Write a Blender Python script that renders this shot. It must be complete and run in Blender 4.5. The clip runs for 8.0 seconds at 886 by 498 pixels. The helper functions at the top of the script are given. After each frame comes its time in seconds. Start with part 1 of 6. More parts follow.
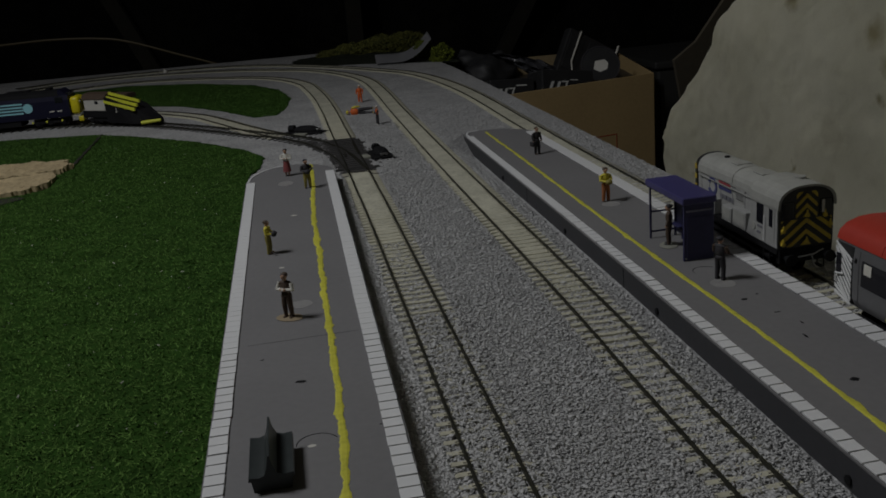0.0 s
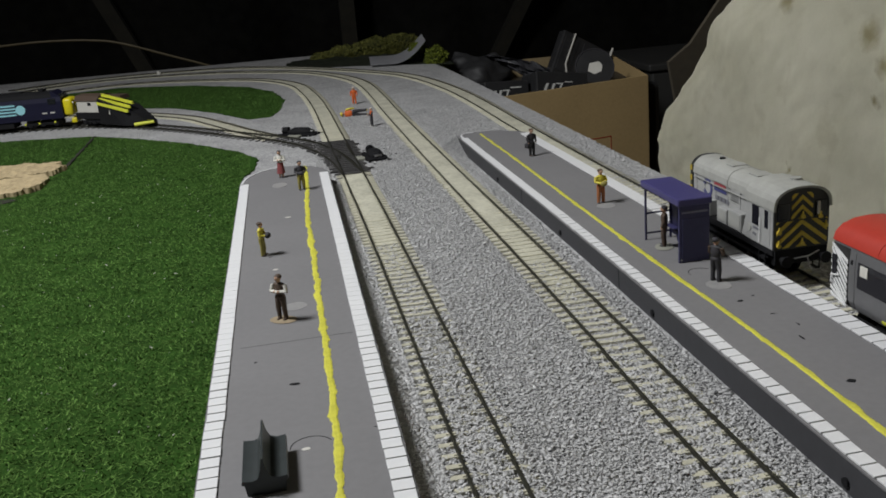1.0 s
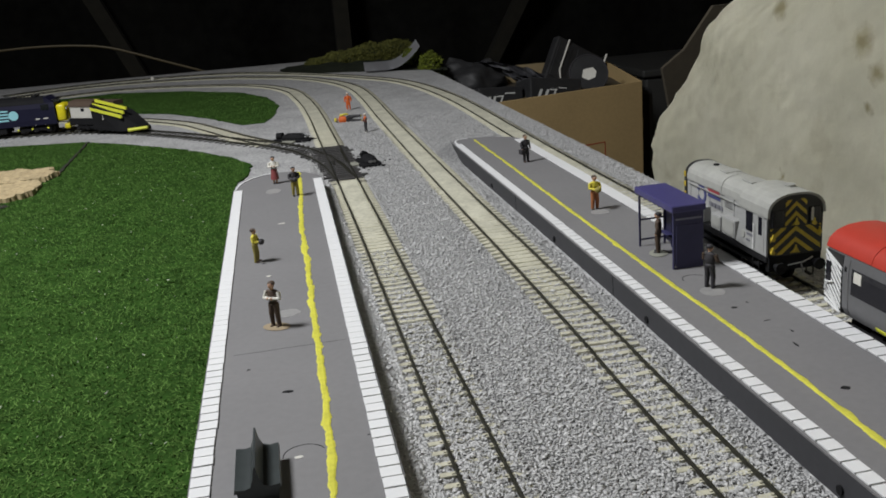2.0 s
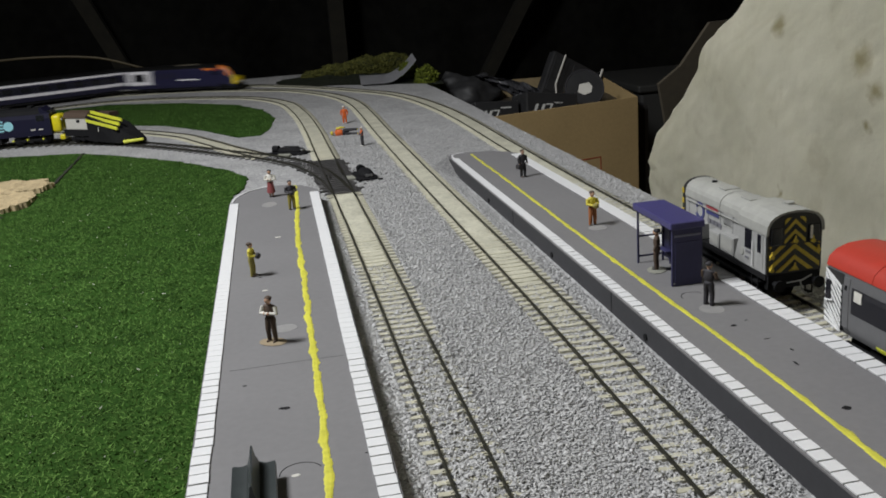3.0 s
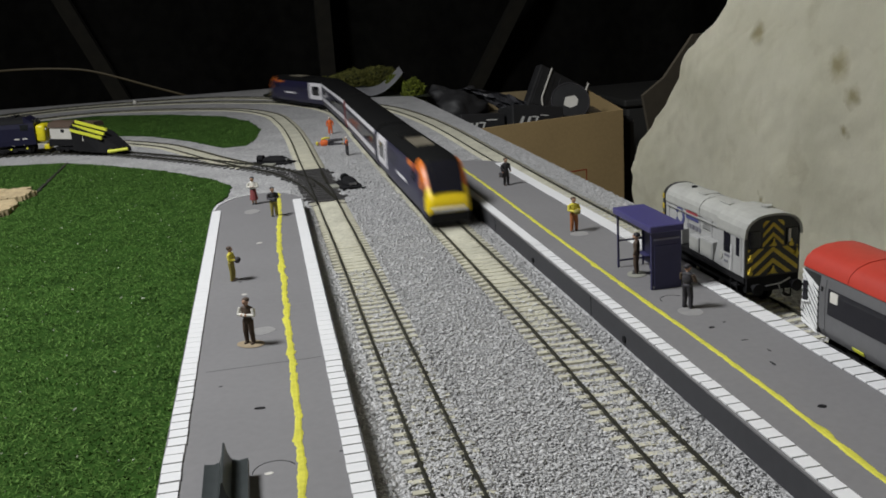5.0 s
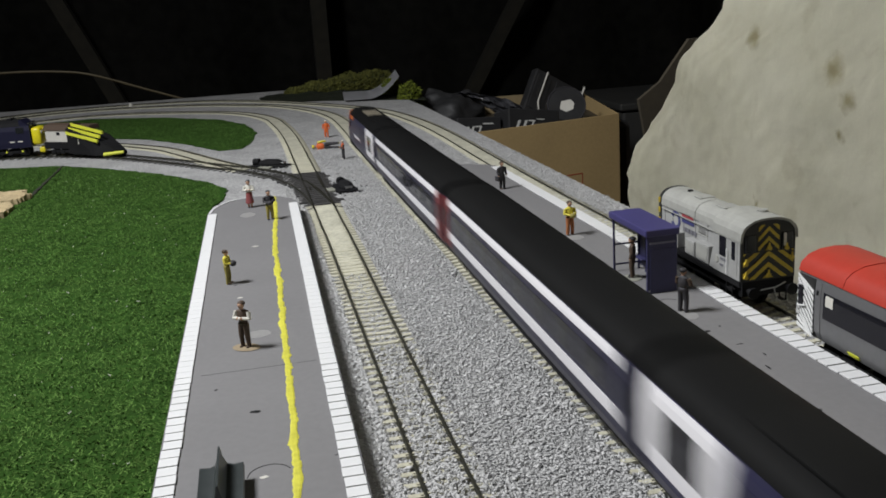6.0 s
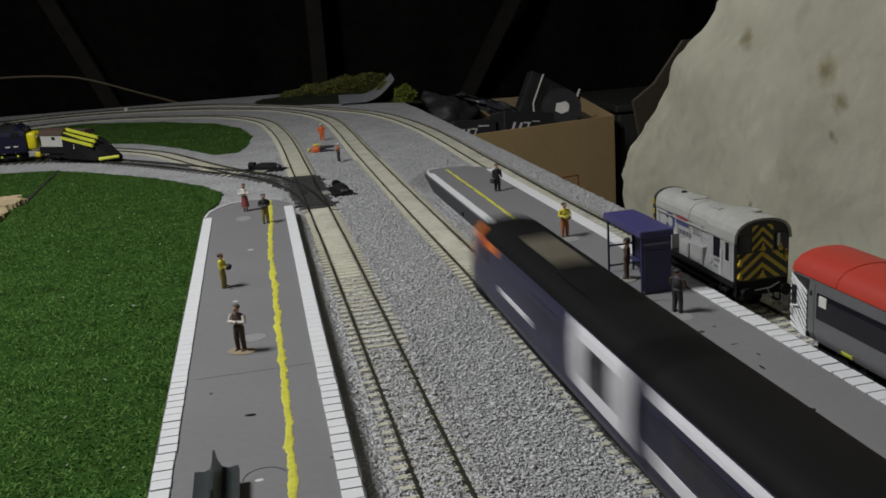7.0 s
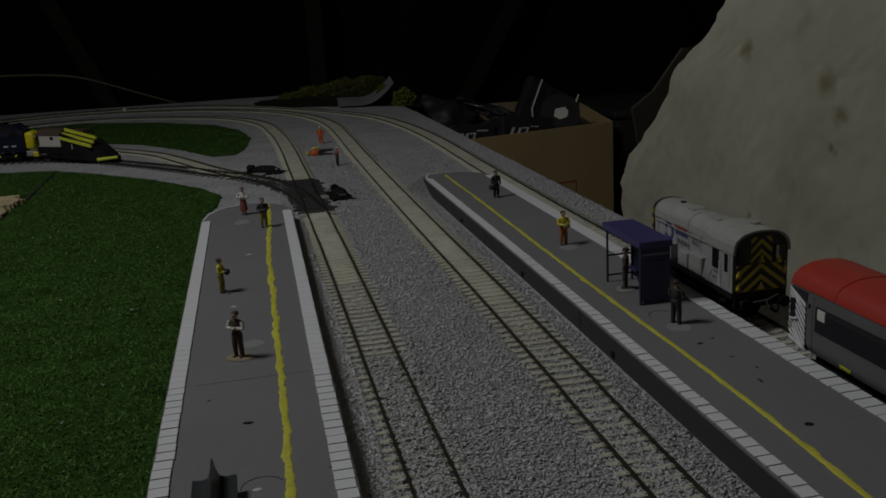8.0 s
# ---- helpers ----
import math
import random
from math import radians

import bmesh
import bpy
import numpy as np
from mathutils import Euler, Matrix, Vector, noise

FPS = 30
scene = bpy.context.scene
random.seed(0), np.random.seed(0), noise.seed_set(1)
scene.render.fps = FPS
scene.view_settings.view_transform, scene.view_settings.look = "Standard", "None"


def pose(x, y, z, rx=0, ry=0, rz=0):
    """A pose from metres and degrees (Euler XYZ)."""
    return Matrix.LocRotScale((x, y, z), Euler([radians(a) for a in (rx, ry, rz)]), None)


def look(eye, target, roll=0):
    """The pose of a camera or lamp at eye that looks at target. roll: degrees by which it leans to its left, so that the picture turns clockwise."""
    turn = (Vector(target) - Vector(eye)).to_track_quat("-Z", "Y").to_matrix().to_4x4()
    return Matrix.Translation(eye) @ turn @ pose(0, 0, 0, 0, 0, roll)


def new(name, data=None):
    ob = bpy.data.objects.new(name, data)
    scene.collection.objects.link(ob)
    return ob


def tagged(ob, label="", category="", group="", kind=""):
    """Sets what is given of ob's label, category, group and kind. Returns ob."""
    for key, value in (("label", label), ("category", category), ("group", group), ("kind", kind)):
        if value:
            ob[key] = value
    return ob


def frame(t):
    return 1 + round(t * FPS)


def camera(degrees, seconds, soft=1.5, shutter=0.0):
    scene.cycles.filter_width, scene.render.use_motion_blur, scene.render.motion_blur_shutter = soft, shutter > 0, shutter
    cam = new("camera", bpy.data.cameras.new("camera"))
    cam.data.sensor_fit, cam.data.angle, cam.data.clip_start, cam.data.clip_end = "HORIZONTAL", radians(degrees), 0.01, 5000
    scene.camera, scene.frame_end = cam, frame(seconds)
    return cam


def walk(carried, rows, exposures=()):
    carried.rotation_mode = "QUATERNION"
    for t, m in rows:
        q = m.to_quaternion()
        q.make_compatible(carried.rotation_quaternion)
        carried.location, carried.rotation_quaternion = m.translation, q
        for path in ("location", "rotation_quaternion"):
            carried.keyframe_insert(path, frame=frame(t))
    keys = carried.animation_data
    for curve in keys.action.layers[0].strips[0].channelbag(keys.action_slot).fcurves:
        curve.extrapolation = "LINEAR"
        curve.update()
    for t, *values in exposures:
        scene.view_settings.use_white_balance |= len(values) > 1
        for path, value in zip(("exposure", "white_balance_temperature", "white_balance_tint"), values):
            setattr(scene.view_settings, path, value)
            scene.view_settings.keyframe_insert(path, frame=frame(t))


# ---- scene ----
cam = camera(51.4, 8.0, soft=1.75, shutter=1.0)
PATH = [
    (0, (-0.055, 0.168, 0.169), (0.237, 2.054, -0.43), -5.0),
    (0.5, (-0.056, 0.168, 0.168), (0.243, 2.054, -0.429), -4.9),
    (1, (-0.055, 0.17, 0.168), (0.25, 2.055, -0.427), -4.9),
    (1.5, (-0.054, 0.17, 0.168), (0.258, 2.055, -0.424), -5.0),
    (3, (-0.056, 0.174, 0.169), (0.279, 2.065, -0.39), -4.3),
    (3.5, (-0.054, 0.172, 0.167), (0.288, 2.066, -0.377), -4.2),
    (4, (-0.053, 0.173, 0.165), (0.297, 2.067, -0.373), -3.8),
    (4.5, (-0.052, 0.172, 0.162), (0.305, 2.066, -0.37), -3.9),
    (6, (-0.052, 0.172, 0.162), (0.32, 2.067, -0.358), -3.8),
    (6.5, (-0.052, 0.172, 0.163), (0.325, 2.067, -0.354), -3.8),
    (7, (-0.051, 0.171, 0.162), (0.328, 2.066, -0.353), -4.1),
    (7.5, (-0.052, 0.172, 0.164), (0.332, 2.067, -0.349), -3.6),
    (8, (-0.052, 0.172, 0.165), (0.335, 2.067, -0.346), -3.4),
]
# the clip fades in from half dark and fades out at its end
EXPOSURES = [(0, -1.84), (0.25, -1.34), (0.5, -0.91), (0.75, -0.52), (1.0, -0.20), (1.2, 0.0), (5.0, 0.0), (5.7, 0.12), (6.5, 0.10), (6.65, 0.0), (7.0, -0.43), (7.25, -0.80), (7.5, -1.2), (7.75, -1.57), (8.0, -2.2)]
walk(cam, [(t, look(e, g, r)) for t, e, g, r in PATH], EXPOSURES)

# ---- world and lamp ----
world = bpy.data.worlds.new("loft")
world.use_nodes = True
scene.world = world
world.node_tree.nodes["Background"].inputs["Color"].default_value = (0.9, 0.95, 1.0, 1)
world.node_tree.nodes["Background"].inputs["Strength"].default_value = 0.03

lamp_data = bpy.data.lights.new("ceiling_lamp", "AREA")
lamp_data.shape, lamp_data.size, lamp_data.size_y = "RECTANGLE", 0.26, 0.26
lamp_data.energy, lamp_data.color = 18.6, (0.985, 1.0, 1.02)
lamp = new("ceiling_lamp", lamp_data)
lamp.matrix_world = look((-0.63, 0.67, 1.0), (0.05, 0.80, 0.0))


# ---- materials ----
def rgb(c):
    return (*c, 1.0)


def material(name, color, rough=0.6, metal=0.0, vary=0.15, scale=400.0, bump=0.0, bump_scale=1500.0, coarse=40.0, second=None, spec=0.5, per_piece=0.0):
    """Procedural paint, plastic or soil: colour broken by a coarse and a fine noise, with a fine relief."""
    m = bpy.data.materials.new(name)
    m.use_nodes = True
    nt = m.node_tree
    b = nt.nodes["Principled BSDF"]
    b.inputs["Roughness"].default_value = rough
    b.inputs["Metallic"].default_value = metal
    b.inputs["Specular IOR Level"].default_value = spec
    tc = nt.nodes.new("ShaderNodeTexCoord")
    n1 = nt.nodes.new("ShaderNodeTexNoise")
    n1.inputs["Scale"].default_value, n1.inputs["Detail"].default_value = scale, 4
    n2 = nt.nodes.new("ShaderNodeTexNoise")
    n2.inputs["Scale"].default_value, n2.inputs["Detail"].default_value = coarse, 3
    nt.links.new(tc.outputs["Object"], n1.inputs["Vector"])
    nt.links.new(tc.outputs["Object"], n2.inputs["Vector"])
    add = nt.nodes.new("ShaderNodeMath")
    add.operation = "ADD"
    nt.links.new(n1.outputs["Fac"], add.inputs[0])
    nt.links.new(n2.outputs["Fac"], add.inputs[1])
    ramp = nt.nodes.new("ShaderNodeMapRange")
    ramp.inputs["From Min"].default_value, ramp.inputs["From Max"].default_value = 0.6, 1.4
    nt.links.new(add.outputs[0], ramp.inputs["Value"])
    fac = ramp.outputs["Result"]
    if per_piece:
        info = nt.nodes.new("ShaderNodeObjectInfo")
        geo = nt.nodes.new("ShaderNodeNewGeometry")
        both = nt.nodes.new("ShaderNodeMath")
        both.operation = "ADD"
        nt.links.new(info.outputs["Random"], both.inputs[0])
        nt.links.new(geo.outputs["Random Per Island"], both.inputs[1])
        fr = nt.nodes.new("ShaderNodeMath")
        fr.operation = "FRACT"
        nt.links.new(both.outputs[0], fr.inputs[0])
        mixf = nt.nodes.new("ShaderNodeMix")
        mixf.inputs["Factor"].default_value = per_piece
        nt.links.new(fac, mixf.inputs[2])
        nt.links.new(fr.outputs[0], mixf.inputs[3])
        fac = mixf.outputs[0]
    mix = nt.nodes.new("ShaderNodeMix")
    mix.data_type = "RGBA"
    lo = [max(0.0, c * (1 - vary)) for c in color]
    hi = second or [min(1.0, c * (1 + vary)) for c in color]
    mix.inputs[6].default_value, mix.inputs[7].default_value = rgb(lo), rgb(hi)
    nt.links.new(fac, mix.inputs[0])
    nt.links.new(mix.outputs[2], b.inputs["Base Color"])
    if bump:
        nb = nt.nodes.new("ShaderNodeTexNoise")
        nb.inputs["Scale"].default_value, nb.inputs["Detail"].default_value = bump_scale, 3
        nt.links.new(tc.outputs["Object"], nb.inputs["Vector"])
        bp = nt.nodes.new("ShaderNodeBump")
        bp.inputs["Strength"].default_value, bp.inputs["Distance"].default_value = bump, 0.0006
        nt.links.new(nb.outputs["Fac"], bp.inputs["Height"])
        nt.links.new(bp.outputs["Normal"], b.inputs["Normal"])
    return m


def gravel_material():
    """Grey model ballast: every granule has its own tone."""
    m = bpy.data.materials.new("ballast")
    m.use_nodes = True
    nt = m.node_tree
    b = nt.nodes["Principled BSDF"]
    b.inputs["Roughness"].default_value = 0.9
    tc = nt.nodes.new("ShaderNodeTexCoord")
    v = nt.nodes.new("ShaderNodeTexVoronoi")
    v.inputs["Scale"].default_value = 620
    n = nt.nodes.new("ShaderNodeTexNoise")
    n.inputs["Scale"].default_value, n.inputs["Detail"].default_value = 22, 4
    nt.links.new(tc.outputs["Object"], v.inputs["Vector"])
    nt.links.new(tc.outputs["Object"], n.inputs["Vector"])
    hue = nt.nodes.new("ShaderNodeSeparateColor")
    nt.links.new(v.outputs["Color"], hue.inputs[0])
    cr = nt.nodes.new("ShaderNodeValToRGB")
    cr.color_ramp.elements[0].color, cr.color_ramp.elements[0].position = (0.23, 0.23, 0.23, 1), 0.0
    cr.color_ramp.elements[1].color, cr.color_ramp.elements[1].position = (0.42, 0.415, 0.405, 1), 1.0
    e = cr.color_ramp.elements.new(0.5)
    e.color = (0.30, 0.298, 0.295, 1)
    nt.links.new(hue.outputs[0], cr.inputs[0])
    mix = nt.nodes.new("ShaderNodeMix")
    mix.data_type, mix.blend_type = "RGBA", "MULTIPLY"
    mix.inputs[0].default_value = 0.5
    nt.links.new(cr.outputs[0], mix.inputs[6])
    nt.links.new(n.outputs["Fac"], mix.inputs[7])
    gain = nt.nodes.new("ShaderNodeMix")
    gain.data_type, gain.blend_type = "RGBA", "MULTIPLY"
    gain.inputs[0].default_value = 1.0
    gain.inputs[7].default_value = (1.55, 1.55, 1.56, 1)
    nt.links.new(mix.outputs[2], gain.inputs[6])
    nt.links.new(gain.outputs[2], b.inputs["Base Color"])
    bp = nt.nodes.new("ShaderNodeBump")
    bp.inputs["Strength"].default_value, bp.inputs["Distance"].default_value = 0.9, 0.0009
    bp.invert = True
    nt.links.new(v.outputs["Distance"], bp.inputs["Height"])
    nt.links.new(bp.outputs["Normal"], b.inputs["Normal"])
    return m


# the pits in the rock face: place and reach
PITS = [((0, 0.695, 0.128), 0.007), ((0, 0.613, 0.114), 0.008), ((0, 0.600, 0.098), 0.006), ((0, 0.606, 0.079), 0.004), ((0, 0.684, 0.028), 0.003)]


def plaster_material():
    """Unpainted plaster rock: cream, with buff stains, pits and long soft undulations."""
    m = bpy.data.materials.new("plaster_rock")
    m.use_nodes = True
    nt = m.node_tree
    b = nt.nodes["Principled BSDF"]
    b.inputs["Roughness"].default_value = 0.9
    tc = nt.nodes.new("ShaderNodeTexCoord")
    n1 = nt.nodes.new("ShaderNodeTexNoise")
    n1.inputs["Scale"].default_value, n1.inputs["Detail"].default_value, n1.inputs["Roughness"].default_value = 14, 8, 0.62
    n2 = nt.nodes.new("ShaderNodeTexNoise")
    n2.inputs["Scale"].default_value, n2.inputs["Detail"].default_value = 160, 4
    n3 = nt.nodes.new("ShaderNodeTexNoise")
    n3.inputs["Scale"].default_value, n3.inputs["Detail"].default_value = 38, 5
    for n in (n1, n2, n3):
        nt.links.new(tc.outputs["Object"], n.inputs["Vector"])
    cr = nt.nodes.new("ShaderNodeValToRGB")
    cr.color_ramp.elements[0].color, cr.color_ramp.elements[0].position = (0.575, 0.555, 0.425, 1), 0.30
    cr.color_ramp.elements[1].color, cr.color_ramp.elements[1].position = (0.685, 0.660, 0.530, 1), 0.66
    nt.links.new(n1.outputs["Fac"], cr.inputs[0])
    stain = nt.nodes.new("ShaderNodeValToRGB")
    stain.color_ramp.elements[0].color, stain.color_ramp.elements[0].position = (0.55, 0.50, 0.38, 1), 0.30
    stain.color_ramp.elements[1].color, stain.color_ramp.elements[1].position = (1, 1, 1, 1), 0.40
    nt.links.new(n3.outputs["Fac"], stain.inputs[0])
    mix = nt.nodes.new("ShaderNodeMix")
    mix.data_type, mix.blend_type = "RGBA", "MULTIPLY"
    mix.inputs[0].default_value = 0.22
    nt.links.new(cr.outputs[0], mix.inputs[6])
    nt.links.new(stain.outputs[0], mix.inputs[7])
    # sparse brown blotches
    warp = nt.nodes.new("ShaderNodeTexNoise")
    warp.inputs["Scale"].default_value, warp.inputs["Detail"].default_value = 110, 5
    nt.links.new(tc.outputs["Object"], warp.inputs["Vector"])
    sway = nt.nodes.new("ShaderNodeVectorMath")
    sway.operation = "MULTIPLY_ADD"
    sway.inputs[1].default_value = (0.012, 0.012, 0.012)
    nt.links.new(warp.outputs["Color"], sway.inputs[0])
    nt.links.new(tc.outputs["Object"], sway.inputs[2])
    cell = nt.nodes.new("ShaderNodeTexVoronoi")
    cell.inputs["Scale"].default_value = 13
    nt.links.new(sway.outputs[0], cell.inputs["Vector"])
    spot = nt.nodes.new("ShaderNodeValToRGB")
    spot.color_ramp.elements[0].color, spot.color_ramp.elements[0].position = (0.42, 0.34, 0.20, 1), 0.03
    spot.color_ramp.elements[1].color, spot.color_ramp.elements[1].position = (1, 1, 1, 1), 0.13
    nt.links.new(cell.outputs["Distance"], spot.inputs[0])
    blot = nt.nodes.new("ShaderNodeMix")
    blot.data_type, blot.blend_type = "RGBA", "MULTIPLY"
    blot.inputs[0].default_value = 0.16
    nt.links.new(mix.outputs[2], blot.inputs[6])
    nt.links.new(spot.outputs[0], blot.inputs[7])
    # rust-brown stains round the two pits
    colour = blot.outputs[2]
    flat = nt.nodes.new("ShaderNodeVectorMath")
    flat.operation = "MULTIPLY"
    flat.inputs[1].default_value = (0, 1, 1)
    nt.links.new(sway.outputs[0], flat.inputs[0])
    for place, reach in PITS:
        far = nt.nodes.new("ShaderNodeVectorMath")
        far.operation = "DISTANCE"
        far.inputs[1].default_value = (0, place[1] + 0.006, place[2] + 0.006)
        nt.links.new(flat.outputs[0], far.inputs[0])
        ring = nt.nodes.new("ShaderNodeMapRange")
        ring.inputs["From Min"].default_value, ring.inputs["From Max"].default_value = reach * 0.25, reach * 1.25
        nt.links.new(far.outputs["Value"], ring.inputs["Value"])
        tint = nt.nodes.new("ShaderNodeMix")
        tint.data_type = "RGBA"
        tint.inputs[6].default_value = (0.36, 0.32, 0.19, 1)
        nt.links.new(ring.outputs["Result"], tint.inputs[0])
        nt.links.new(colour, tint.inputs[7])
        colour = tint.outputs[2]
    nt.links.new(colour, b.inputs["Base Color"])
    add = nt.nodes.new("ShaderNodeMath")
    add.operation = "MULTIPLY_ADD"
    add.inputs[1].default_value = 0.32
    nt.links.new(n2.outputs["Fac"], add.inputs[0])
    nt.links.new(n1.outputs["Fac"], add.inputs[2])
    bp = nt.nodes.new("ShaderNodeBump")
    bp.inputs["Strength"].default_value, bp.inputs["Distance"].default_value = 0.17, 0.006
    nt.links.new(add.outputs[0], bp.inputs["Height"])
    nt.links.new(bp.outputs["Normal"], b.inputs["Normal"])
    return m


BALLAST = gravel_material()
GRANULE = material("ballast_granule", (0.43, 0.428, 0.424), 0.9, vary=0.14, scale=90, coarse=20, second=(0.62, 0.616, 0.61), per_piece=0.8)
PLASTER = plaster_material()
CREAM = material("cream_sleeper", (0.46, 0.44, 0.34), 0.85, vary=0.22, scale=500, coarse=60, bump=0.3, per_piece=0.35)
CREAM_BED = material("cream_ballast", (0.47, 0.455, 0.36), 0.9, vary=0.30, scale=420, coarse=45, bump=0.8, bump_scale=900)
DARK_SLEEPER = material("black_sleeper", (0.05, 0.048, 0.045), 0.7, vary=0.35, scale=500)
RAIL = material("tarnished_rail", (0.044, 0.043, 0.032), 0.5, 0.5, vary=0.25, scale=600)
RAIL_TOP = material("rail_head", (0.14, 0.12, 0.085), 0.45, 0.7, vary=0.25, scale=600)
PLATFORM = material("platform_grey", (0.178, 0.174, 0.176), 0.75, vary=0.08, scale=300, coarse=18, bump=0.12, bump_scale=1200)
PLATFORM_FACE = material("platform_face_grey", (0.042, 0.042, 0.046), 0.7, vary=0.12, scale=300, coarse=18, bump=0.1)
WHITE_TILE = material("white_edging", (0.68, 0.68, 0.68), 0.6, vary=0.05, scale=500, coarse=50, per_piece=0.3)
JOINT = material("edging_joint", (0.12, 0.12, 0.12), 0.9, vary=0.2)
JOINT_PALE = material("paint_filled_joint", (0.46, 0.46, 0.46), 0.8, vary=0.15)
YELLOW_LINE = material("yellow_line_paint", (0.58, 0.55, 0.065), 0.55, vary=0.22, scale=400, coarse=70, bump=0.2)
GRASS = material("grass_mat", (0.021, 0.056, 0.008), 0.95, vary=0.5, scale=900, coarse=60, bump=0.5, bump_scale=1600, spec=0.1)
BLADE = material("grass_fibre", (0.034, 0.082, 0.012), 0.9, vary=0.35, scale=60, coarse=18, second=(0.140, 0.255, 0.060), per_piece=0.85, spec=0.1)
SPECK = material("pale_fleck", (0.42, 0.44, 0.36), 0.8, vary=0.3)
BOARD = material("baseboard_edge", (0.16, 0.13, 0.09), 0.8, vary=0.3, scale=200)
BLACK = material("black_plastic", (0.024, 0.024, 0.025), 0.42, vary=0.35)
MATT_BLACK = material("matt_black", (0.009, 0.009, 0.010), 0.8, vary=0.3, spec=0.2)
GREEN_DARK = material("bench_green", (0.036, 0.042, 0.042), 0.4, vary=0.2)
SHELTER_BLUE = material("shelter_blue", (0.055, 0.050, 0.155), 0.45, vary=0.12, scale=300)
SHELTER_DARK = material("shelter_dark_blue", (0.035, 0.034, 0.095), 0.5, vary=0.15)
LOCO_GREY = material("loco_grey", (0.325, 0.325, 0.315), 0.5, vary=0.14, scale=220, coarse=70)
LOCO_ROOF = material("loco_roof_grey", (0.33, 0.33, 0.305), 0.6, vary=0.14, scale=220, coarse=60)
WARN_YELLOW = material("warning_yellow", (0.50, 0.37, 0.035), 0.5, vary=0.2)
WARN_BLACK = material("warning_black", (0.02, 0.02, 0.02), 0.5, vary=0.2)
LOGO_BLUE = material("logo_navy", (0.045, 0.05, 0.16), 0.5, vary=0.1)
LOGO_RED = material("logo_red", (0.30, 0.05, 0.06), 0.5, vary=0.15)
COACH_GREY = material("coach_grey", (0.125, 0.125, 0.128), 0.45, vary=0.10, coarse=30)
COACH_RED = material("coach_roof_red", (0.40, 0.035, 0.02), 0.5, vary=0.08, scale=300)
WHITE_PAINT = material("white_paint", (0.78, 0.78, 0.77), 0.5, vary=0.05)
NAVY = material("train_navy", (0.018, 0.017, 0.040), 0.35, vary=0.12)
BLUE_PURPLE = material("train_purple_blue", (0.017, 0.016, 0.050), 0.35, vary=0.15)
TRAIN_WHITE = material("train_white", (0.78, 0.76, 0.78), 0.35, vary=0.05)
TRAIN_RED = material("train_red", (0.20, 0.03, 0.03), 0.4, vary=0.1)
TRAIN_ORANGE = material("train_orange", (0.62, 0.16, 0.02), 0.4, vary=0.1)
TRAIN_YELLOW = material("train_yellow", (0.80, 0.58, 0.01), 0.4, vary=0.08)
TRAIN_ROOF = material("train_roof_black", (0.0055, 0.0055, 0.0055), 0.7, vary=0.3, coarse=25, spec=0.14)
GRILLE = material("roof_grille_brown", (0.17, 0.15, 0.11), 0.6, vary=0.2)
WHEEL = material("dark_wheel_steel", (0.030, 0.028, 0.026), 0.5, 0.4, vary=0.3)
GLASS = material("dark_glazing", (0.012, 0.012, 0.016), 0.12, vary=0.1)
DRS_NAVY = material("diesel_navy", (0.010, 0.010, 0.028), 0.5, vary=0.12, spec=0.25)
CYAN = material("pale_cyan", (0.30, 0.62, 0.68), 0.5, vary=0.06)
ACID_YELLOW = material("acid_yellow", (0.68, 0.70, 0.06), 0.5, vary=0.08)
STONE_WHITE = material("off_white", (0.55, 0.53, 0.48), 0.6, vary=0.1)
STEEL = material("steel", (0.30, 0.30, 0.30), 0.35, 0.9, vary=0.1)
SANDSTONE = material("sandstone_plaster", (0.42, 0.33, 0.19), 0.9, vary=0.28, scale=250, coarse=60, bump=0.8, bump_scale=500)
# near-black for the open mat seam and the painted shade under the rocks
SEAM_AND_SHADE = material("seam_and_shade_dark", (0.02, 0.018, 0.014), 0.9, vary=0.3)
CARDBOARD = material("brown_cardboard", (0.44, 0.31, 0.14), 0.85, vary=0.1, scale=260, coarse=12, bump=0.15)
CARD_IN = material("cardboard_inside", (0.34, 0.26, 0.14), 0.9, vary=0.12)
PRINT_RED = material("printed_red_line", (0.36, 0.05, 0.02), 0.8, vary=0.1)
SILVER = material("silver_print", (0.55, 0.55, 0.52), 0.5, vary=0.1)
WRAP = material("shrink_wrap", (0.10, 0.10, 0.11), 0.22, vary=0.5, scale=60, bump=0.6, bump_scale=90)
WRAP_DARK = material("black_bag_plastic", (0.020, 0.020, 0.021), 0.6, vary=0.4, scale=50, bump=0.6, bump_scale=80)
CARD_WHITE = material("grey_white_card", (0.46, 0.46, 0.48), 0.7, vary=0.06)
FOLIAGE = material("foliage_olive_green", (0.080, 0.088, 0.016), 0.9, vary=0.5, scale=90, coarse=30, second=(0.240, 0.240, 0.048), per_piece=0.5)
FOLIAGE_BRIGHT = material("foliage_bright_green", (0.085, 0.120, 0.010), 0.9, vary=0.5, scale=90, coarse=30, second=(0.250, 0.300, 0.022), per_piece=0.5)
DIESEL_YELLOW = material("diesel_yellow", (0.70, 0.60, 0.015), 0.4, vary=0.15, coarse=120)
HILL = material("dark_scatter", (0.028, 0.035, 0.018), 0.95, vary=0.4, scale=200, bump=0.8)
WIRE = material("tan_cable", (0.11, 0.085, 0.04), 0.5, vary=0.15)
CLOTH = material("black_cloth", (0.020, 0.0195, 0.0175), 0.95, vary=0.5, scale=30, coarse=3, spec=0.1)
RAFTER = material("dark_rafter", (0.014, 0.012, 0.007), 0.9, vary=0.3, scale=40)
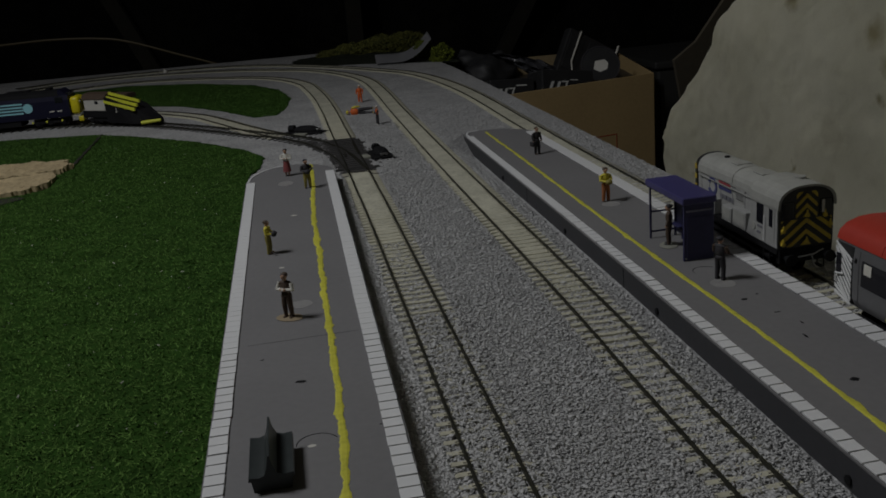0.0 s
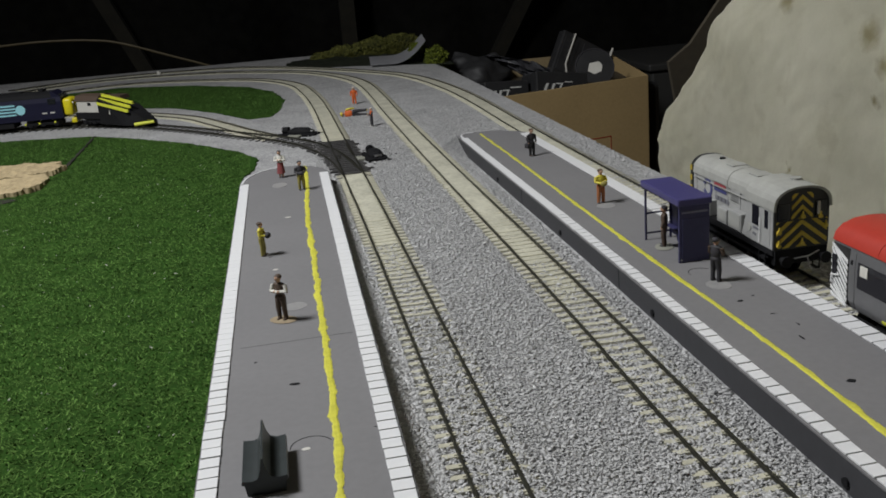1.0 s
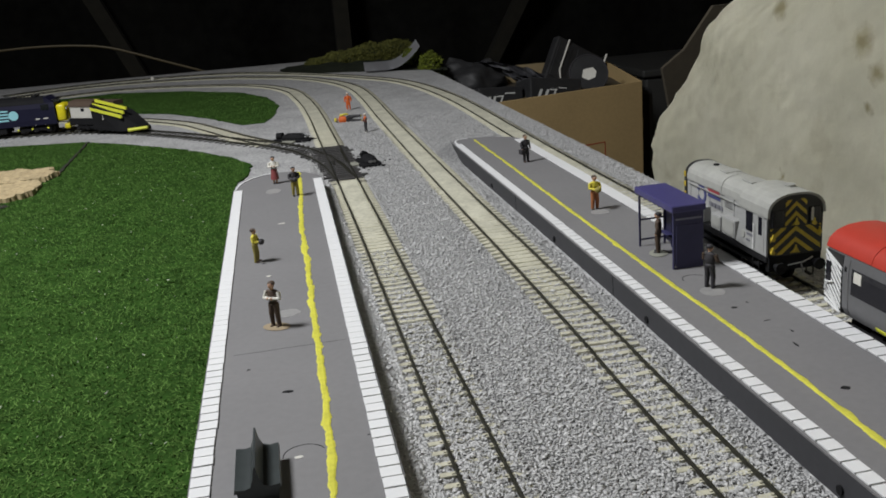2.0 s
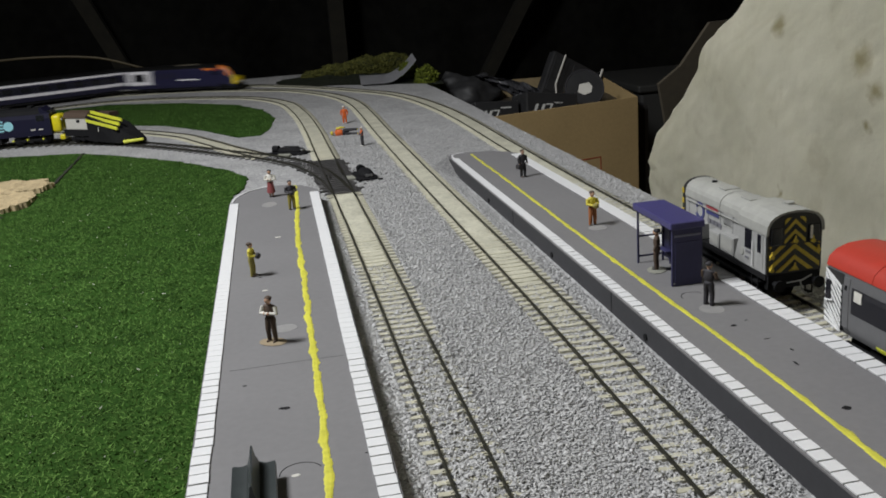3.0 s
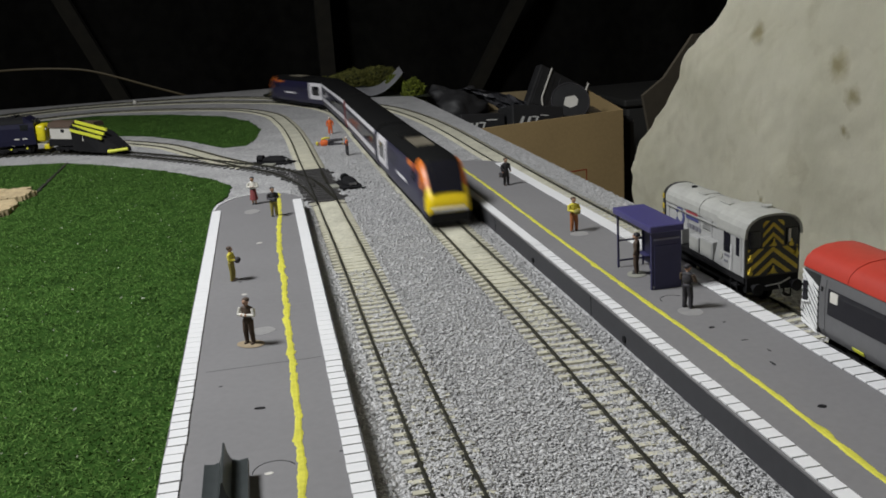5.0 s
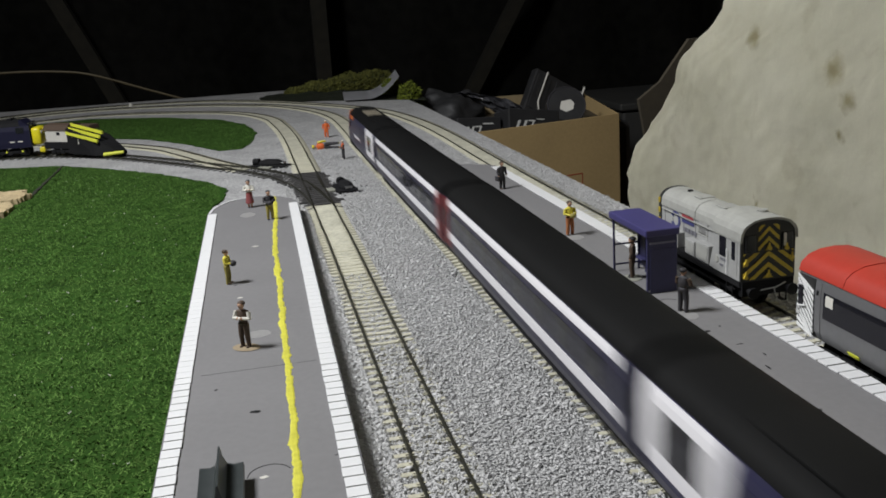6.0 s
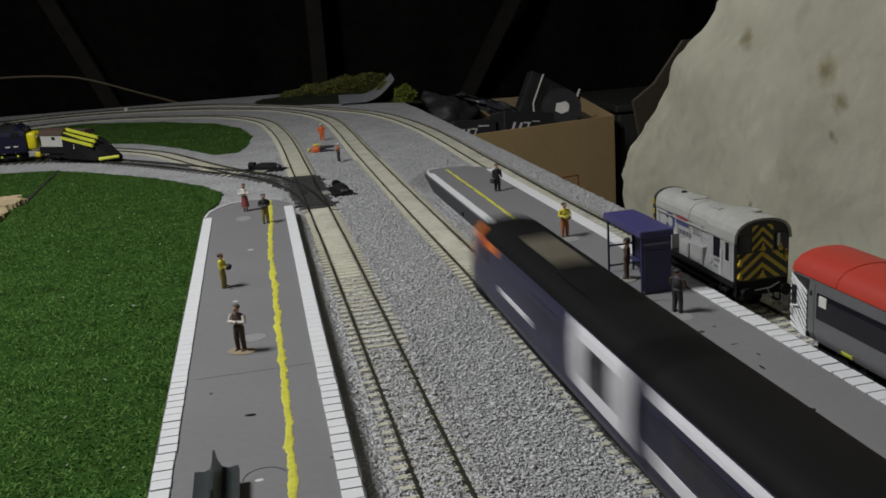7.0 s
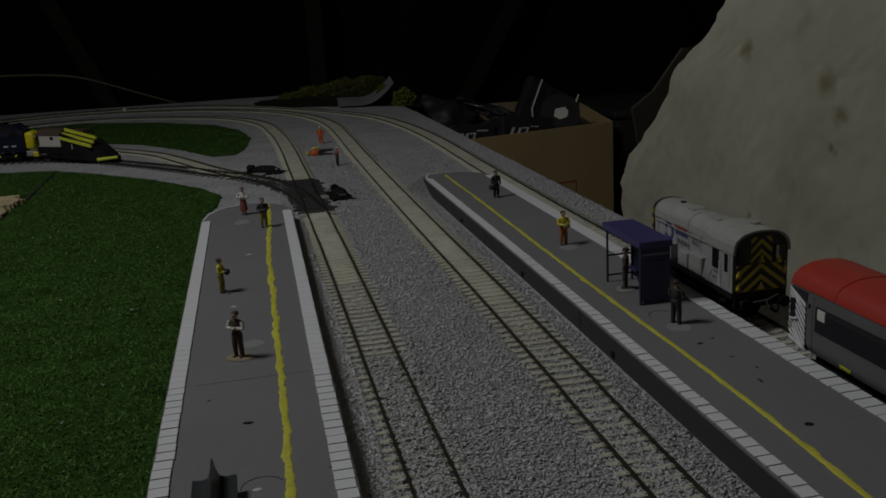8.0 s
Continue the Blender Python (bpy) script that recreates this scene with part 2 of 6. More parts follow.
ROOM = material("loft_boards", (0.22, 0.18, 0.13), 0.9, vary=0.25, scale=20, coarse=3)
SKIN = material("model_skin", (0.45, 0.27, 0.18), 0.6, vary=0.08)
P_BROWN = material("model_brown", (0.07, 0.045, 0.03), 0.7, vary=0.15)
P_DARK = material("model_dark", (0.028, 0.026, 0.03), 0.7, vary=0.2)
P_WHITE = material("model_white", (0.62, 0.60, 0.54), 0.7, vary=0.08)
P_YELLOW = material("model_yellow", (0.66, 0.57, 0.06), 0.6, vary=0.1)
P_OLIVE = material("model_ochre", (0.26, 0.22, 0.05), 0.7, vary=0.1)
P_ORANGE = material("model_orange", (0.62, 0.12, 0.02), 0.6, vary=0.1)
P_MAROON = material("model_maroon", (0.22, 0.05, 0.05), 0.7, vary=0.1)
P_RUST = material("model_rust", (0.34, 0.12, 0.04), 0.7, vary=0.1)
P_SAND = material("model_base_sand", (0.28, 0.22, 0.14), 0.8, vary=0.15)
P_GREY = material("model_base_grey", (0.24, 0.24, 0.20), 0.8, vary=0.15)


# ---- builders ----
def mesh_of(name, bm, mats):
    bmesh.ops.recalc_face_normals(bm, faces=bm.faces[:])
    me = bpy.data.meshes.new(name)
    bm.to_mesh(me)
    bm.free()
    for m in mats if isinstance(mats, (list, tuple)) else [mats]:
        me.materials.append(m)
    return me


def part(name, bm, mats, parent=None, label=""):
    ob = new(name, mesh_of(name, bm, mats))
    ob.parent = parent
    if label:
        tagged(ob, label)
    return ob


def piece(name, me, m, parent):
    ob = new(name, me)
    ob.parent = parent
    ob.matrix_basis = m
    return ob


def empty(name, m, label, category, group="", kind=""):
    ob = new(name)
    ob.empty_display_size = 0.01
    ob.matrix_basis = m
    return tagged(ob, label, category, group, kind)


def smooth(ob, angle=40):
    ob.data.shade_smooth()
    ob.data.set_sharp_from_angle(angle=radians(angle))
    return ob


def box(bm, x0, x1, y0, y1, z0, z1, bevel=0.0, mat=0, turn=None):
    r = bmesh.ops.create_cube(bm, size=1)
    vs = r["verts"]
    for v in vs:
        v.co = Vector((x0 + (v.co.x + 0.5) * (x1 - x0), y0 + (v.co.y + 0.5) * (y1 - y0), z0 + (v.co.z + 0.5) * (z1 - z0)))
    faces = {f for v in vs for f in v.link_faces}
    for f in faces:
        f.material_index = mat
    if turn is not None:
        bmesh.ops.transform(bm, matrix=turn, verts=vs)
    if bevel:
        edges = {e for v in vs for e in v.link_edges}
        out = bmesh.ops.bevel(bm, geom=list(edges), offset=bevel, segments=2, affect="EDGES", profile=0.5)
        for f in out["faces"]:
            f.material_index = mat
    return bm


def prism(bm, profile, y0, y1, mat=0, axis="y"):
    """A closed outline (a, z) drawn along y (or x, with the outline in y, z)."""
    def at(a, z, d):
        return (a, d, z) if axis == "y" else (d, a, z)
    n = len(profile)
    lo = [bm.verts.new(at(a, z, y0)) for a, z in profile]
    hi = [bm.verts.new(at(a, z, y1)) for a, z in profile]
    fs = [bm.faces.new(lo), bm.faces.new(hi[::-1])]
    for i in range(n):
        fs.append(bm.faces.new((lo[i], hi[i], hi[(i + 1) % n], lo[(i + 1) % n])))
    for f in fs:
        f.material_index = mat
    return bm


def slab(bm, outline, z0, z1, mat=0):
    """A flat plate with the outline (x, y)."""
    lo = [bm.verts.new((x, y, z0)) for x, y in outline]
    hi = [bm.verts.new((x, y, z1)) for x, y in outline]
    n = len(outline)
    fs = [bm.faces.new(lo[::-1]), bm.faces.new(hi)]
    for i in range(n):
        fs.append(bm.faces.new((lo[i], lo[(i + 1) % n], hi[(i + 1) % n], hi[i])))
    for f in fs:
        f.material_index = mat
    return bm


def disc(bm, x, y, z, r, h, seg=16, mat=0, axis="z", r2=None):
    turn = {"z": Matrix(), "x": Matrix.Rotation(radians(90), 4, "Y"), "y": Matrix.Rotation(radians(90), 4, "X")}[axis]
    out = bmesh.ops.create_cone(bm, cap_ends=True, segments=seg, radius1=r, radius2=r if r2 is None else r2, depth=h, matrix=Matrix.Translation((x, y, z)) @ turn)
    for f in {f for v in out["verts"] for f in v.link_faces}:
        f.material_index = mat
    return bm


def ball(bm, x, y, z, rx, ry, rz, mat=0, seg=10, rings=7, turn=Matrix()):
    out = bmesh.ops.create_uvsphere(bm, u_segments=seg, v_segments=rings, radius=1, matrix=Matrix.Translation((x, y, z)) @ turn @ Matrix.Diagonal((rx, ry, rz, 1)))
    for f in {f for v in out["verts"] for f in v.link_faces}:
        f.material_index = mat
    return bm


def limb(bm, a, b, r0, r1, mat=0, seg=8):
    """A tapered round bar from a to b."""
    a, b = Vector(a), Vector(b)
    d = b - a
    q = d.to_track_quat("Z", "Y").to_matrix().to_4x4()
    out = bmesh.ops.create_cone(bm, cap_ends=True, segments=seg, radius1=r0, radius2=r1, depth=d.length, matrix=Matrix.Translation((a + b) / 2) @ q)
    for f in {f for v in out["verts"] for f in v.link_faces}:
        f.material_index = mat
    return bm


def spline(points, step=0.01):
    """A smooth line through the points, in even steps: positions (x, y)."""
    p = [Vector((*q, 0)) for q in points]
    p = [2 * p[0] - p[1]] + p + [2 * p[-1] - p[-2]]
    fine = []
    for i in range(1, len(p) - 2):
        for k in range(40):
            u = k / 40
            a, b, c, d = p[i - 1], p[i], p[i + 1], p[i + 2]
            fine.append(0.5 * ((2 * b) + (c - a) * u + (2 * a - 5 * b + 4 * c - d) * u * u + (3 * b - a - 3 * c + d) * u ** 3))
    fine.append(p[-2])
    xy = np.array([(v.x, v.y) for v in fine])
    s = np.r_[0, np.cumsum(np.hypot(*np.diff(xy, axis=0).T))]
    n = max(2, int(s[-1] / step))
    u = np.linspace(0, s[-1], n + 1)
    return np.c_[np.interp(u, s, xy[:, 0]), np.interp(u, s, xy[:, 1])], u


def sweep(bm, line, profile, mat=0):
    """A closed outline (sideways to the right, z) drawn along the line of (x, y)."""
    rings = []
    for i, (x, y) in enumerate(line):
        a, b = line[max(0, i - 1)], line[min(len(line) - 1, i + 1)]
        d = np.array(b) - np.array(a)
        d = d / np.hypot(*d)
        rings.append([bm.verts.new((x + d[1] * o, y - d[0] * o, z)) for o, z in profile])
    n = len(profile)
    for r, q in zip(rings, rings[1:]):
        for i in range(n):
            bm.faces.new((r[i], r[(i + 1) % n], q[(i + 1) % n], q[i])).material_index = mat
    for r in (rings[0], rings[-1][::-1]):
        bm.faces.new(r[::-1]).material_index = mat
    return bm


def tube(bm, path, r, seg=8, mat=0):
    """A round cable along 3D points."""
    path = [Vector(p) for p in path]
    rings = []
    for i, p in enumerate(path):
        d = (path[min(len(path) - 1, i + 1)] - path[max(0, i - 1)]).normalized()
        q = d.to_track_quat("Z", "Y")
        rings.append([bm.verts.new(p + q @ Vector((r * math.cos(a), r * math.sin(a), 0))) for a in [2 * math.pi * k / seg for k in range(seg)]])
    for a, b in zip(rings, rings[1:]):
        for k in range(seg):
            bm.faces.new((a[k], a[(k + 1) % seg], b[(k + 1) % seg], b[k])).material_index = mat
    bm.faces.new(rings[0][::-1]).material_index = mat
    bm.faces.new(rings[-1]).material_index = mat
    return bm


def inside(px, py, outline):
    """Which of the points lie in the outline."""
    hit = np.zeros(len(px), bool)
    n = len(outline)
    for i in range(n):
        (x0, y0), (x1, y1) = outline[i], outline[(i + 1) % n]
        if y0 == y1:
            continue
        cross = ((y0 > py) != (y1 > py)) & (px < (x1 - x0) * (py - y0) / (y1 - y0) + x0)
        hit ^= cross
    return hit


def mesh_from(name, verts, faces, mats):
    me = bpy.data.meshes.new(name)
    k = faces.shape[1]
    me.vertices.add(len(verts))
    me.vertices.foreach_set("co", np.asarray(verts, np.float32).ravel())
    me.loops.add(faces.size)
    me.loops.foreach_set("vertex_index", faces.astype(np.int32).ravel())
    me.polygons.add(len(faces))
    me.polygons.foreach_set("loop_start", np.arange(0, faces.size, k, dtype=np.int32))
    me.update(calc_edges=True)
    me.validate()
    for m in mats if isinstance(mats, (list, tuple)) else [mats]:
        me.materials.append(m)
    return me


# ---- large structure ----
GROUND_Z = -0.0026
BOARD_EDGE = 0.2265
RNG = np.random.default_rng(7)

TRACK_A = [(0, -1.5), (0, -0.5), (0, 0.4), (0, 0.8), (-0.0005, 0.88), (-0.0008, 0.97), (-0.0022, 1.12), (-0.0030, 1.22), (-0.0038, 1.34), (-0.0068, 1.46), (-0.0132, 1.565), (-0.0235, 1.66), (-0.049, 1.745), (-0.093, 1.820), (-0.16, 1.880), (-0.232, 1.93), (-0.306, 1.962), (-0.38, 1.965), (-0.45, 1.93), (-0.52, 1.84), (-0.56, 1.70), (-0.57, 1.5), (-0.57, 1.0), (-0.57, -1.2)]
TRACK_B = [(0.078, -1.5), (0.078, -0.5), (0.078, 0.4), (0.0788, 0.55), (0.0786, 0.68), (0.0775, 0.80), (0.0765, 0.92), (0.0760, 1.1), (0.0762, 1.3), (0.0775, 1.45), (0.0750, 1.59), (0.061, 1.69), (0.034, 1.780), (-0.01, 1.870), (-0.06, 1.925), (-0.115, 1.980), (-0.18, 2.024), (-0.25, 2.057), (-0.35, 2.083), (-0.45, 2.070), (-0.55, 1.99), (-0.62, 1.86), (-0.66, 1.70), (-0.67, 1.5), (-0.67, 1.0), (-0.67, 0.0), (-0.67, -1.7)]
TRACK_C = [(0.191, -0.6), (0.191, 0.3), (0.191, 0.5), (0.190, 0.65), (0.187, 0.8), (0.1855, 0.95), (0.185, 1.12), (0.185, 1.30), (0.1795, 1.44), (0.165, 1.575), (0.143, 1.67), (0.105, 1.755), (0.055, 1.85), (-0.01, 1.95), (-0.07, 2.025), (-0.14, 2.085), (-0.22, 2.118), (-0.34, 2.142), (-0.45, 2.13), (-0.56, 2.07)]
TRACK_D = [(-0.0008, 0.935), (-0.0012, 0.955), (-0.0027, 0.975), (-0.0062, 1.018), (-0.0132, 1.059), (-0.0222, 1.093), (-0.0345, 1.131), (-0.0585, 1.176), (-0.087, 1.213), (-0.156, 1.307), (-0.227, 1.391), (-0.265, 1.424), (-0.305, 1.450), (-0.358, 1.470), (-0.418, 1.480), (-0.52, 1.485)]
TRACK_E = [(-0.064, 1.184), (-0.102, 1.262), (-0.137, 1.345), (-0.176, 1.426), (-0.248, 1.514), (-0.32, 1.57), (-0.41, 1.60), (-0.50, 1.61)]

OVAL = [(-0.44, 1.91), (-0.334, 1.925), (-0.198, 1.836), (-0.103, 1.725), (-0.065, 1.63), (-0.048, 1.52), (-0.054, 1.425), (-0.068, 1.358), (-0.097, 1.357), (-0.142, 1.450), (-0.201, 1.545), (-0.267, 1.60), (-0.35, 1.64), (-0.44, 1.66), (-0.49, 1.78)]
LAWN = [(-0.0965, 0.1), (-0.0965, 0.992), (-0.090, 1.013), (-0.083, 1.058), (-0.087, 1.091), (-0.108, 1.139), (-0.154, 1.210), (-0.223, 1.290), (-0.284, 1.350), (-0.347, 1.373), (-0.398, 1.388), (-0.54, 1.40), (-0.54, 0.1)]
EDGE_Y = [0.05, 0.42, 0.60, 0.73, 0.94]
EDGE_LL = [-0.0990, -0.0986, -0.0973, -0.0962, -0.0945]
EDGE_LR = [-0.0298, -0.0291, -0.0274, -0.0258, -0.0236]
EDGE_RL = [0.1045, 0.1045, 0.1056, 0.1056, 0.1048]
EDGE_RR = [0.1705, 0.1706, 0.1712, 0.1705, 0.1680]
PLAT_L = dict(x0=-0.0945, x1=-0.0285, y0=0.05, y1=0.93, z=0.010)
PLAT_R = dict(x0=0.101, x1=0.1565, y0=0.05, y1=1.012, z=0.010)


def rough_outline(outline, step, wobble, seed):
    """The outline with points every step, each a little off."""
    r = np.random.default_rng(seed)
    out = []
    for (x0, y0), (x1, y1) in zip(outline, outline[1:] + outline[:1]):
        n = max(1, int(math.hypot(x1 - x0, y1 - y0) / step))
        for k in range(n):
            u = k / n
            out.append((x0 + (x1 - x0) * u + r.normal(0, wobble), y0 + (y1 - y0) * u + r.normal(0, wobble)))
    return out


def build_board():
    bm = bmesh.new()
    slab(bm, [(-0.85, -1.9), (BOARD_EDGE, -1.9), (BOARD_EDGE, 1.2), (0.2260, 1.45), (0.2255, 1.57), (0.225, 1.68), (0.218, 1.85), (0.18, 2.05), (0.05, 2.20), (-0.85, 2.26)], -0.022, GROUND_Z)
    ground = tagged(part("ground", bm, BALLAST), "grey ballast sheet over the layout's flat baseboard", "ground", kind="structure")
    bm = bmesh.new()
    box(bm, -0.83, BOARD_EDGE - 0.004, -1.88, 1.6, -0.060, -0.0225)
    part("baseboard_frame", bm, BOARD, ground)
    for x in (-0.7, 0.19):
        for y in (-1.5, 1.4):
            bm = bmesh.new()
            box(bm, x - 0.02, x + 0.02, y - 0.02, y + 0.02, -0.95, -0.0605, 0.002)
            part("baseboard_leg", bm, BOARD, ground)
    return ground


def build_room():
    def wall(name, label, *b):
        bm = bmesh.new()
        box(bm, *b)
        return tagged(part(name, bm, ROOM), label, "wall", kind="structure")
    bm = bmesh.new()
    box(bm, -2.6, 2.0, -2.6, 3.2, -1.0, -0.95)
    tagged(part("floor", bm, ROOM), "bare boarded loft floor in the dark", "floor", kind="structure")
    bm = bmesh.new()
    box(bm, -2.6, 2.0, -2.6, 3.2, 1.5, 1.55)
    tagged(part("ceiling", bm, ROOM), "plain boarded loft ceiling", "ceiling", kind="structure")
    wall("wall_south", "plain boarded loft wall", -2.6, 2.0, -2.65, -2.6, -0.95, 1.5)
    wall("wall_west", "plain boarded loft wall", -2.65, -2.6, -2.6, 3.2, -0.95, 1.5)
    wall("wall_east", "plain boarded loft wall", 2.0, 2.05, -2.6, 3.2, -0.95, 1.5)
    # black cloth with shallow upright folds
    bm = bmesh.new()
    cols, rows = 180, 12
    grid = []
    for j in range(rows + 1):
        z = -0.95 + 2.45 * j / rows
        line = []
        for i in range(cols + 1):
            x = -2.5 + 4.4 * i / cols
            d = 0.03 * math.sin(9 * x + 0.6 * z) + 0.018 * math.sin(23 * x + 1.5 + 0.9 * z) + 0.03 * noise.noise(Vector((x * 3, z, 0)))
            line.append(bm.verts.new((x, 2.85 + d, z)))
        grid.append(line)
    for a, b in zip(grid, grid[1:]):
        for i in range(cols):
            bm.faces.new((a[i], a[i + 1], b[i + 1], b[i]))
    bmesh.ops.solidify(bm, geom=bm.faces[:], thickness=0.004)
    smooth(tagged(part("backdrop", bm, CLOTH), "black cloth hung in folds behind the layout", "curtain", kind="structure"))
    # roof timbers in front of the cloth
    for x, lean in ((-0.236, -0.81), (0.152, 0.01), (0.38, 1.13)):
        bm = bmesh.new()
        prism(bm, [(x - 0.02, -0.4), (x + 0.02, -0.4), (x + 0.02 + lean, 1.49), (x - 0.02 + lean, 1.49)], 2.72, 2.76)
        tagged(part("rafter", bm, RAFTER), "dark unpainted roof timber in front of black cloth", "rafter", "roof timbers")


def behind_the_rock():
    """The board that backs the rock face, and a dark box in the gap beside the carton."""
    bm = bmesh.new()
    prism(bm, [(0.385, -0.95), (0.62, -0.95), (0.62, 0.106), (0.437, 0.103), (0.402, 0.058), (0.376, 0.040), (0.385, -0.01)], 1.150, 1.156)
    tagged(part("backing_board", bm, HARDBOARD), "tan hardboard sheet behind the rock face, darkened as if in dim light", "board", kind="structure")
    c = empty("storage_box", Matrix(), "dark grey storage box on the floor beside the carton", "storage box")
    bm = bmesh.new()
    box(bm, 0.690, 1.02, 1.950, 2.25, -0.95, -0.080, 0.006)
    part("body", bm, DARK_GREY, c)
    bm = bmesh.new()
    box(bm, 0.682, 1.028, 1.942, 2.258, -0.0795, -0.064, 0.004)
    part("lid", bm, DARK_GREY, c)


# tan board; the dim light behind the rock is put into its colour
HARDBOARD = material("shaded_tan_hardboard", (0.045, 0.036, 0.022), 0.85, vary=0.2, scale=120, coarse=10)
DARK_GREY = material("dark_grey_plastic", (0.030, 0.030, 0.028), 0.6, vary=0.2, coarse=8)
behind_the_rock()

RAIL_PROFILE = [(-0.00055, -0.0017), (0.00055, -0.0017), (0.0003, -0.0013), (0.0003, -0.0006), (0.00045, -0.0005), (0.00045, 0.0), (-0.00045, 0.0), (-0.00045, -0.0005), (-0.0003, -0.0006), (-0.0003, -0.0013)]


def sleeper_mesh(name, mat):
    """A sleeper with sloped sides and two rail seats."""
    bm = bmesh.new()
    vs = []
    for x in (-0.0148, -0.0085, 0.0, 0.0085, 0.0148):
        top = -0.00255 if abs(x) > 0.004 else -0.0029
        vs.append([bm.verts.new((x, -0.0018, -0.0044)), bm.verts.new((x, 0.0018, -0.0044)), bm.verts.new((x, 0.0014, top)), bm.verts.new((x, -0.0014, top))])
    for a, b in zip(vs, vs[1:]):
        for k in range(4):
            bm.faces.new((a[k], a[(k + 1) % 4], b[(k + 1) % 4], b[k]))
    bm.faces.new(vs[0])
    bm.faces.new(vs[-1])
    for x in (-0.0087, 0.0087):
        for s in (-1, 1):
            box(bm, x + s * 0.0012 - 0.0005, x + s * 0.0012 + 0.0005, -0.0006, 0.0006, -0.0027, -0.0021)
    return mesh_of(name, bm, mat)


SLEEPER = sleeper_mesh("sleeper", CREAM)
SLEEPER_DARK = sleeper_mesh("sleeper_dark", DARK_SLEEPER)
SLEEPER_DARK.transform(Matrix.Diagonal((1.12, 0.72, 1, 1)))
PITCH = 0.0076


def cream_bed(bm, seg):
    """A strip of cream filler between and beside the rails, with uneven edges and surface."""
    r = np.random.default_rng(len(seg))
    fine, _ = spline([tuple(q) for q in seg], 0.0035)
    rows = []
    for i, (x, y) in enumerate(fine):
        a, b = fine[max(0, i - 1)], fine[min(len(fine) - 1, i + 1)]
        d = (b - a) / np.hypot(*(b - a))
        row = []
        for o, z in ((-0.0150, -0.0031), (-0.0128, -0.0019), (-0.0092, -0.0015), (-0.0070, -0.0012), (0.0, -0.0011), (0.0070, -0.0012), (0.0092, -0.0015), (0.0122, -0.0019), (0.0142, -0.0031)):
            o += r.normal(0, 0.0007) if abs(o) > 0.011 else 0
            z += r.normal(0, 0.00016) - 0.0013 * min(1.0, max(0.0, 1 - (y - fine[0][1]) / 0.28))
            row.append(bm.verts.new((x + d[1] * o, y - d[0] * o, z)))
        rows.append(row)
    for p, q in zip(rows, rows[1:]):
        for j in range(8):
            bm.faces.new((p[j], p[j + 1], q[j + 1], q[j]))


def build_track(points, label, mesh, singles, bed=None):
    """Two rails along the line; sleepers with y in singles are pieces of their own, the rest one mesh."""
    line, s = spline(points, 0.008)
    track = empty("track", Matrix(), label, "track", "model railway tracks", "structure")
    for side in (-0.0087, 0.0087):
        bm = bmesh.new()
        sweep(bm, line, [(side + o, z) for o, z in RAIL_PROFILE])
        part("rail", bm, RAIL, track)
    base = np.array([tuple(v.co) for v in mesh.vertices])
    tris = [tuple(p.vertices) for p in mesh.polygons]
    quads = [f for f in tris if len(f) == 4]
    verts, faces = [], []
    r = np.random.default_rng(len(points) * 13)
    gap = PITCH * (1.45 if mesh is SLEEPER_DARK else 1.0)
    u = gap
    while u < s[-1] - gap:
        x, y = np.interp(u, s, line[:, 0]), np.interp(u, s, line[:, 1])
        x2, y2 = np.interp(u + 0.004, s, line[:, 0]), np.interp(u + 0.004, s, line[:, 1])
        a = math.atan2(y2 - y, x2 - x) - math.pi / 2 + r.normal(0, 0.012)
        u += gap
        if y < 0.05 or (0.956 < y < 1.134 and abs(x) < 0.032 and mesh in (SLEEPER, SLEEPER_DARK) and x < 0.05):
            continue
        m = Matrix.Translation((x, y, 0.0011 + r.normal(0, 0.00008))) @ Matrix.Rotation(a, 4, "Z")
        if singles[0] < y < singles[1] and abs(x - line[0][0]) < 0.05:
            piece("sleeper", mesh, m, track)
        else:
            mm = np.array(m)
            k = len(verts) * len(base)
            verts.append(base @ mm[:3, :3].T + mm[:3, 3])
            faces += [tuple(i + k for i in f) for f in quads]
    if verts:
        me = mesh_from("far_sleepers", np.concatenate(verts), np.array(faces), mesh.materials[0])
        o = new("far_sleepers", me)
        o.parent = track
        tagged(o, kind="stuff")
    if bed:
        keep = [p for p in line if bed[0] < p[1] and p[0] > -0.5]
        for lo, hi in bed[1]:
            seg = [p for p in keep if lo < p[1] < hi]
            if len(seg) > 2:
                bm = bmesh.new()
                cream_bed(bm, seg)
                part("ballast_bed", bm, CREAM_BED, track, "cream-coloured ballast bed")
    return line, s


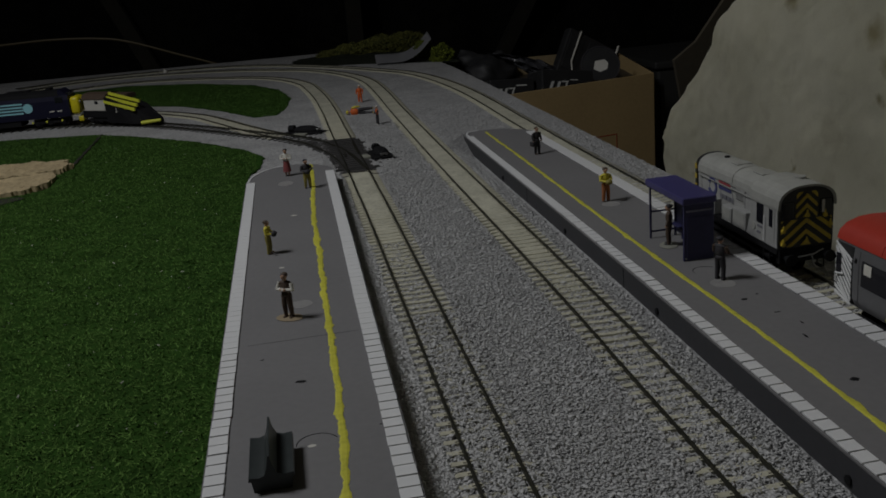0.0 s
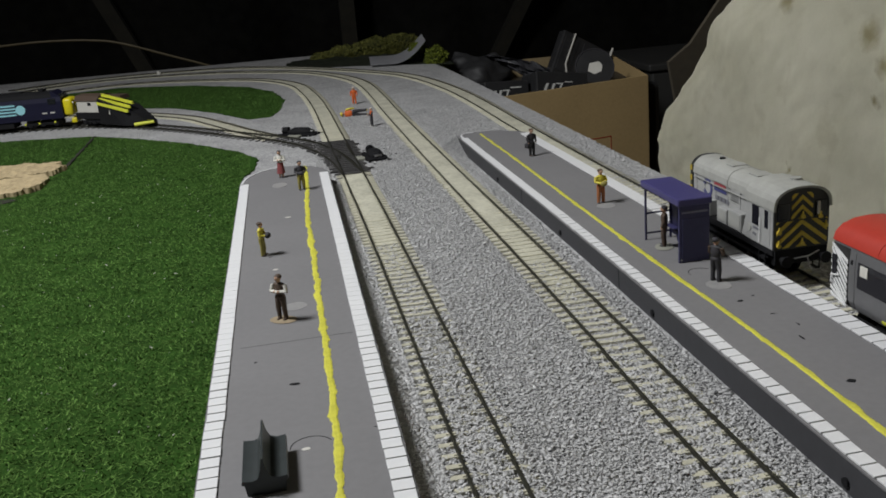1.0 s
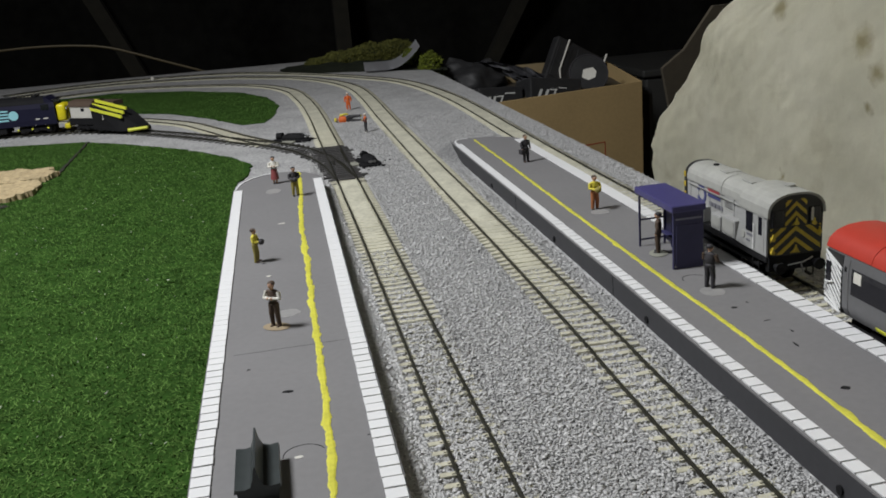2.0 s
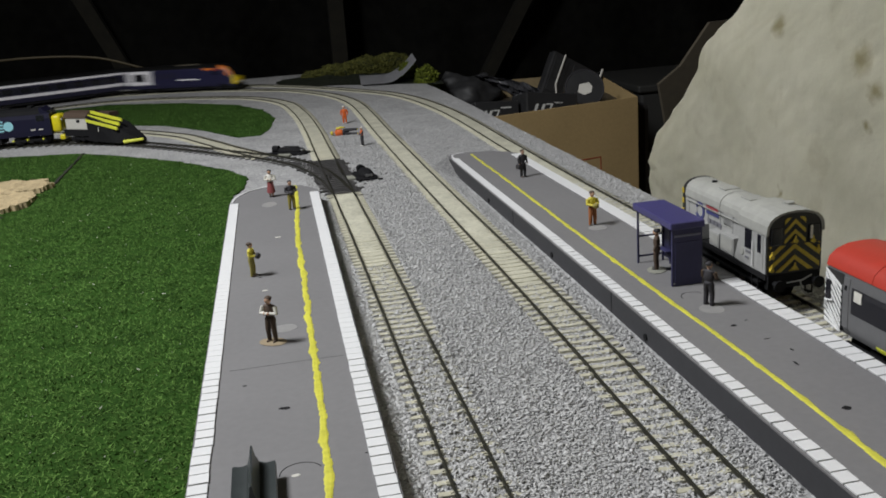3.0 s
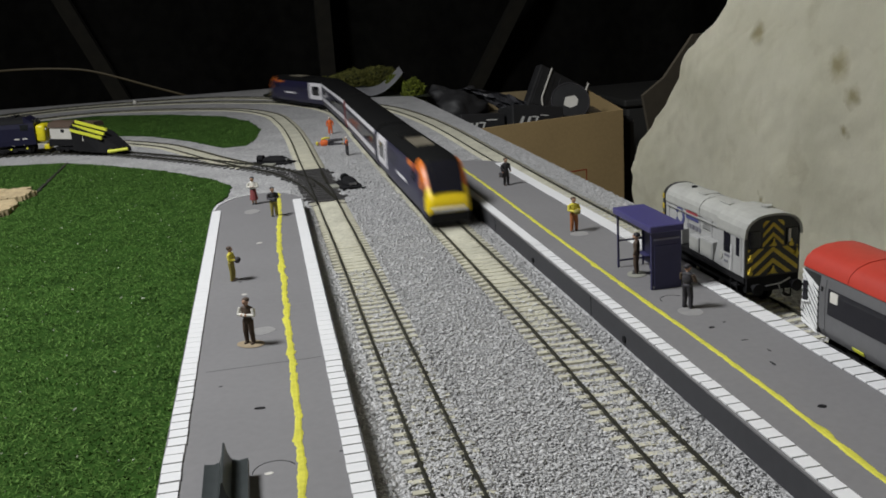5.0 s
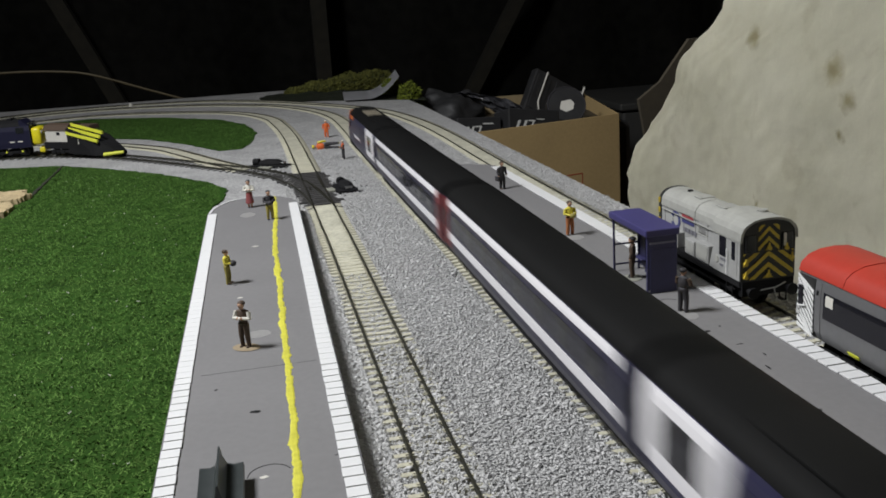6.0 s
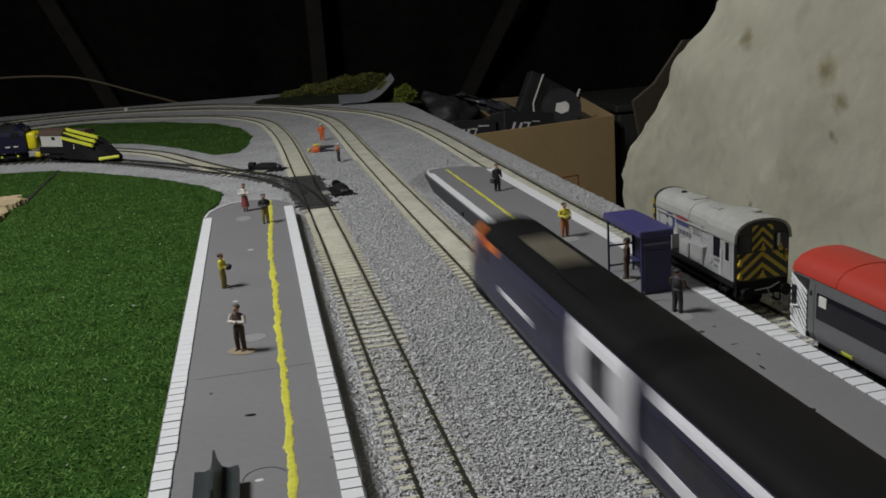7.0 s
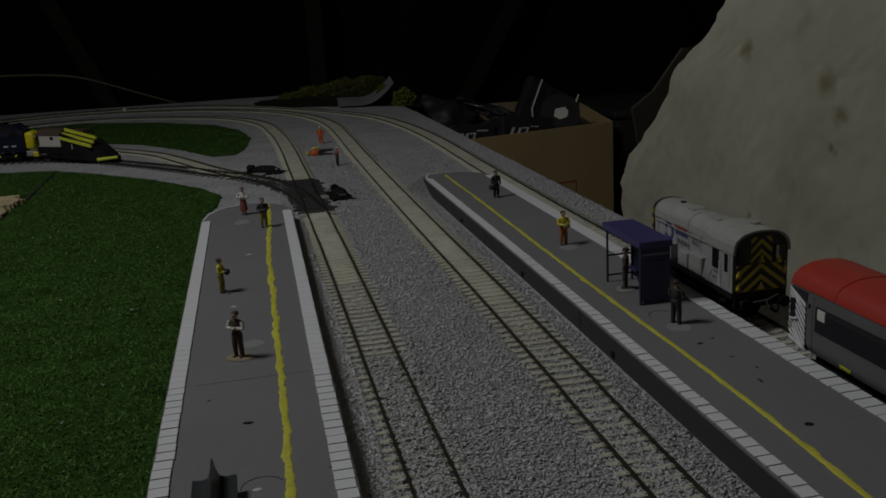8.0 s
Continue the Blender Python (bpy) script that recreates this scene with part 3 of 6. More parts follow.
def build_platform(p, label, left, right, tip, widths, ends, pitch, filled, rim, name="platform"):
    """A grey platform slab with a dark wall and white edging tiles along its two slightly bowed sides."""
    plat = empty(name, Matrix(), label, "platform", "station platforms")
    ys = [0.05, 0.2, 0.42, 0.5, 0.60, 0.66, 0.73, 0.8, 0.87]
    side_l = [(float(np.interp(y, EDGE_Y, left)), y) for y in ys + [ends[0]]]
    side_r = [(float(np.interp(y, EDGE_Y, right)), y) for y in ys + [ends[1]]]
    outline = side_r + tip + side_l[::-1]
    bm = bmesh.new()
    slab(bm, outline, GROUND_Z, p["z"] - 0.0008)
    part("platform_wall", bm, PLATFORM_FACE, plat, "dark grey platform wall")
    bm = bmesh.new()
    cx = sum(a for a, _ in outline) / len(outline)
    slab(bm, [(a + (0.0006 if a > cx else -0.0006), b) for a, b in outline], p["z"] - 0.0008, p["z"])
    part("platform_top", bm, PLATFORM, plat)
    r = np.random.default_rng(3)
    z = p["z"]
    for edge, w, sign, end in ((left, widths[0], 1, ends[0]), (right, widths[1], -1, ends[1])):
        def tile_mesh(gap):
            bm = bmesh.new()
            box(bm, -w / 2, w / 2, -pitch / 2 + gap, pitch / 2 - gap, 0, 0.0007, 0.00012)
            return mesh_of("edging_tile", bm, WHITE_TILE)
        open_tile, filled_tile = tile_mesh(0.00036), tile_mesh(0.00014)
        for y0, y1, m, note in ((0.052, filled, JOINT, "dark bed in the open joints"), (filled, end - 0.002, JOINT_PALE, "paint-filled joints")):
            mid = [(float(np.interp(y, EDGE_Y, edge)) + sign * w / 2, y) for y in np.linspace(y0, y1, 16)]
            bm = bmesh.new()
            sweep(bm, mid, [(-w / 2 + 0.0004, z - 0.0002), (w / 2 - 0.0004, z - 0.0002), (w / 2 - 0.0004, z + 0.0004), (-w / 2 + 0.0004, z + 0.0004)])
            part("edging_bed", bm, m, plat, note)
        y = filled + pitch / 2 - pitch * round((filled - 0.28) / pitch)
        bm = bmesh.new()
        sweep(bm, [(float(np.interp(v, EDGE_Y, edge)) + sign * w / 2, v) for v in np.linspace(0.052, y - pitch / 2 - 0.0004, 6)], [(-w / 2, z), (w / 2, z), (w / 2, z + 0.0007), (-w / 2, z + 0.0007)])
        part("edging_strip", bm, WHITE_TILE, plat)
        while y < end - pitch * 0.4:
            a, b = np.interp([y - 0.01, y + 0.01], EDGE_Y, edge)
            turn = -math.degrees(math.atan2(b - a, 0.02))
            x = (a + b) / 2 + sign * w / 2
            if y < filled:
                piece("edging_tile", open_tile, pose(x + r.normal(0, 0.00010), y + r.normal(0, 0.00006), z + 0.0001 + abs(r.normal(0, 0.00007)), 0, 0, turn + r.normal(0, 0.5)), plat)
            else:
                piece("edging_tile", filled_tile, pose(x + r.normal(0, 0.00004), y, z + 0.0001 + abs(r.normal(0, 0.00002)), 0, 0, turn), plat)
            y += pitch
    # thin painted edge round the far end
    bm = bmesh.new()
    rim, _ = spline(rim, 0.004)
    sweep(bm, rim, [(-0.0009, z - 0.0003), (0.0009, z - 0.0003), (0.0008, z + 0.0005), (-0.0008, z + 0.0005)])
    part("painted_rim", bm, WHITE_TILE, plat, "thin white painted edge round the far end")
    return plat


def yellow_line(plat, points, z, width, wobble, seed, blobs=0.0):
    line, s = spline(points, 0.0016)
    r = np.random.default_rng(seed)
    n = len(line)
    k = np.ones(5) / 5
    wl = width / 2 + np.convolve(r.normal(0, wobble, n), k, "same") * 1.6 + 0.4 * wobble * np.sin(s * 160) + r.normal(0, wobble * 0.4, n)
    wr = width / 2 + np.convolve(r.normal(0, wobble, n), k, "same") * 1.6 + r.normal(0, wobble * 0.4, n)
    for _ in range(int(blobs)):
        c = r.uniform(s[0], s[-1])
        (wl if r.random() < 0.5 else wr)[:] += 0.0009 * np.exp(-((s - c) / 0.0035) ** 2)
    bm = bmesh.new()
    rows = []
    for i, (x, y) in enumerate(line):
        rows.append([bm.verts.new((x - wl[i], y, z + 0.00015)), bm.verts.new((x - wl[i] * 0.5, y, z + 0.0004)), bm.verts.new((x + wr[i] * 0.5, y, z + 0.0004)), bm.verts.new((x + wr[i], y, z + 0.00015))])
    for a, b in zip(rows, rows[1:]):
        for j in range(3):
            bm.faces.new((a[j], a[j + 1], b[j + 1], b[j]))
    ext = bmesh.ops.extrude_face_region(bm, geom=bm.faces[:])
    bmesh.ops.translate(bm, vec=(0, 0, -0.0004), verts=[v for v in ext["geom"] if isinstance(v, bmesh.types.BMVert)])
    part("yellow_line", bm, YELLOW_LINE, plat, "uneven hand-painted yellow safety line")


def grass_sheet(name, outline, label, z, count, seed, near):
    outline = rough_outline(outline, 0.006, 0.0011, seed)
    bm = bmesh.new()
    slab(bm, outline, GROUND_Z - 0.001, z)
    bmesh.ops.triangulate(bm, faces=bm.faces[:])
    sheet = tagged(part(name, bm, GRASS), label, "grass", "grass mats", "structure")
    r = np.random.default_rng(seed)
    o = np.array(outline)
    lo, hi = o.min(0), o.max(0)
    x = r.uniform(max(lo[0], near[0]), min(hi[0], near[1]), count)
    y = near[2] + (min(hi[1], near[3]) - near[2]) * r.random(count) ** near[4]
    ok = inside(x, y, outline)
    x, y = x[ok], y[ok]
    n = len(x)
    h = r.uniform(0.0003, 0.0014, n)
    a = r.uniform(0, 2 * math.pi, n)
    w = 0.00026 + 0.00022 * r.random(n)
    lean = r.normal(0, 0.0015, (n, 2))
    v = np.zeros((n, 3, 3))
    v[:, 0] = np.c_[x - w * np.cos(a), y - w * np.sin(a), np.full(n, z)]
    v[:, 1] = np.c_[x + w * np.cos(a), y + w * np.sin(a), np.full(n, z)]
    v[:, 2] = np.c_[x + lean[:, 0], y + lean[:, 1], z + h]
    ob = new("grass_fibres", mesh_from("grass_fibres", v.reshape(-1, 3), np.arange(3 * n).reshape(-1, 3), BLADE))
    ob.parent = sheet
    tagged(ob, kind="stuff")
    return sheet, outline


def granules():
    """Loose ballast chips over the parts of the bed that lie nearest."""
    r = np.random.default_rng(11)
    n = 370000
    x = r.uniform(-0.03, 0.2262, n)
    y = 0.36 + 0.95 * r.random(n) ** 1.5
    m = 34000
    y[:m] = r.uniform(0.40, 0.93, m)
    x[:m] = np.interp(y[:m], EDGE_Y, EDGE_LR) + 0.0008 + 0.0125 * r.random(m)
    keep = ~((x > 0.1030) & (x < 0.1745) & (y < 1.022)) & ~((x < np.interp(y, EDGE_Y, EDGE_LR) + 0.0008) & (y < 0.94))
    keep &= ~((x > 0.168) & (y < 0.73) & (y > 0.2) & (r.random(n) < 0.5))
    z = np.full(n, GROUND_Z + 0.0001) + r.uniform(0, 0.0007, n)
    for cx in (0.0, 0.078):
        d = np.abs(x - cx)
        on = d < 0.0150
        rails = np.abs(d - 0.0087) < 0.0014
        keep &= ~rails
        clear = ((y > 0.60) & (y < 0.74)) if cx == 0 else ((y > 0.52) & (y < 0.72))
        bedded = (y > 0.735) if cx == 0 else (y > 0.66)
        chance = np.where(bedded, 0.0, np.where(clear, 0.30, np.where(d < 0.0062, 1.0 if cx == 0 else 0.9, 0.8)))
        over = (x - cx > 0.0095) | ((d < 0.0070) & (cx == 0))
        chance = np.where(over & ~clear & ~bedded, 1.0, chance)
        z = np.where(on & (r.random(n) < 0.85), np.where(over & ~clear, -0.0012, -0.0017), z)
        keep &= ~on | (r.random(n) < chance)
        edge = (d > 0.0145) & (d < 0.019)
        z = np.where(edge, z + 0.0004, z)
    bank = np.interp(y, EDGE_Y, EDGE_LR)
    heap = np.interp(x - bank, [0.0004, 0.0034, 0.0080, 0.0125], [0.0008, 0.0002, -0.0012, GROUND_Z])
    z = np.where((x < -0.010) & (y < 0.93), np.maximum(z, heap + r.uniform(-0.0001, 0.0004, n)), z)
    keep &= ~((np.abs(x) < 0.02) & (y > 0.95) & (y < 1.14) & (r.random(n) < 0.9))
    keep &= r.random(n) < np.clip((1.31 - y) / 0.38, 0, 1)
    x, y, z = x[keep], y[keep], z[keep]
    n = len(x)
    size = r.lognormal(math.log(0.00047), 0.36, n)
    long = r.uniform(1.0, 2.3, (n, 1))
    octa = np.array([(1, 0, 0), (-1, 0, 0), (0, 1, 0), (0, -1, 0), (0, 0, 1), (0, 0, -1)], float)
    v = octa[None] * (size[:, None, None] * r.uniform(0.6, 1.25, (n, 6, 1))) + r.normal(0, 1, (n, 6, 3)) * (0.22 * size[:, None, None])
    v[..., 0] *= long
    v[..., 2] *= 0.75
    a = r.uniform(0, 2 * math.pi, n)
    ca, sa = np.cos(a)[:, None], np.sin(a)[:, None]
    t = r.normal(0, 0.6, n)
    ct, st = np.cos(t)[:, None], np.sin(t)[:, None]
    vx, vy, vz = v[..., 0], v[..., 1], v[..., 2]
    vy, vz = vy * ct - vz * st, vy * st + vz * ct
    vx, vy = vx * ca - vy * sa, vx * sa + vy * ca
    v = np.stack([vx + x[:, None], vy + y[:, None], vz * 0.60 + z[:, None]], -1)
    f = np.array([(0, 2, 4), (2, 1, 4), (1, 3, 4), (3, 0, 4), (2, 0, 5), (1, 2, 5), (3, 1, 5), (0, 3, 5)])
    faces = (f[None] + 6 * np.arange(n)[:, None, None]).reshape(-1, 3)
    ob = new("loose_ballast", mesh_from("loose_ballast", v.reshape(-1, 3), faces, GRANULE))
    tagged(ob, "loose grey ballast chips on the track bed", "gravel", kind="stuff")


def rock_wall():
    """A tall sheet of plaster rock behind the siding, its far edge broken off aslant."""
    rows, cols = 150, 260
    z0, z1 = -0.05, 0.62
    edge_z = [-0.05, 0.0, 0.026, 0.066, 0.092, 0.114, 0.131, 0.18, 0.26, 0.62]
    edge_y = [0.885, 0.891, 0.888, 0.842, 0.813, 0.792, 0.758, 0.71, 0.64, 0.40]
    bm = bmesh.new()
    grid = []
    for j in range(rows + 1):
        u = j / rows
        z = z0 + (z1 - z0) * u ** 1.5
        far = np.interp(z, edge_z, edge_y) + 0.006 * noise.noise(Vector((0, 3, z * 60))) + 0.003 * noise.noise(Vector((0, 3, z * 190)))
        line = []
        for i in range(cols + 1):
            w = i / cols
            y = far - (far + 0.6) * w ** 1.6
            x = 0.250 + 0.009 * noise.noise(Vector((y * 7, z * 7, 1))) + 0.0017 * noise.noise(Vector((y * 26, z * 26, 4))) + 0.0009 * noise.noise(Vector((y * 110, z * 110, 2)))
            x += 0.05 * max(0, z - 0.1)
            for (_, py, pz), reach in PITS:
                away = ((y - py) ** 2 + (z - pz) ** 2) / reach ** 2
                x += reach * (0.06 + 0.16 * noise.noise(Vector((y * 240, z * 240, 7)))) * math.exp(-away / 1.6)
            x += 0.035 * max(0.0, 1 - w * 22) ** 2
            line.append(bm.verts.new((x, y, z)))
        grid.append(line)
    for a, b in zip(grid, grid[1:]):
        for i in range(cols):
            bm.faces.new((a[i], a[i + 1], b[i + 1], b[i]))
    bmesh.ops.solidify(bm, geom=bm.faces[:], thickness=-0.008)
    smooth(tagged(part("rock_wall", bm, PLASTER), "tall cream plaster rock face with a broken edge", "rock face", kind="structure"), 60)


ground = build_board()
build_room()
rock_wall()
line_a, s_a = build_track(TRACK_A, "model track with cream concrete sleepers, curving off far away", SLEEPER, (0.38, 0.96), (0.2, [(0.665, 0.955), (1.135, 2.2)]))
line_b, s_b = build_track(TRACK_B, "through track of cream concrete sleepers beside the long platform", SLEEPER, (0.36, 1.2), (0.2, [(0.585, 2.2)]))
line_c, s_c = build_track(TRACK_C, "siding track between the platform and the rock face", SLEEPER, (0.40, 0.75), (0.75, [(0.75, 2.2)]))
line_d, s_d = build_track(TRACK_D, "black-sleepered branch track curving off the turnout", SLEEPER_DARK, (0, 0))
line_e, s_e = build_track(TRACK_E, "second branch track merging at a turnout", SLEEPER, (0, 0), (0.2, [(1.20, 1.6)]))

lawn, lawn_outline = grass_sheet("lawn", LAWN, "dark green grass mat beside the platform", -0.0015, 210000, 5, (-0.43, -0.09, 0.33, 1.40, 1.6))
grass_sheet("far_lawn", OVAL, "dark green rounded grass patch inside the curve", -0.0022, 75000, 6, (-0.5, 0.0, 1.3, 1.9, 1.0))

plat_l = build_platform(PLAT_L, "grey model platform with white edging and a rounded far end", EDGE_LL, EDGE_LR, [(-0.0275, 0.940), (-0.036, 0.955), (-0.047, 0.964), (-0.060, 0.967), (-0.072, 0.962), (-0.082, 0.952), (-0.0915, 0.934)], (0.0068, 0.0071), (0.912, 0.926), 0.0069, 0.5620, [(-0.0938, 0.913), (-0.0905, 0.933), (-0.0818, 0.9505), (-0.0715, 0.9605), (-0.060, 0.9655)])
yellow_line(plat_l, [(-0.0555, 0.05), (-0.0545, 0.30), (-0.0525, 0.43), (-0.0510, 0.458), (-0.0500, 0.504), (-0.0490, 0.564), (-0.0486, 0.625), (-0.0474, 0.685), (-0.0477, 0.735), (-0.0466, 0.793), (-0.0436, 0.863), (-0.0420, 0.915), (-0.0414, 0.957)], PLAT_L["z"], 0.0029, 0.00045, 21, 14)
plat_r = build_platform(PLAT_R, "long grey model platform with white edging and yellow line", EDGE_RL, EDGE_RR, [(0.160, 1.006), (0.146, 1.020), (0.122, 1.026), (0.110, 1.024), (0.1048, 1.012)], (0.0058, 0.0088), (0.998, 0.992), 0.0071, 0.7200, [(0.1075, 0.998), (0.1072, 1.009), (0.1115, 1.0215), (0.122, 1.0245)])
yellow_line(plat_r, [(0.1190, 0.05), (0.1215, 0.33), (0.1240, 0.406), (0.1258, 0.460), (0.1262, 0.52), (0.1256, 0.60), (0.1258, 0.75), (0.1266, 0.885), (0.1262, 1.012)], PLAT_R["z"], 0.0024, 0.00022, 22, 3)


def ballast_bank():
    """Ballast heaped against the inner side of the short platform."""
    line = [(float(np.interp(y, EDGE_Y, EDGE_LR)), y) for y in np.arange(0.06, 0.93, 0.02)]
    bm = bmesh.new()
    sweep(bm, line, [(0.0004, GROUND_Z - 0.001), (0.0125, GROUND_Z - 0.0004), (0.0080, -0.0012), (0.0034, 0.0002), (0.0004, 0.0008)])
    smooth(part("ballast_bank", bm, BALLAST, ground, "ballast heaped against the platform"), 60)



def corner_heap():
    """Ballast heaped against the far corner of the long platform."""
    bm = bmesh.new()
    rows = []
    for i in range(15):
        u = i / 14
        y = 0.955 + 0.105 * u
        x = 0.1046 + 0.010 * max(0.0, u - 0.55) ** 1.5 * 4
        h = 0.0125 * min(1.0, u / 0.62) ** 1.6 * (1.0 if u < 0.7 else max(0.0, 1 - (u - 0.7) / 0.3))
        reach = 0.005 + 0.013 * min(1.0, u / 0.6)
        rows.append([bm.verts.new((x - reach * v + 0.0006 * noise.noise(Vector((u * 9, v * 9, 2))), y, GROUND_Z - 0.0006 + h * (1 - v) ** 1.3 + 0.0006 * noise.noise(Vector((u * 14, v * 14, 5))))) for v in (0, 0.15, 0.35, 0.6, 0.8, 1.0)])
    for a, b in zip(rows, rows[1:]):
        for j in range(5):
            bm.faces.new((a[j], a[j + 1], b[j + 1], b[j]))
    bmesh.ops.solidify(bm, geom=bm.faces[:], thickness=0.0008)
    smooth(part("ballast_heap", bm, BALLAST, ground, "ballast heaped against the platform's corner"), 60)


ballast_bank()
corner_heap()
granules()

# ---- the passing train ----
SIDE = [(0.0160, 0.0085), (0.0176, 0.0130), (0.0180, 0.0200), (0.0180, 0.0320), (0.0172, 0.0400), (0.0166, 0.0425)]
ROOF = [(0.0166, 0.0425), (0.0158, 0.0448), (0.0130, 0.0470), (0.0085, 0.0485), (0.0, 0.0492)]


def side_x(z):
    return float(np.interp(z, [q[1] for q in SIDE], [q[0] for q in SIDE]))


def side_panel(z0, z1, y0, y1, out=0.0003, left=True, right=True):
    """A thin raised panel that follows the sides of a coach."""
    bm = bmesh.new()
    zs = sorted({z0, z1, *[q[1] for q in SIDE if z0 < q[1] < z1]})
    for s in [k for k, on in ((-1, left), (1, right)) if on]:
        rows = [[bm.verts.new((s * (side_x(z) + o), y, z)) for o, y in ((-0.0004, y0), (out, y0), (out, y1), (-0.0004, y1))] for z in zs]
        for a, b in zip(rows, rows[1:]):
            for k in range(4):
                bm.faces.new((a[k], a[(k + 1) % 4], b[(k + 1) % 4], b[k]))
        bm.faces.new(rows[0])
        bm.faces.new(rows[-1])
    return bm


def bogie(parent, y, wheel=0.0055):
    bm = bmesh.new()
    for s in (-1, 1):
        box(bm, s * 0.0125 - 0.0012, s * 0.0125 + 0.0012, y - 0.020, y + 0.020, 0.0045, 0.0080, 0.0004)
        for d in (-0.0165, 0, 0.0165):
            box(bm, s * 0.0138 - 0.0008, s * 0.0138 + 0.0008, y + d - 0.003, y + d + 0.003, 0.0030, 0.0075, 0.0003)
    box(bm, -0.012, 0.012, y - 0.004, y + 0.004, 0.005, 0.0095)
    b = part("bogie", bm, MATT_BLACK, parent)
    for d in (-0.0165, 0.0165):
        bm = bmesh.new()
        for s in (-1, 1):
            disc(bm, s * 0.0078, y + d, wheel, wheel, 0.0022, 18, 0, "x")
            disc(bm, s * 0.0068, y + d, wheel, wheel + 0.0005, 0.0006, 18, 0, "x")
        disc(bm, 0, y + d, wheel, 0.0012, 0.016, 8, 0, "x")
        part("wheelset", bm, WHEEL, b)


def ends_profile():
    r = SIDE + ROOF[1:]
    return [(x, z) for x, z in r] + [(-x, z) for x, z in r[-2::-1]]


def build_coach(label, red_end):
    """A long coach: navy, two white bands with dark glazing between, red doors at its ends."""
    L = 0.150
    c = empty("passenger_coach", Matrix(), label, "train coach", "passing train")
    bm = bmesh.new()
    prism(bm, [(x, z) for x, z in SIDE] + [(-x, z) for x, z in SIDE[::-1]], -L, L)
    part("body", bm, NAVY, c, "dark navy coach body")
    bm = bmesh.new()
    prism(bm, ROOF + [(-x, z) for x, z in ROOF[-2::-1]], -L + 0.0002, L - 0.0002)
    smooth(part("roof", bm, TRAIN_ROOF, c, "matt black coach roof"), 35)
    for left in (True, False):
        part("white_band", side_panel(0.0381, 0.0419, -L + 0.002, L - 0.002, 0.0003, left, not left), TRAIN_WHITE, c)
        part("white_band", side_panel(0.0168, 0.0222, -L + 0.002, L - 0.002, 0.0003, left, not left), TRAIN_WHITE, c)
        part("window_band", side_panel(0.0224, 0.0379, -L + 0.020, L - 0.020, 0.0002, left, not left), NAVY, c)
    for k in range(8):
        y = -0.112 + k * 0.032
        for left in (True, False):
            part("window", side_panel(0.0245, 0.0352, y - 0.0135, y + 0.0135, 0.00045, left, not left), GLASS, c)
    for s in (-1, 1):
        for left in (True, False):
            d = part("door", side_panel(0.0110, 0.0420, *sorted((s * (L - 0.013), s * (L - 0.0015))), 0.0006, left, not left), TRAIN_RED if s == red_end else NAVY, c, "red end door" if s == red_end else "navy end door")
            part("door_window", side_panel(0.0250, 0.0350, *sorted((s * (L - 0.0095), s * (L - 0.0050))), 0.0009, left, not left), GLASS, d)
        bm = bmesh.new()
        box(bm, -0.007, 0.007, *sorted((s * L, s * (L + 0.0035))), 0.012, 0.040, 0.0006)
        part("gangway", bm, MATT_BLACK, c)
        bm = bmesh.new()
        box(bm, -0.003, 0.003, *sorted((s * (L - 0.004), s * (L + 0.004))), 0.006, 0.009, 0.0004)
        part("coupling", bm, MATT_BLACK, c)
        bogie(c, s * 0.106)
    bm = bmesh.new()
    box(bm, -0.0145, 0.0145, -0.075, 0.075, 0.0035, 0.0090, 0.0006)
    part("underframe", bm, MATT_BLACK, c)
    return c


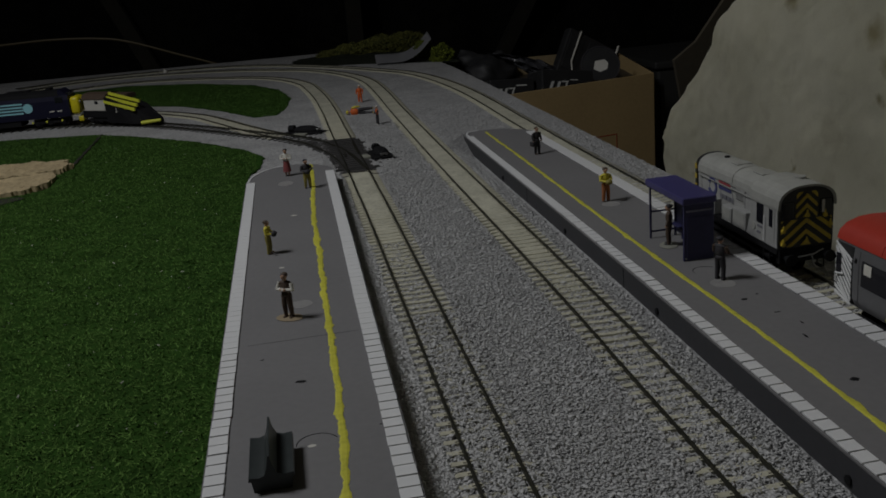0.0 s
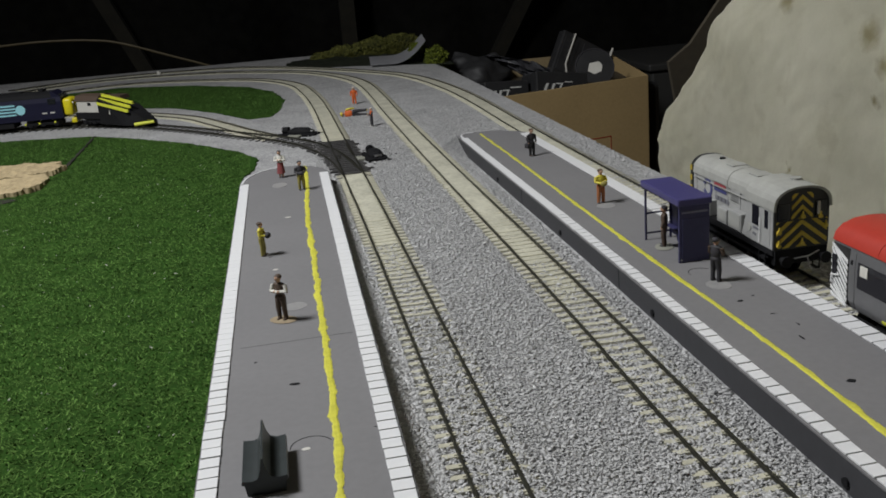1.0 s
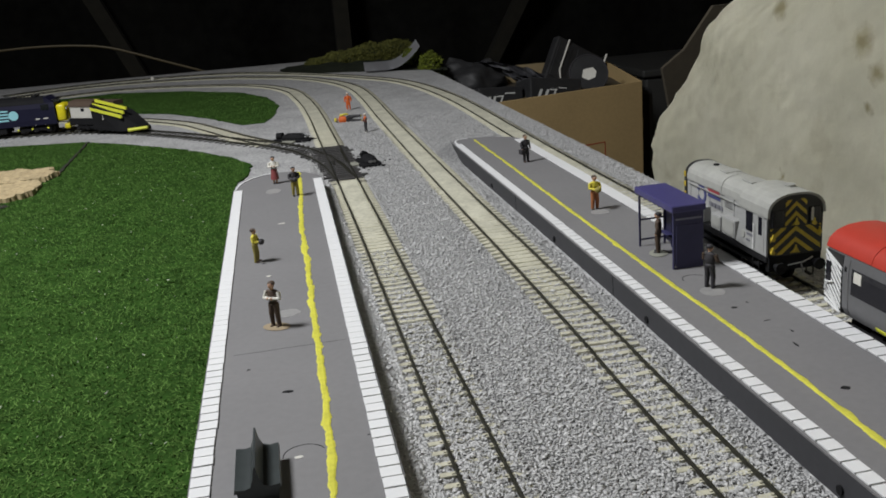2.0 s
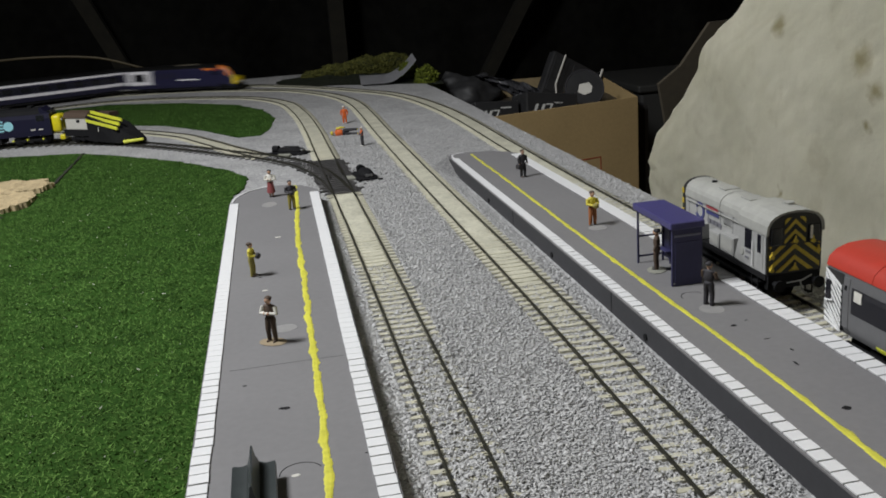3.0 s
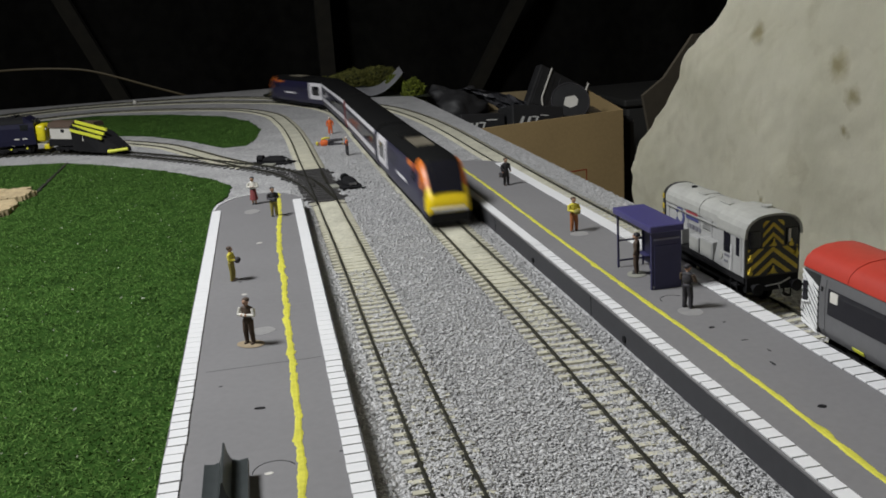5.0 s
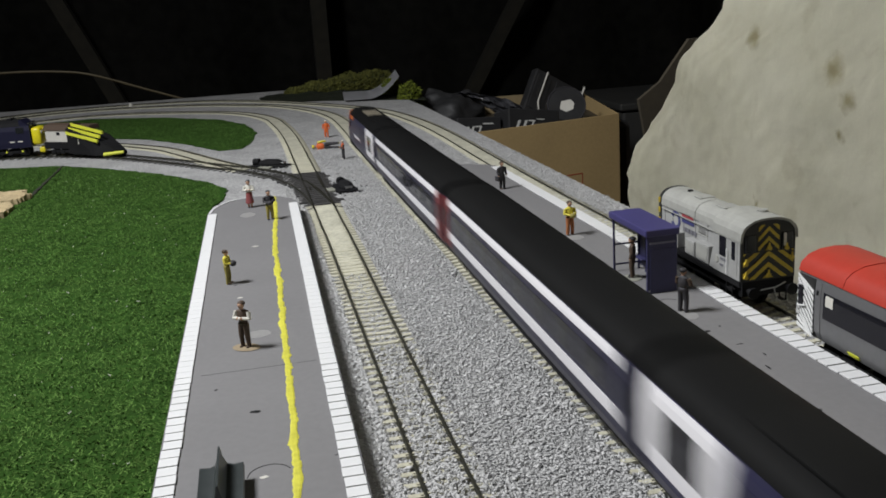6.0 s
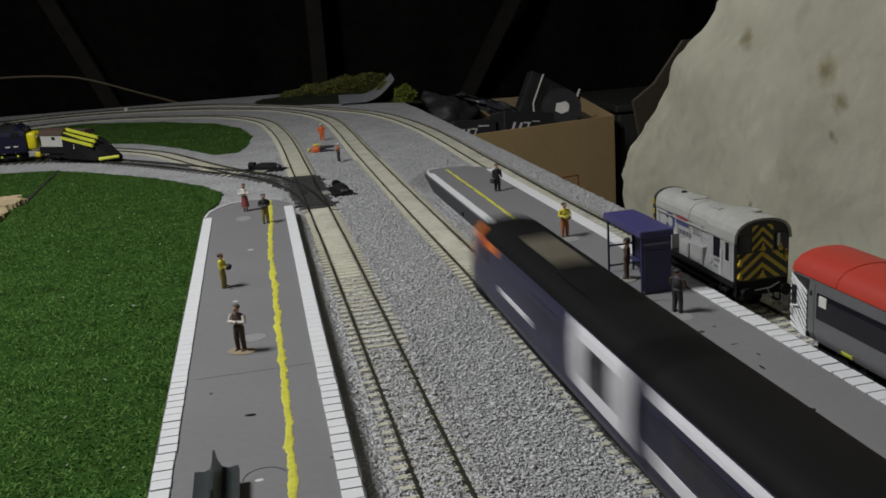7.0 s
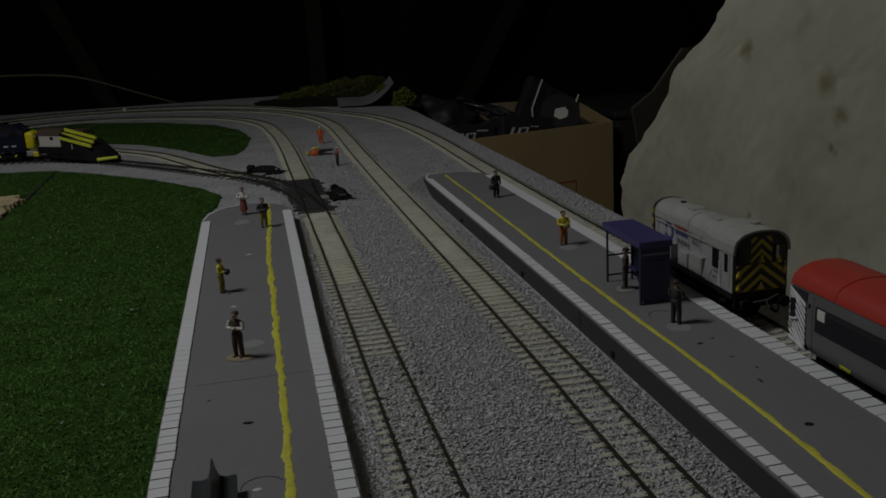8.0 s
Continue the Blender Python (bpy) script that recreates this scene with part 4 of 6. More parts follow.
def build_power_car(label):
    """A wedge-nosed power car, nose towards +y: navy with yellow nose, orange flash and white guard's end."""
    L = 0.1165
    c = empty("power_car", Matrix(), label, "locomotive", "passing train")
    n0 = 0.082
    bm = bmesh.new()
    prism(bm, [(x, z) for x, z in SIDE] + [(-x, z) for x, z in SIDE[::-1]], -L, n0)
    part("body", bm, BLUE_PURPLE, c, "dark purple-blue power car body")
    bm = bmesh.new()
    prism(bm, ROOF + [(-x, z) for x, z in ROOF[-2::-1]], -L + 0.0002, n0)
    box(bm, -0.010, 0.010, -0.06, -0.018, 0.0480, 0.0496, 0.0005)
    smooth(part("roof", bm, TRAIN_ROOF, c, "matt black roof"), 35)
    bm = bmesh.new()
    for k in range(11):
        box(bm, -0.0075, 0.0075, -0.010 + k * 0.0042, -0.0074 + k * 0.0042, 0.0478, 0.0497, 0.0002)
    part("roof_grille", bm, GRILLE, c, "brown roof grille")
    # the nose: sections that shrink and lean back
    prof = ends_profile()
    stations = [(n0, 1.0, 0.0492, 0.0085), (0.090, 1.0, 0.0488, 0.0075), (0.0965, 0.985, 0.0462, 0.006), (0.103, 0.96, 0.0395, 0.005), (0.109, 0.93, 0.0315, 0.0045), (0.1135, 0.88, 0.0255, 0.0045), (0.1160, 0.82, 0.0215, 0.005), (L, 0.76, 0.018, 0.0065)]
    secs = []
    for y, w, top, bot in stations:
        secs.append([Vector((x * w, y, bot + (z - 0.0085) / (0.0492 - 0.0085) * (top - bot))) for x, z in prof])
    nose, screen = bmesh.new(), bmesh.new()
    n = len(prof)
    for a, b in zip(secs, secs[1:]):
        for i in range(n):
            q = [a[i], a[(i + 1) % n], b[(i + 1) % n], b[i]]
            mid = sum(q, Vector()) / 4
            f = nose.faces.new([nose.verts.new(v) for v in q])
            flank = abs(mid.x) > 0.0135
            if mid.z > 0.046 and mid.y < 0.0965:
                f.material_index = 1
            elif flank and mid.y < 0.0965:
                f.material_index = 2 if mid.z > 0.036 else 4
            elif flank and mid.y < 0.109:
                f.material_index = 2 if mid.z > 0.030 else 4
            else:
                f.material_index = 0
            if mid.z < 0.0105:
                f.material_index = 3
            if 0.0935 < mid.y < 0.1115 and abs(mid.x) < 0.0120 and mid.z > 0.0262:
                nn = (q[1] - q[0]).cross(q[2] - q[0]).normalized()
                nn = nn if nn.z > 0 else -nn
                screen.faces.new([screen.verts.new(v + nn * 0.0005) for v in q])
    nose.faces.new([nose.verts.new(v) for v in secs[-1]])
    bmesh.ops.remove_doubles(nose, verts=nose.verts[:], dist=1e-5)
    bmesh.ops.remove_doubles(screen, verts=screen.verts[:], dist=1e-5)
    smooth(part("nose", nose, [TRAIN_YELLOW, TRAIN_ROOF, TRAIN_ORANGE, MATT_BLACK, BLUE_PURPLE], c, "yellow sloping nose"), 30)
    bmesh.ops.solidify(screen, geom=screen.faces[:], thickness=0.0004)
    smooth(part("windscreen", screen, GLASS, c, "black windscreen"), 40)
    bm = bmesh.new()
    box(bm, -0.0128, 0.0128, 0.1125, 0.1174, 0.0130, 0.0150, 0.0003)
    part("headlight_strip", bm, WHITE_PAINT, c)
    bm = bmesh.new()
    box(bm, -0.0155, 0.0155, 0.090, 0.1174, 0.0028, 0.0128, 0.0016)
    part("valance", bm, MATT_BLACK, c)
    for left in (True, False):
        part("orange_flash", side_panel(0.0385, 0.0422, 0.050, n0, 0.0003, left, not left), TRAIN_ORANGE, c)
    for left in (True, False):
        part("red_flash", side_panel(0.0365, 0.0424, 0.070, n0, 0.0006, left, not left), TRAIN_RED, c)
    for left in (True, False):
        part("side_stripe", side_panel(0.0215, 0.0240, -0.005, 0.040, 0.0004, left, not left), TRAIN_WHITE, c)
    for left in (True, False):
        g = part("guard_panel", side_panel(0.0160, 0.0420, -L + 0.001, -L + 0.055, 0.0004, left, not left), TRAIN_WHITE, c, "white panel round the guard's window")
        part("guard_window", side_panel(0.0225, 0.0368, -L + 0.015, -L + 0.042, 0.0007, left, not left), GLASS, g)
    for left in (True, False):
        part("cab_window", side_panel(0.030, 0.0372, 0.072, 0.0795, 0.0008, left, not left), GLASS, c)
    for k in range(3):
        for left in (True, False):
            part("side_grille", side_panel(0.026, 0.037, -0.056 + k * 0.018, -0.042 + k * 0.018, 0.0003, left, not left), NAVY, c)
    bogie(c, -0.076, 0.0065)
    bogie(c, 0.066, 0.0065)
    bm = bmesh.new()
    box(bm, -0.0145, 0.0145, -0.048, 0.040, 0.0035, 0.0090, 0.0006)
    part("fuel_tank", bm, MATT_BLACK, c)
    bm = bmesh.new()
    box(bm, -0.007, 0.007, -L - 0.003, -L, 0.012, 0.040, 0.0006)
    part("gangway", bm, MATT_BLACK, c)
    return c


front_car = build_power_car("navy high-speed power car with yellow nose, leading the train")
coach_front = build_coach("navy passenger coach with white bands, behind the leading power car", -1)
coach_rear = build_coach("navy passenger coach with white bands, before the trailing power car", 1)
rear_car = build_power_car("navy high-speed power car with yellow nose, trailing the train")

SPEED = 0.607


def on_b(u):
    return np.array([np.interp(u, s_b, line_b[:, 0]), np.interp(u, s_b, line_b[:, 1])])


def nose_place(t):
    """How far along the through track the leading nose is, from the track's near end."""
    drift = np.interp(t, [0, 3.0, 3.5, 4.0, 4.5, 5.2, 6.0, 6.4, 6.8, 7.0, 7.2, 7.3, 7.5, 8.0], [0.014, 0.012, 0.006, 0.004, 0.012, 0.010, 0.003, 0.0, 0.0, -0.004, -0.018, -0.028, -0.052, -0.125])
    return 1.5 - 0.111 + SPEED * (6.5 - t) + float(drift)


def ride(u_mid, half):
    """The pose of a vehicle whose bogies stand on the track at u_mid -+ half; its front is towards lower u."""
    a, b = on_b(u_mid - half), on_b(u_mid + half)
    m = (a + b) / 2
    d = a - b
    return pose(m[0], m[1], 0.0, 0, 0, math.degrees(math.atan2(d[1], d[0])) - 90)


# ---- model figures: one plain painted casting each ----
def figurine(x, y, z, face, label, legs, top, hat=None, sleeve=None, height=0.023, base=None, bag=None, arms="crossed", skirt=False, stance=0.0022, group="platform figures"):
    """A standing painted figure that faces the angle face (0: towards +y)."""
    mats = [legs, top, SKIN, hat or P_BROWN, sleeve or top, base or P_SAND, bag or P_DARK]
    k = height / 0.023
    bm = bmesh.new()
    if base:
        ball(bm, 0, 0, 0.0003, 0.0062, 0.0045, 0.0006, 5, 16, 6)
    f = 0.0006 if base else 0.0
    if skirt:
        limb(bm, (0, 0, f + 0.0040 * k), (0, 0, f + 0.0125 * k), 0.0031 * k, 0.0021 * k, 0, 12)
        for s in (-1, 1):
            limb(bm, (s * 0.0010, 0, f), (s * 0.0010, 0, f + 0.0045 * k), 0.0006, 0.0009, 2)
            ball(bm, s * 0.0010, 0.0006, f + 0.0004, 0.0007, 0.0014, 0.0005, 3, 8, 5)
    else:
        for s in (-1, 1):
            knee = (s * (0.0010 + stance * 0.2), 0.0004, f + 0.0060 * k)
            limb(bm, (s * stance * 0.7, 0, f + 0.0003), knee, 0.0009 * k, 0.00115 * k, 0)
            limb(bm, knee, (s * 0.0010, 0, f + 0.0118 * k), 0.00115 * k, 0.00150 * k, 0)
            ball(bm, s * stance * 0.7, 0.0007, f + 0.0005, 0.0008, 0.0017, 0.0006, 3, 8, 5)
    ball(bm, 0, 0, f + 0.0120 * k, 0.0024 * k, 0.0017 * k, 0.0016 * k, 0)
    ball(bm, 0, 0, f + 0.0157 * k, 0.0026 * k, 0.0017 * k, 0.0039 * k, 1, 12, 8)
    ball(bm, 0, 0, f + 0.0180 * k, 0.0030 * k, 0.0014 * k, 0.0012 * k, 1, 10, 6)
    limb(bm, (0, 0, f + 0.0185 * k), (0, 0.0002, f + 0.0202 * k), 0.0008 * k, 0.0008 * k, 2)
    ball(bm, 0, 0.0003, f + 0.0213 * k, 0.0014 * k, 0.0016 * k, 0.0018 * k, 2, 10, 8)
    ball(bm, 0, -0.0001, f + 0.0220 * k, 0.0016 * k, 0.0018 * k, 0.0013 * k, 3, 10, 6)
    for s in (-1, 1):
        sh = (s * 0.0029 * k, 0, f + 0.0180 * k)
        if arms == "crossed":
            el, ha = (s * 0.0037 * k, 0.0008, f + 0.0148 * k), (-s * 0.0008 * k, 0.0027 * k, f + 0.0152 * k)
        elif arms == "hold":
            el, ha = (s * 0.0035 * k, 0.0006, f + 0.0148 * k), (s * 0.0012 * k, 0.0034 * k, f + 0.0142 * k)
        else:
            el, ha = (s * 0.0036 * k, -0.0002, f + 0.0148 * k), (s * 0.0034 * k, 0.0008, f + 0.0115 * k)
        limb(bm, sh, el, 0.00095 * k, 0.00085 * k, 4)
        ball(bm, *el, 0.00085 * k, 0.00085 * k, 0.00085 * k, 4, 8, 5)
        limb(bm, el, ha, 0.00085 * k, 0.0007 * k, 4)
        ball(bm, *ha, 0.0007 * k, 0.0007 * k, 0.0008 * k, 2, 8, 5)
    if bag:
        if arms == "hold":
            ball(bm, 0, 0.0042 * k, f + 0.0140 * k, 0.0021, 0.0017, 0.0018, 6)
        else:
            box(bm, 0.0029, 0.0052, -0.0016, 0.0026, f + 0.0072, f + 0.0110, 0.0004, 6)
    bmesh.ops.scale(bm, vec=(1.14, 1.14, 1.0), verts=bm.verts[:])
    ob = smooth(part("figurine", bm, mats), 50)
    ob.matrix_basis = pose(x, y, z, 0, 0, face)
    return tagged(ob, label, "figurine", group)


PZ = 0.0100
figurine(-0.0670, 0.592, PZ, 148, "brown painted model figure with folded white sleeves on oval base", P_BROWN, P_BROWN, P_BROWN, P_WHITE, 0.0225, P_SAND)
figurine(-0.0765, 0.705, PZ, 250, "small model figure in yellow jacket holding a dark bundle", P_OLIVE, P_YELLOW, P_BROWN, None, 0.0205, None, P_DARK, "hold")
figurine(-0.0615, 0.922, PZ, 170, "model figure in cream top and long maroon skirt", P_MAROON, P_WHITE, P_DARK, None, 0.0225, skirt=True)
figurine(-0.0470, 0.868, PZ, 190, "model figure in dark jacket and ochre trousers on yellow line", P_OLIVE, P_DARK, P_DARK, None, 0.0225, None, P_DARK, "hold")
figurine(0.1420, 0.890, PZ, 200, "dark-suited model figure carrying a black bag", P_DARK, P_DARK, P_BROWN, None, 0.0225, None, P_DARK, "down")
figurine(0.1410, 0.724, PZ, 190, "model figure in yellow jacket and rust trousers", P_RUST, P_YELLOW, P_BROWN, None, 0.0225, None, P_OLIVE, "hold")
figurine(0.1400, 0.561, PZ, -60, "dark model figure in peaked cap beside the shelter", P_DARK, P_DARK, P_DARK, P_BROWN, 0.0220, None, None, "hold")
figurine(0.1400, 0.621, PZ, 60, "dark brown model figure on round base inside the shelter", P_BROWN, P_BROWN, P_DARK, None, 0.0225, P_GREY, None, "down")
figurine(0.0415, 1.392, GROUND_Z, 175, "orange-suited model track worker standing between tracks", P_ORANGE, P_ORANGE, P_WHITE, None, 0.0230, None, None, "down", group="track workers")
figurine(0.0435, 1.200, GROUND_Z, 100, "model track worker in orange vest and white helmet", P_DARK, P_ORANGE, P_WHITE, P_DARK, 0.0215, None, None, "hold", stance=0.0034, group="track workers")
lying = figurine(0.0330, 1.294, GROUND_Z + 0.0018, 180, "model track worker in orange vest lying on the ballast", P_DARK, P_ORANGE, P_YELLOW, P_YELLOW, 0.0215, None, None, "down", group="track workers")
lying.matrix_basis = Matrix.Translation((0.0480, 1.290, GROUND_Z + 0.0034)) @ Matrix.Rotation(radians(-8), 4, "Z") @ Matrix.Rotation(radians(-90), 4, "Y") @ Matrix.Scale(1.55, 4)


# ---- platform furniture and marks ----
def build_bench():
    b = empty("bench", pose(-0.0755, 0.4495, PZ), "dark green double-sided model bench with a tall shared back", "bench")
    prof = [(-0.0075, 0.0048), (-0.0072, 0.0062), (-0.0040, 0.0058), (-0.0022, 0.0064), (-0.0012, 0.0090), (-0.0004, 0.0132), (0.0002, 0.0132), (0.0008, 0.0095), (0.0020, 0.0068), (0.0042, 0.0060), (0.0072, 0.0064), (0.0075, 0.0048)]
    bm = bmesh.new()
    prism(bm, prof, -0.0138, 0.0138)
    smooth(part("seat_and_back", bm, GREEN_DARK, b), 30)
    for y in (-0.0115, 0.0, 0.0115):
        bm = bmesh.new()
        prism(bm, [(-0.0062, 0.0), (0.0062, 0.0), (0.0068, 0.0049), (-0.0068, 0.0049)], y - 0.001, y + 0.001)
        part("support", bm, GREEN_DARK, b)


build_bench()


def build_marks():
    """Dents, glue rings and scuffs on the platforms."""
    r = random.Random(4)
    for x, y, w, h, m in ((-0.064, 0.517, 0.0026, 0.0013, MATT_BLACK), (0.136, 0.446, 0.0020, 0.0016, MATT_BLACK), (0.138, 0.533, 0.0016, 0.0012, MATT_BLACK), (0.1435, 0.514, 0.0016, 0.0004, MATT_BLACK), (0.141, 0.487, 0.0006, 0.0022, MATT_BLACK), (-0.080, 0.545, 0.0009, 0.0006, MATT_BLACK), (-0.036, 0.470, 0.0011, 0.0004, MATT_BLACK), (0.147, 0.500, 0.0004, 0.0016, MATT_BLACK), (0.1465, 0.537, 0.0008, 0.0005, MATT_BLACK), (-0.0725, 0.70, 0.0012, 0.0008, MATT_BLACK)):
        bm = bmesh.new()
        n = 9
        slab(bm, [(x + w * math.cos(2 * math.pi * k / n) * r.uniform(0.7, 1.1), y + h * math.sin(2 * math.pi * k / n) * r.uniform(0.7, 1.1)) for k in range(n)], PZ - 0.0002, PZ + 0.00012)
        part("dent", bm, m, plat_l if x < 0 else plat_r, "small dark dent")
    for x, y, w, h in ((-0.060, 0.789, 0.0022, 0.0014), (-0.070, 0.674, 0.0016, 0.0012), (-0.061, 0.609, 0.0060, 0.0058), (-0.064, 0.893, 0.0060, 0.0090), (-0.062, 0.462, 0.0016, 0.0010), (0.1415, 0.716, 0.0060, 0.0060), (0.1390, 0.556, 0.0058, 0.0065)):
        bm = bmesh.new()
        n = 18
        slab(bm, [(x + w * math.cos(2 * math.pi * k / n) * r.uniform(0.92, 1.05), y + h * math.sin(2 * math.pi * k / n) * r.uniform(0.92, 1.05)) for k in range(n)], PZ - 0.0002, PZ + 0.00010)
        part("glue_mark", bm, GLUE if w > 0.003 else STONE_WHITE, plat_l if x < 0 else plat_r, "pale dried glue patch")
    for cx, cy, rad, a0, a1, pl in ((-0.060, 0.463, 0.0075, 20, 185, plat_l), (0.1395, 0.5755, 0.0062, 30, 200, plat_r)):
        bm = bmesh.new()
        tube(bm, [(cx + rad * math.cos(radians(a)), cy + rad * math.sin(radians(a)), PZ) for a in range(a0, a1, 10)], 0.00018, 5)
        part("scribed_ring", bm, MATT_BLACK, pl, "thin dark half ring")
    bm = bmesh.new()
    box(bm, -0.0868, -0.0362, 0.5635, 0.5640, PZ - 0.0003, PZ + 0.00009)
    part("slab_joint", bm, JOINT, plat_l, "fine joint across the platform")
    for y in (0.40, 0.555, 0.70, 0.86):
        bm = bmesh.new()
        disc(bm, float(np.interp(y, EDGE_Y, EDGE_RL)) - 0.0003, y, 0.0010, 0.0017, 0.0010, 12, 0, "x")
        part("drain_hole", bm, MATT_BLACK, plat_r, "black drain hole in the platform wall")
    for y in (0.60, 0.79):
        bm = bmesh.new()
        x = float(np.interp(y, EDGE_Y, EDGE_RL))
        box(bm, x - 0.00015, x + 0.00015, y - 0.0003, y + 0.0003, GROUND_Z, PZ - 0.001)
        part("wall_joint", bm, MATT_BLACK, plat_r)


GLUE = material("dried_glue", (0.27, 0.265, 0.26), 0.5, vary=0.15, scale=300)
build_marks()


def build_shelter():
    s = empty("bus_shelter", pose(0.1440, 0.592, PZ), "dark blue flat-roofed model platform shelter with open front", "shelter")
    bm = bmesh.new()
    box(bm, -0.0100, 0.0085, -0.0020, 0.0475, 0.0305, 0.0342, 0.0006)
    part("roof", bm, SHELTER_BLUE, s)
    bm = bmesh.new()
    box(bm, -0.0085, 0.0080, 0.0, 0.0016, 0.0, 0.0304, 0.0003)
    p = part("end_panel", bm, SHELTER_DARK, s)
    bm = bmesh.new()
    box(bm, -0.0070, 0.0066, -0.0004, 0.0002, 0.0025, 0.0235, 0.0002)
    part("inset_panel", bm, SHELTER_DARK, p)
    bm = bmesh.new()
    box(bm, -0.0072, 0.0068, -0.0005, 0.0002, 0.0262, 0.0272)
    part("sign_bar", bm, SILVER_DULL, p, "pale unreadable lettering bar")
    bm = bmesh.new()
    disc(bm, -0.0074, -0.0002, 0.0016, 0.0005, 0.0006, 10, 0, "y")
    part("bolt", bm, STEEL, p)
    bm = bmesh.new()
    box(bm, 0.0070, 0.0080, 0.0017, 0.0444, 0.0025, 0.0304)
    for k in range(3):
        box(bm, 0.0066, 0.0084, 0.0120 + 0.012 * k, 0.0128 + 0.012 * k, 0.0, 0.0303)
    part("back_wall", bm, SHELTER_DARK, s)
    for x in (-0.0080, 0.0066):
        bm = bmesh.new()
        box(bm, x - 0.0005, x + 0.0005, 0.0445, 0.0455, 0.0, 0.0304)
        part("post", bm, SHELTER_DARK, s)
    for z in (0.0035, 0.0150, 0.0290):
        bm = bmesh.new()
        box(bm, -0.0075, 0.0061, 0.0447, 0.0453, z, z + 0.0009)
        part("rail", bm, SHELTER_DARK, s)
    bm = bmesh.new()
    box(bm, 0.0030, 0.0066, 0.010, 0.044, 0.0075, 0.0083, 0.0002)
    part("perch_seat", bm, SHELTER_DARK, s)


SILVER_DULL = material("faded_lettering", (0.20, 0.20, 0.27), 0.6, vary=0.2)
build_shelter()


# ---- shunter in the siding ----
def arch(half, z0, eave, top, n=12):
    """An outline with upright sides and a flattened round top."""
    pts = [(half, z0)]
    for k in range(n + 1):
        a = math.pi * k / n
        c, s = math.cos(a), math.sin(a)
        pts.append((half * (abs(c) ** 0.85) * (1 if c >= 0 else -1), eave + (top - eave) * (s ** 0.8 if s > 0 else 0)))
    pts.append((-half, z0))
    return pts


def clip_z(poly, z0, z1):
    """The part of the outline (a, z) between two heights."""
    for keep, lim in ((lambda b: b >= z0, z0), (lambda b: b <= z1, z1)):
        out = []
        for (a, b), (c, d) in zip(poly, poly[1:] + poly[:1]):
            if keep(b):
                out.append((a, b))
            if keep(b) != keep(d):
                u = (lim - b) / (d - b)
                out.append((a + (c - a) * u, lim))
        poly = out
        if len(poly) < 3:
            return []
    return poly


def chevrons(parent, y, z0, z1, half, step, slope, name="chevron_bar"):
    """Raised yellow chevrons, point upwards, on an end panel that faces -y."""
    z = z0 - slope * half
    while z < z1:
        for s in (-1, 1):
            q = clip_z([(0, z + slope * half), (s * half, z), (s * half, z + step * 0.42), (0, z + slope * half + step * 0.42)], z0, z1)
            if len(q) >= 3:
                bm = bmesh.new()
                prism(bm, q, y - 0.00025, y)
                part(name, bm, WARN_YELLOW, parent)
        z += step


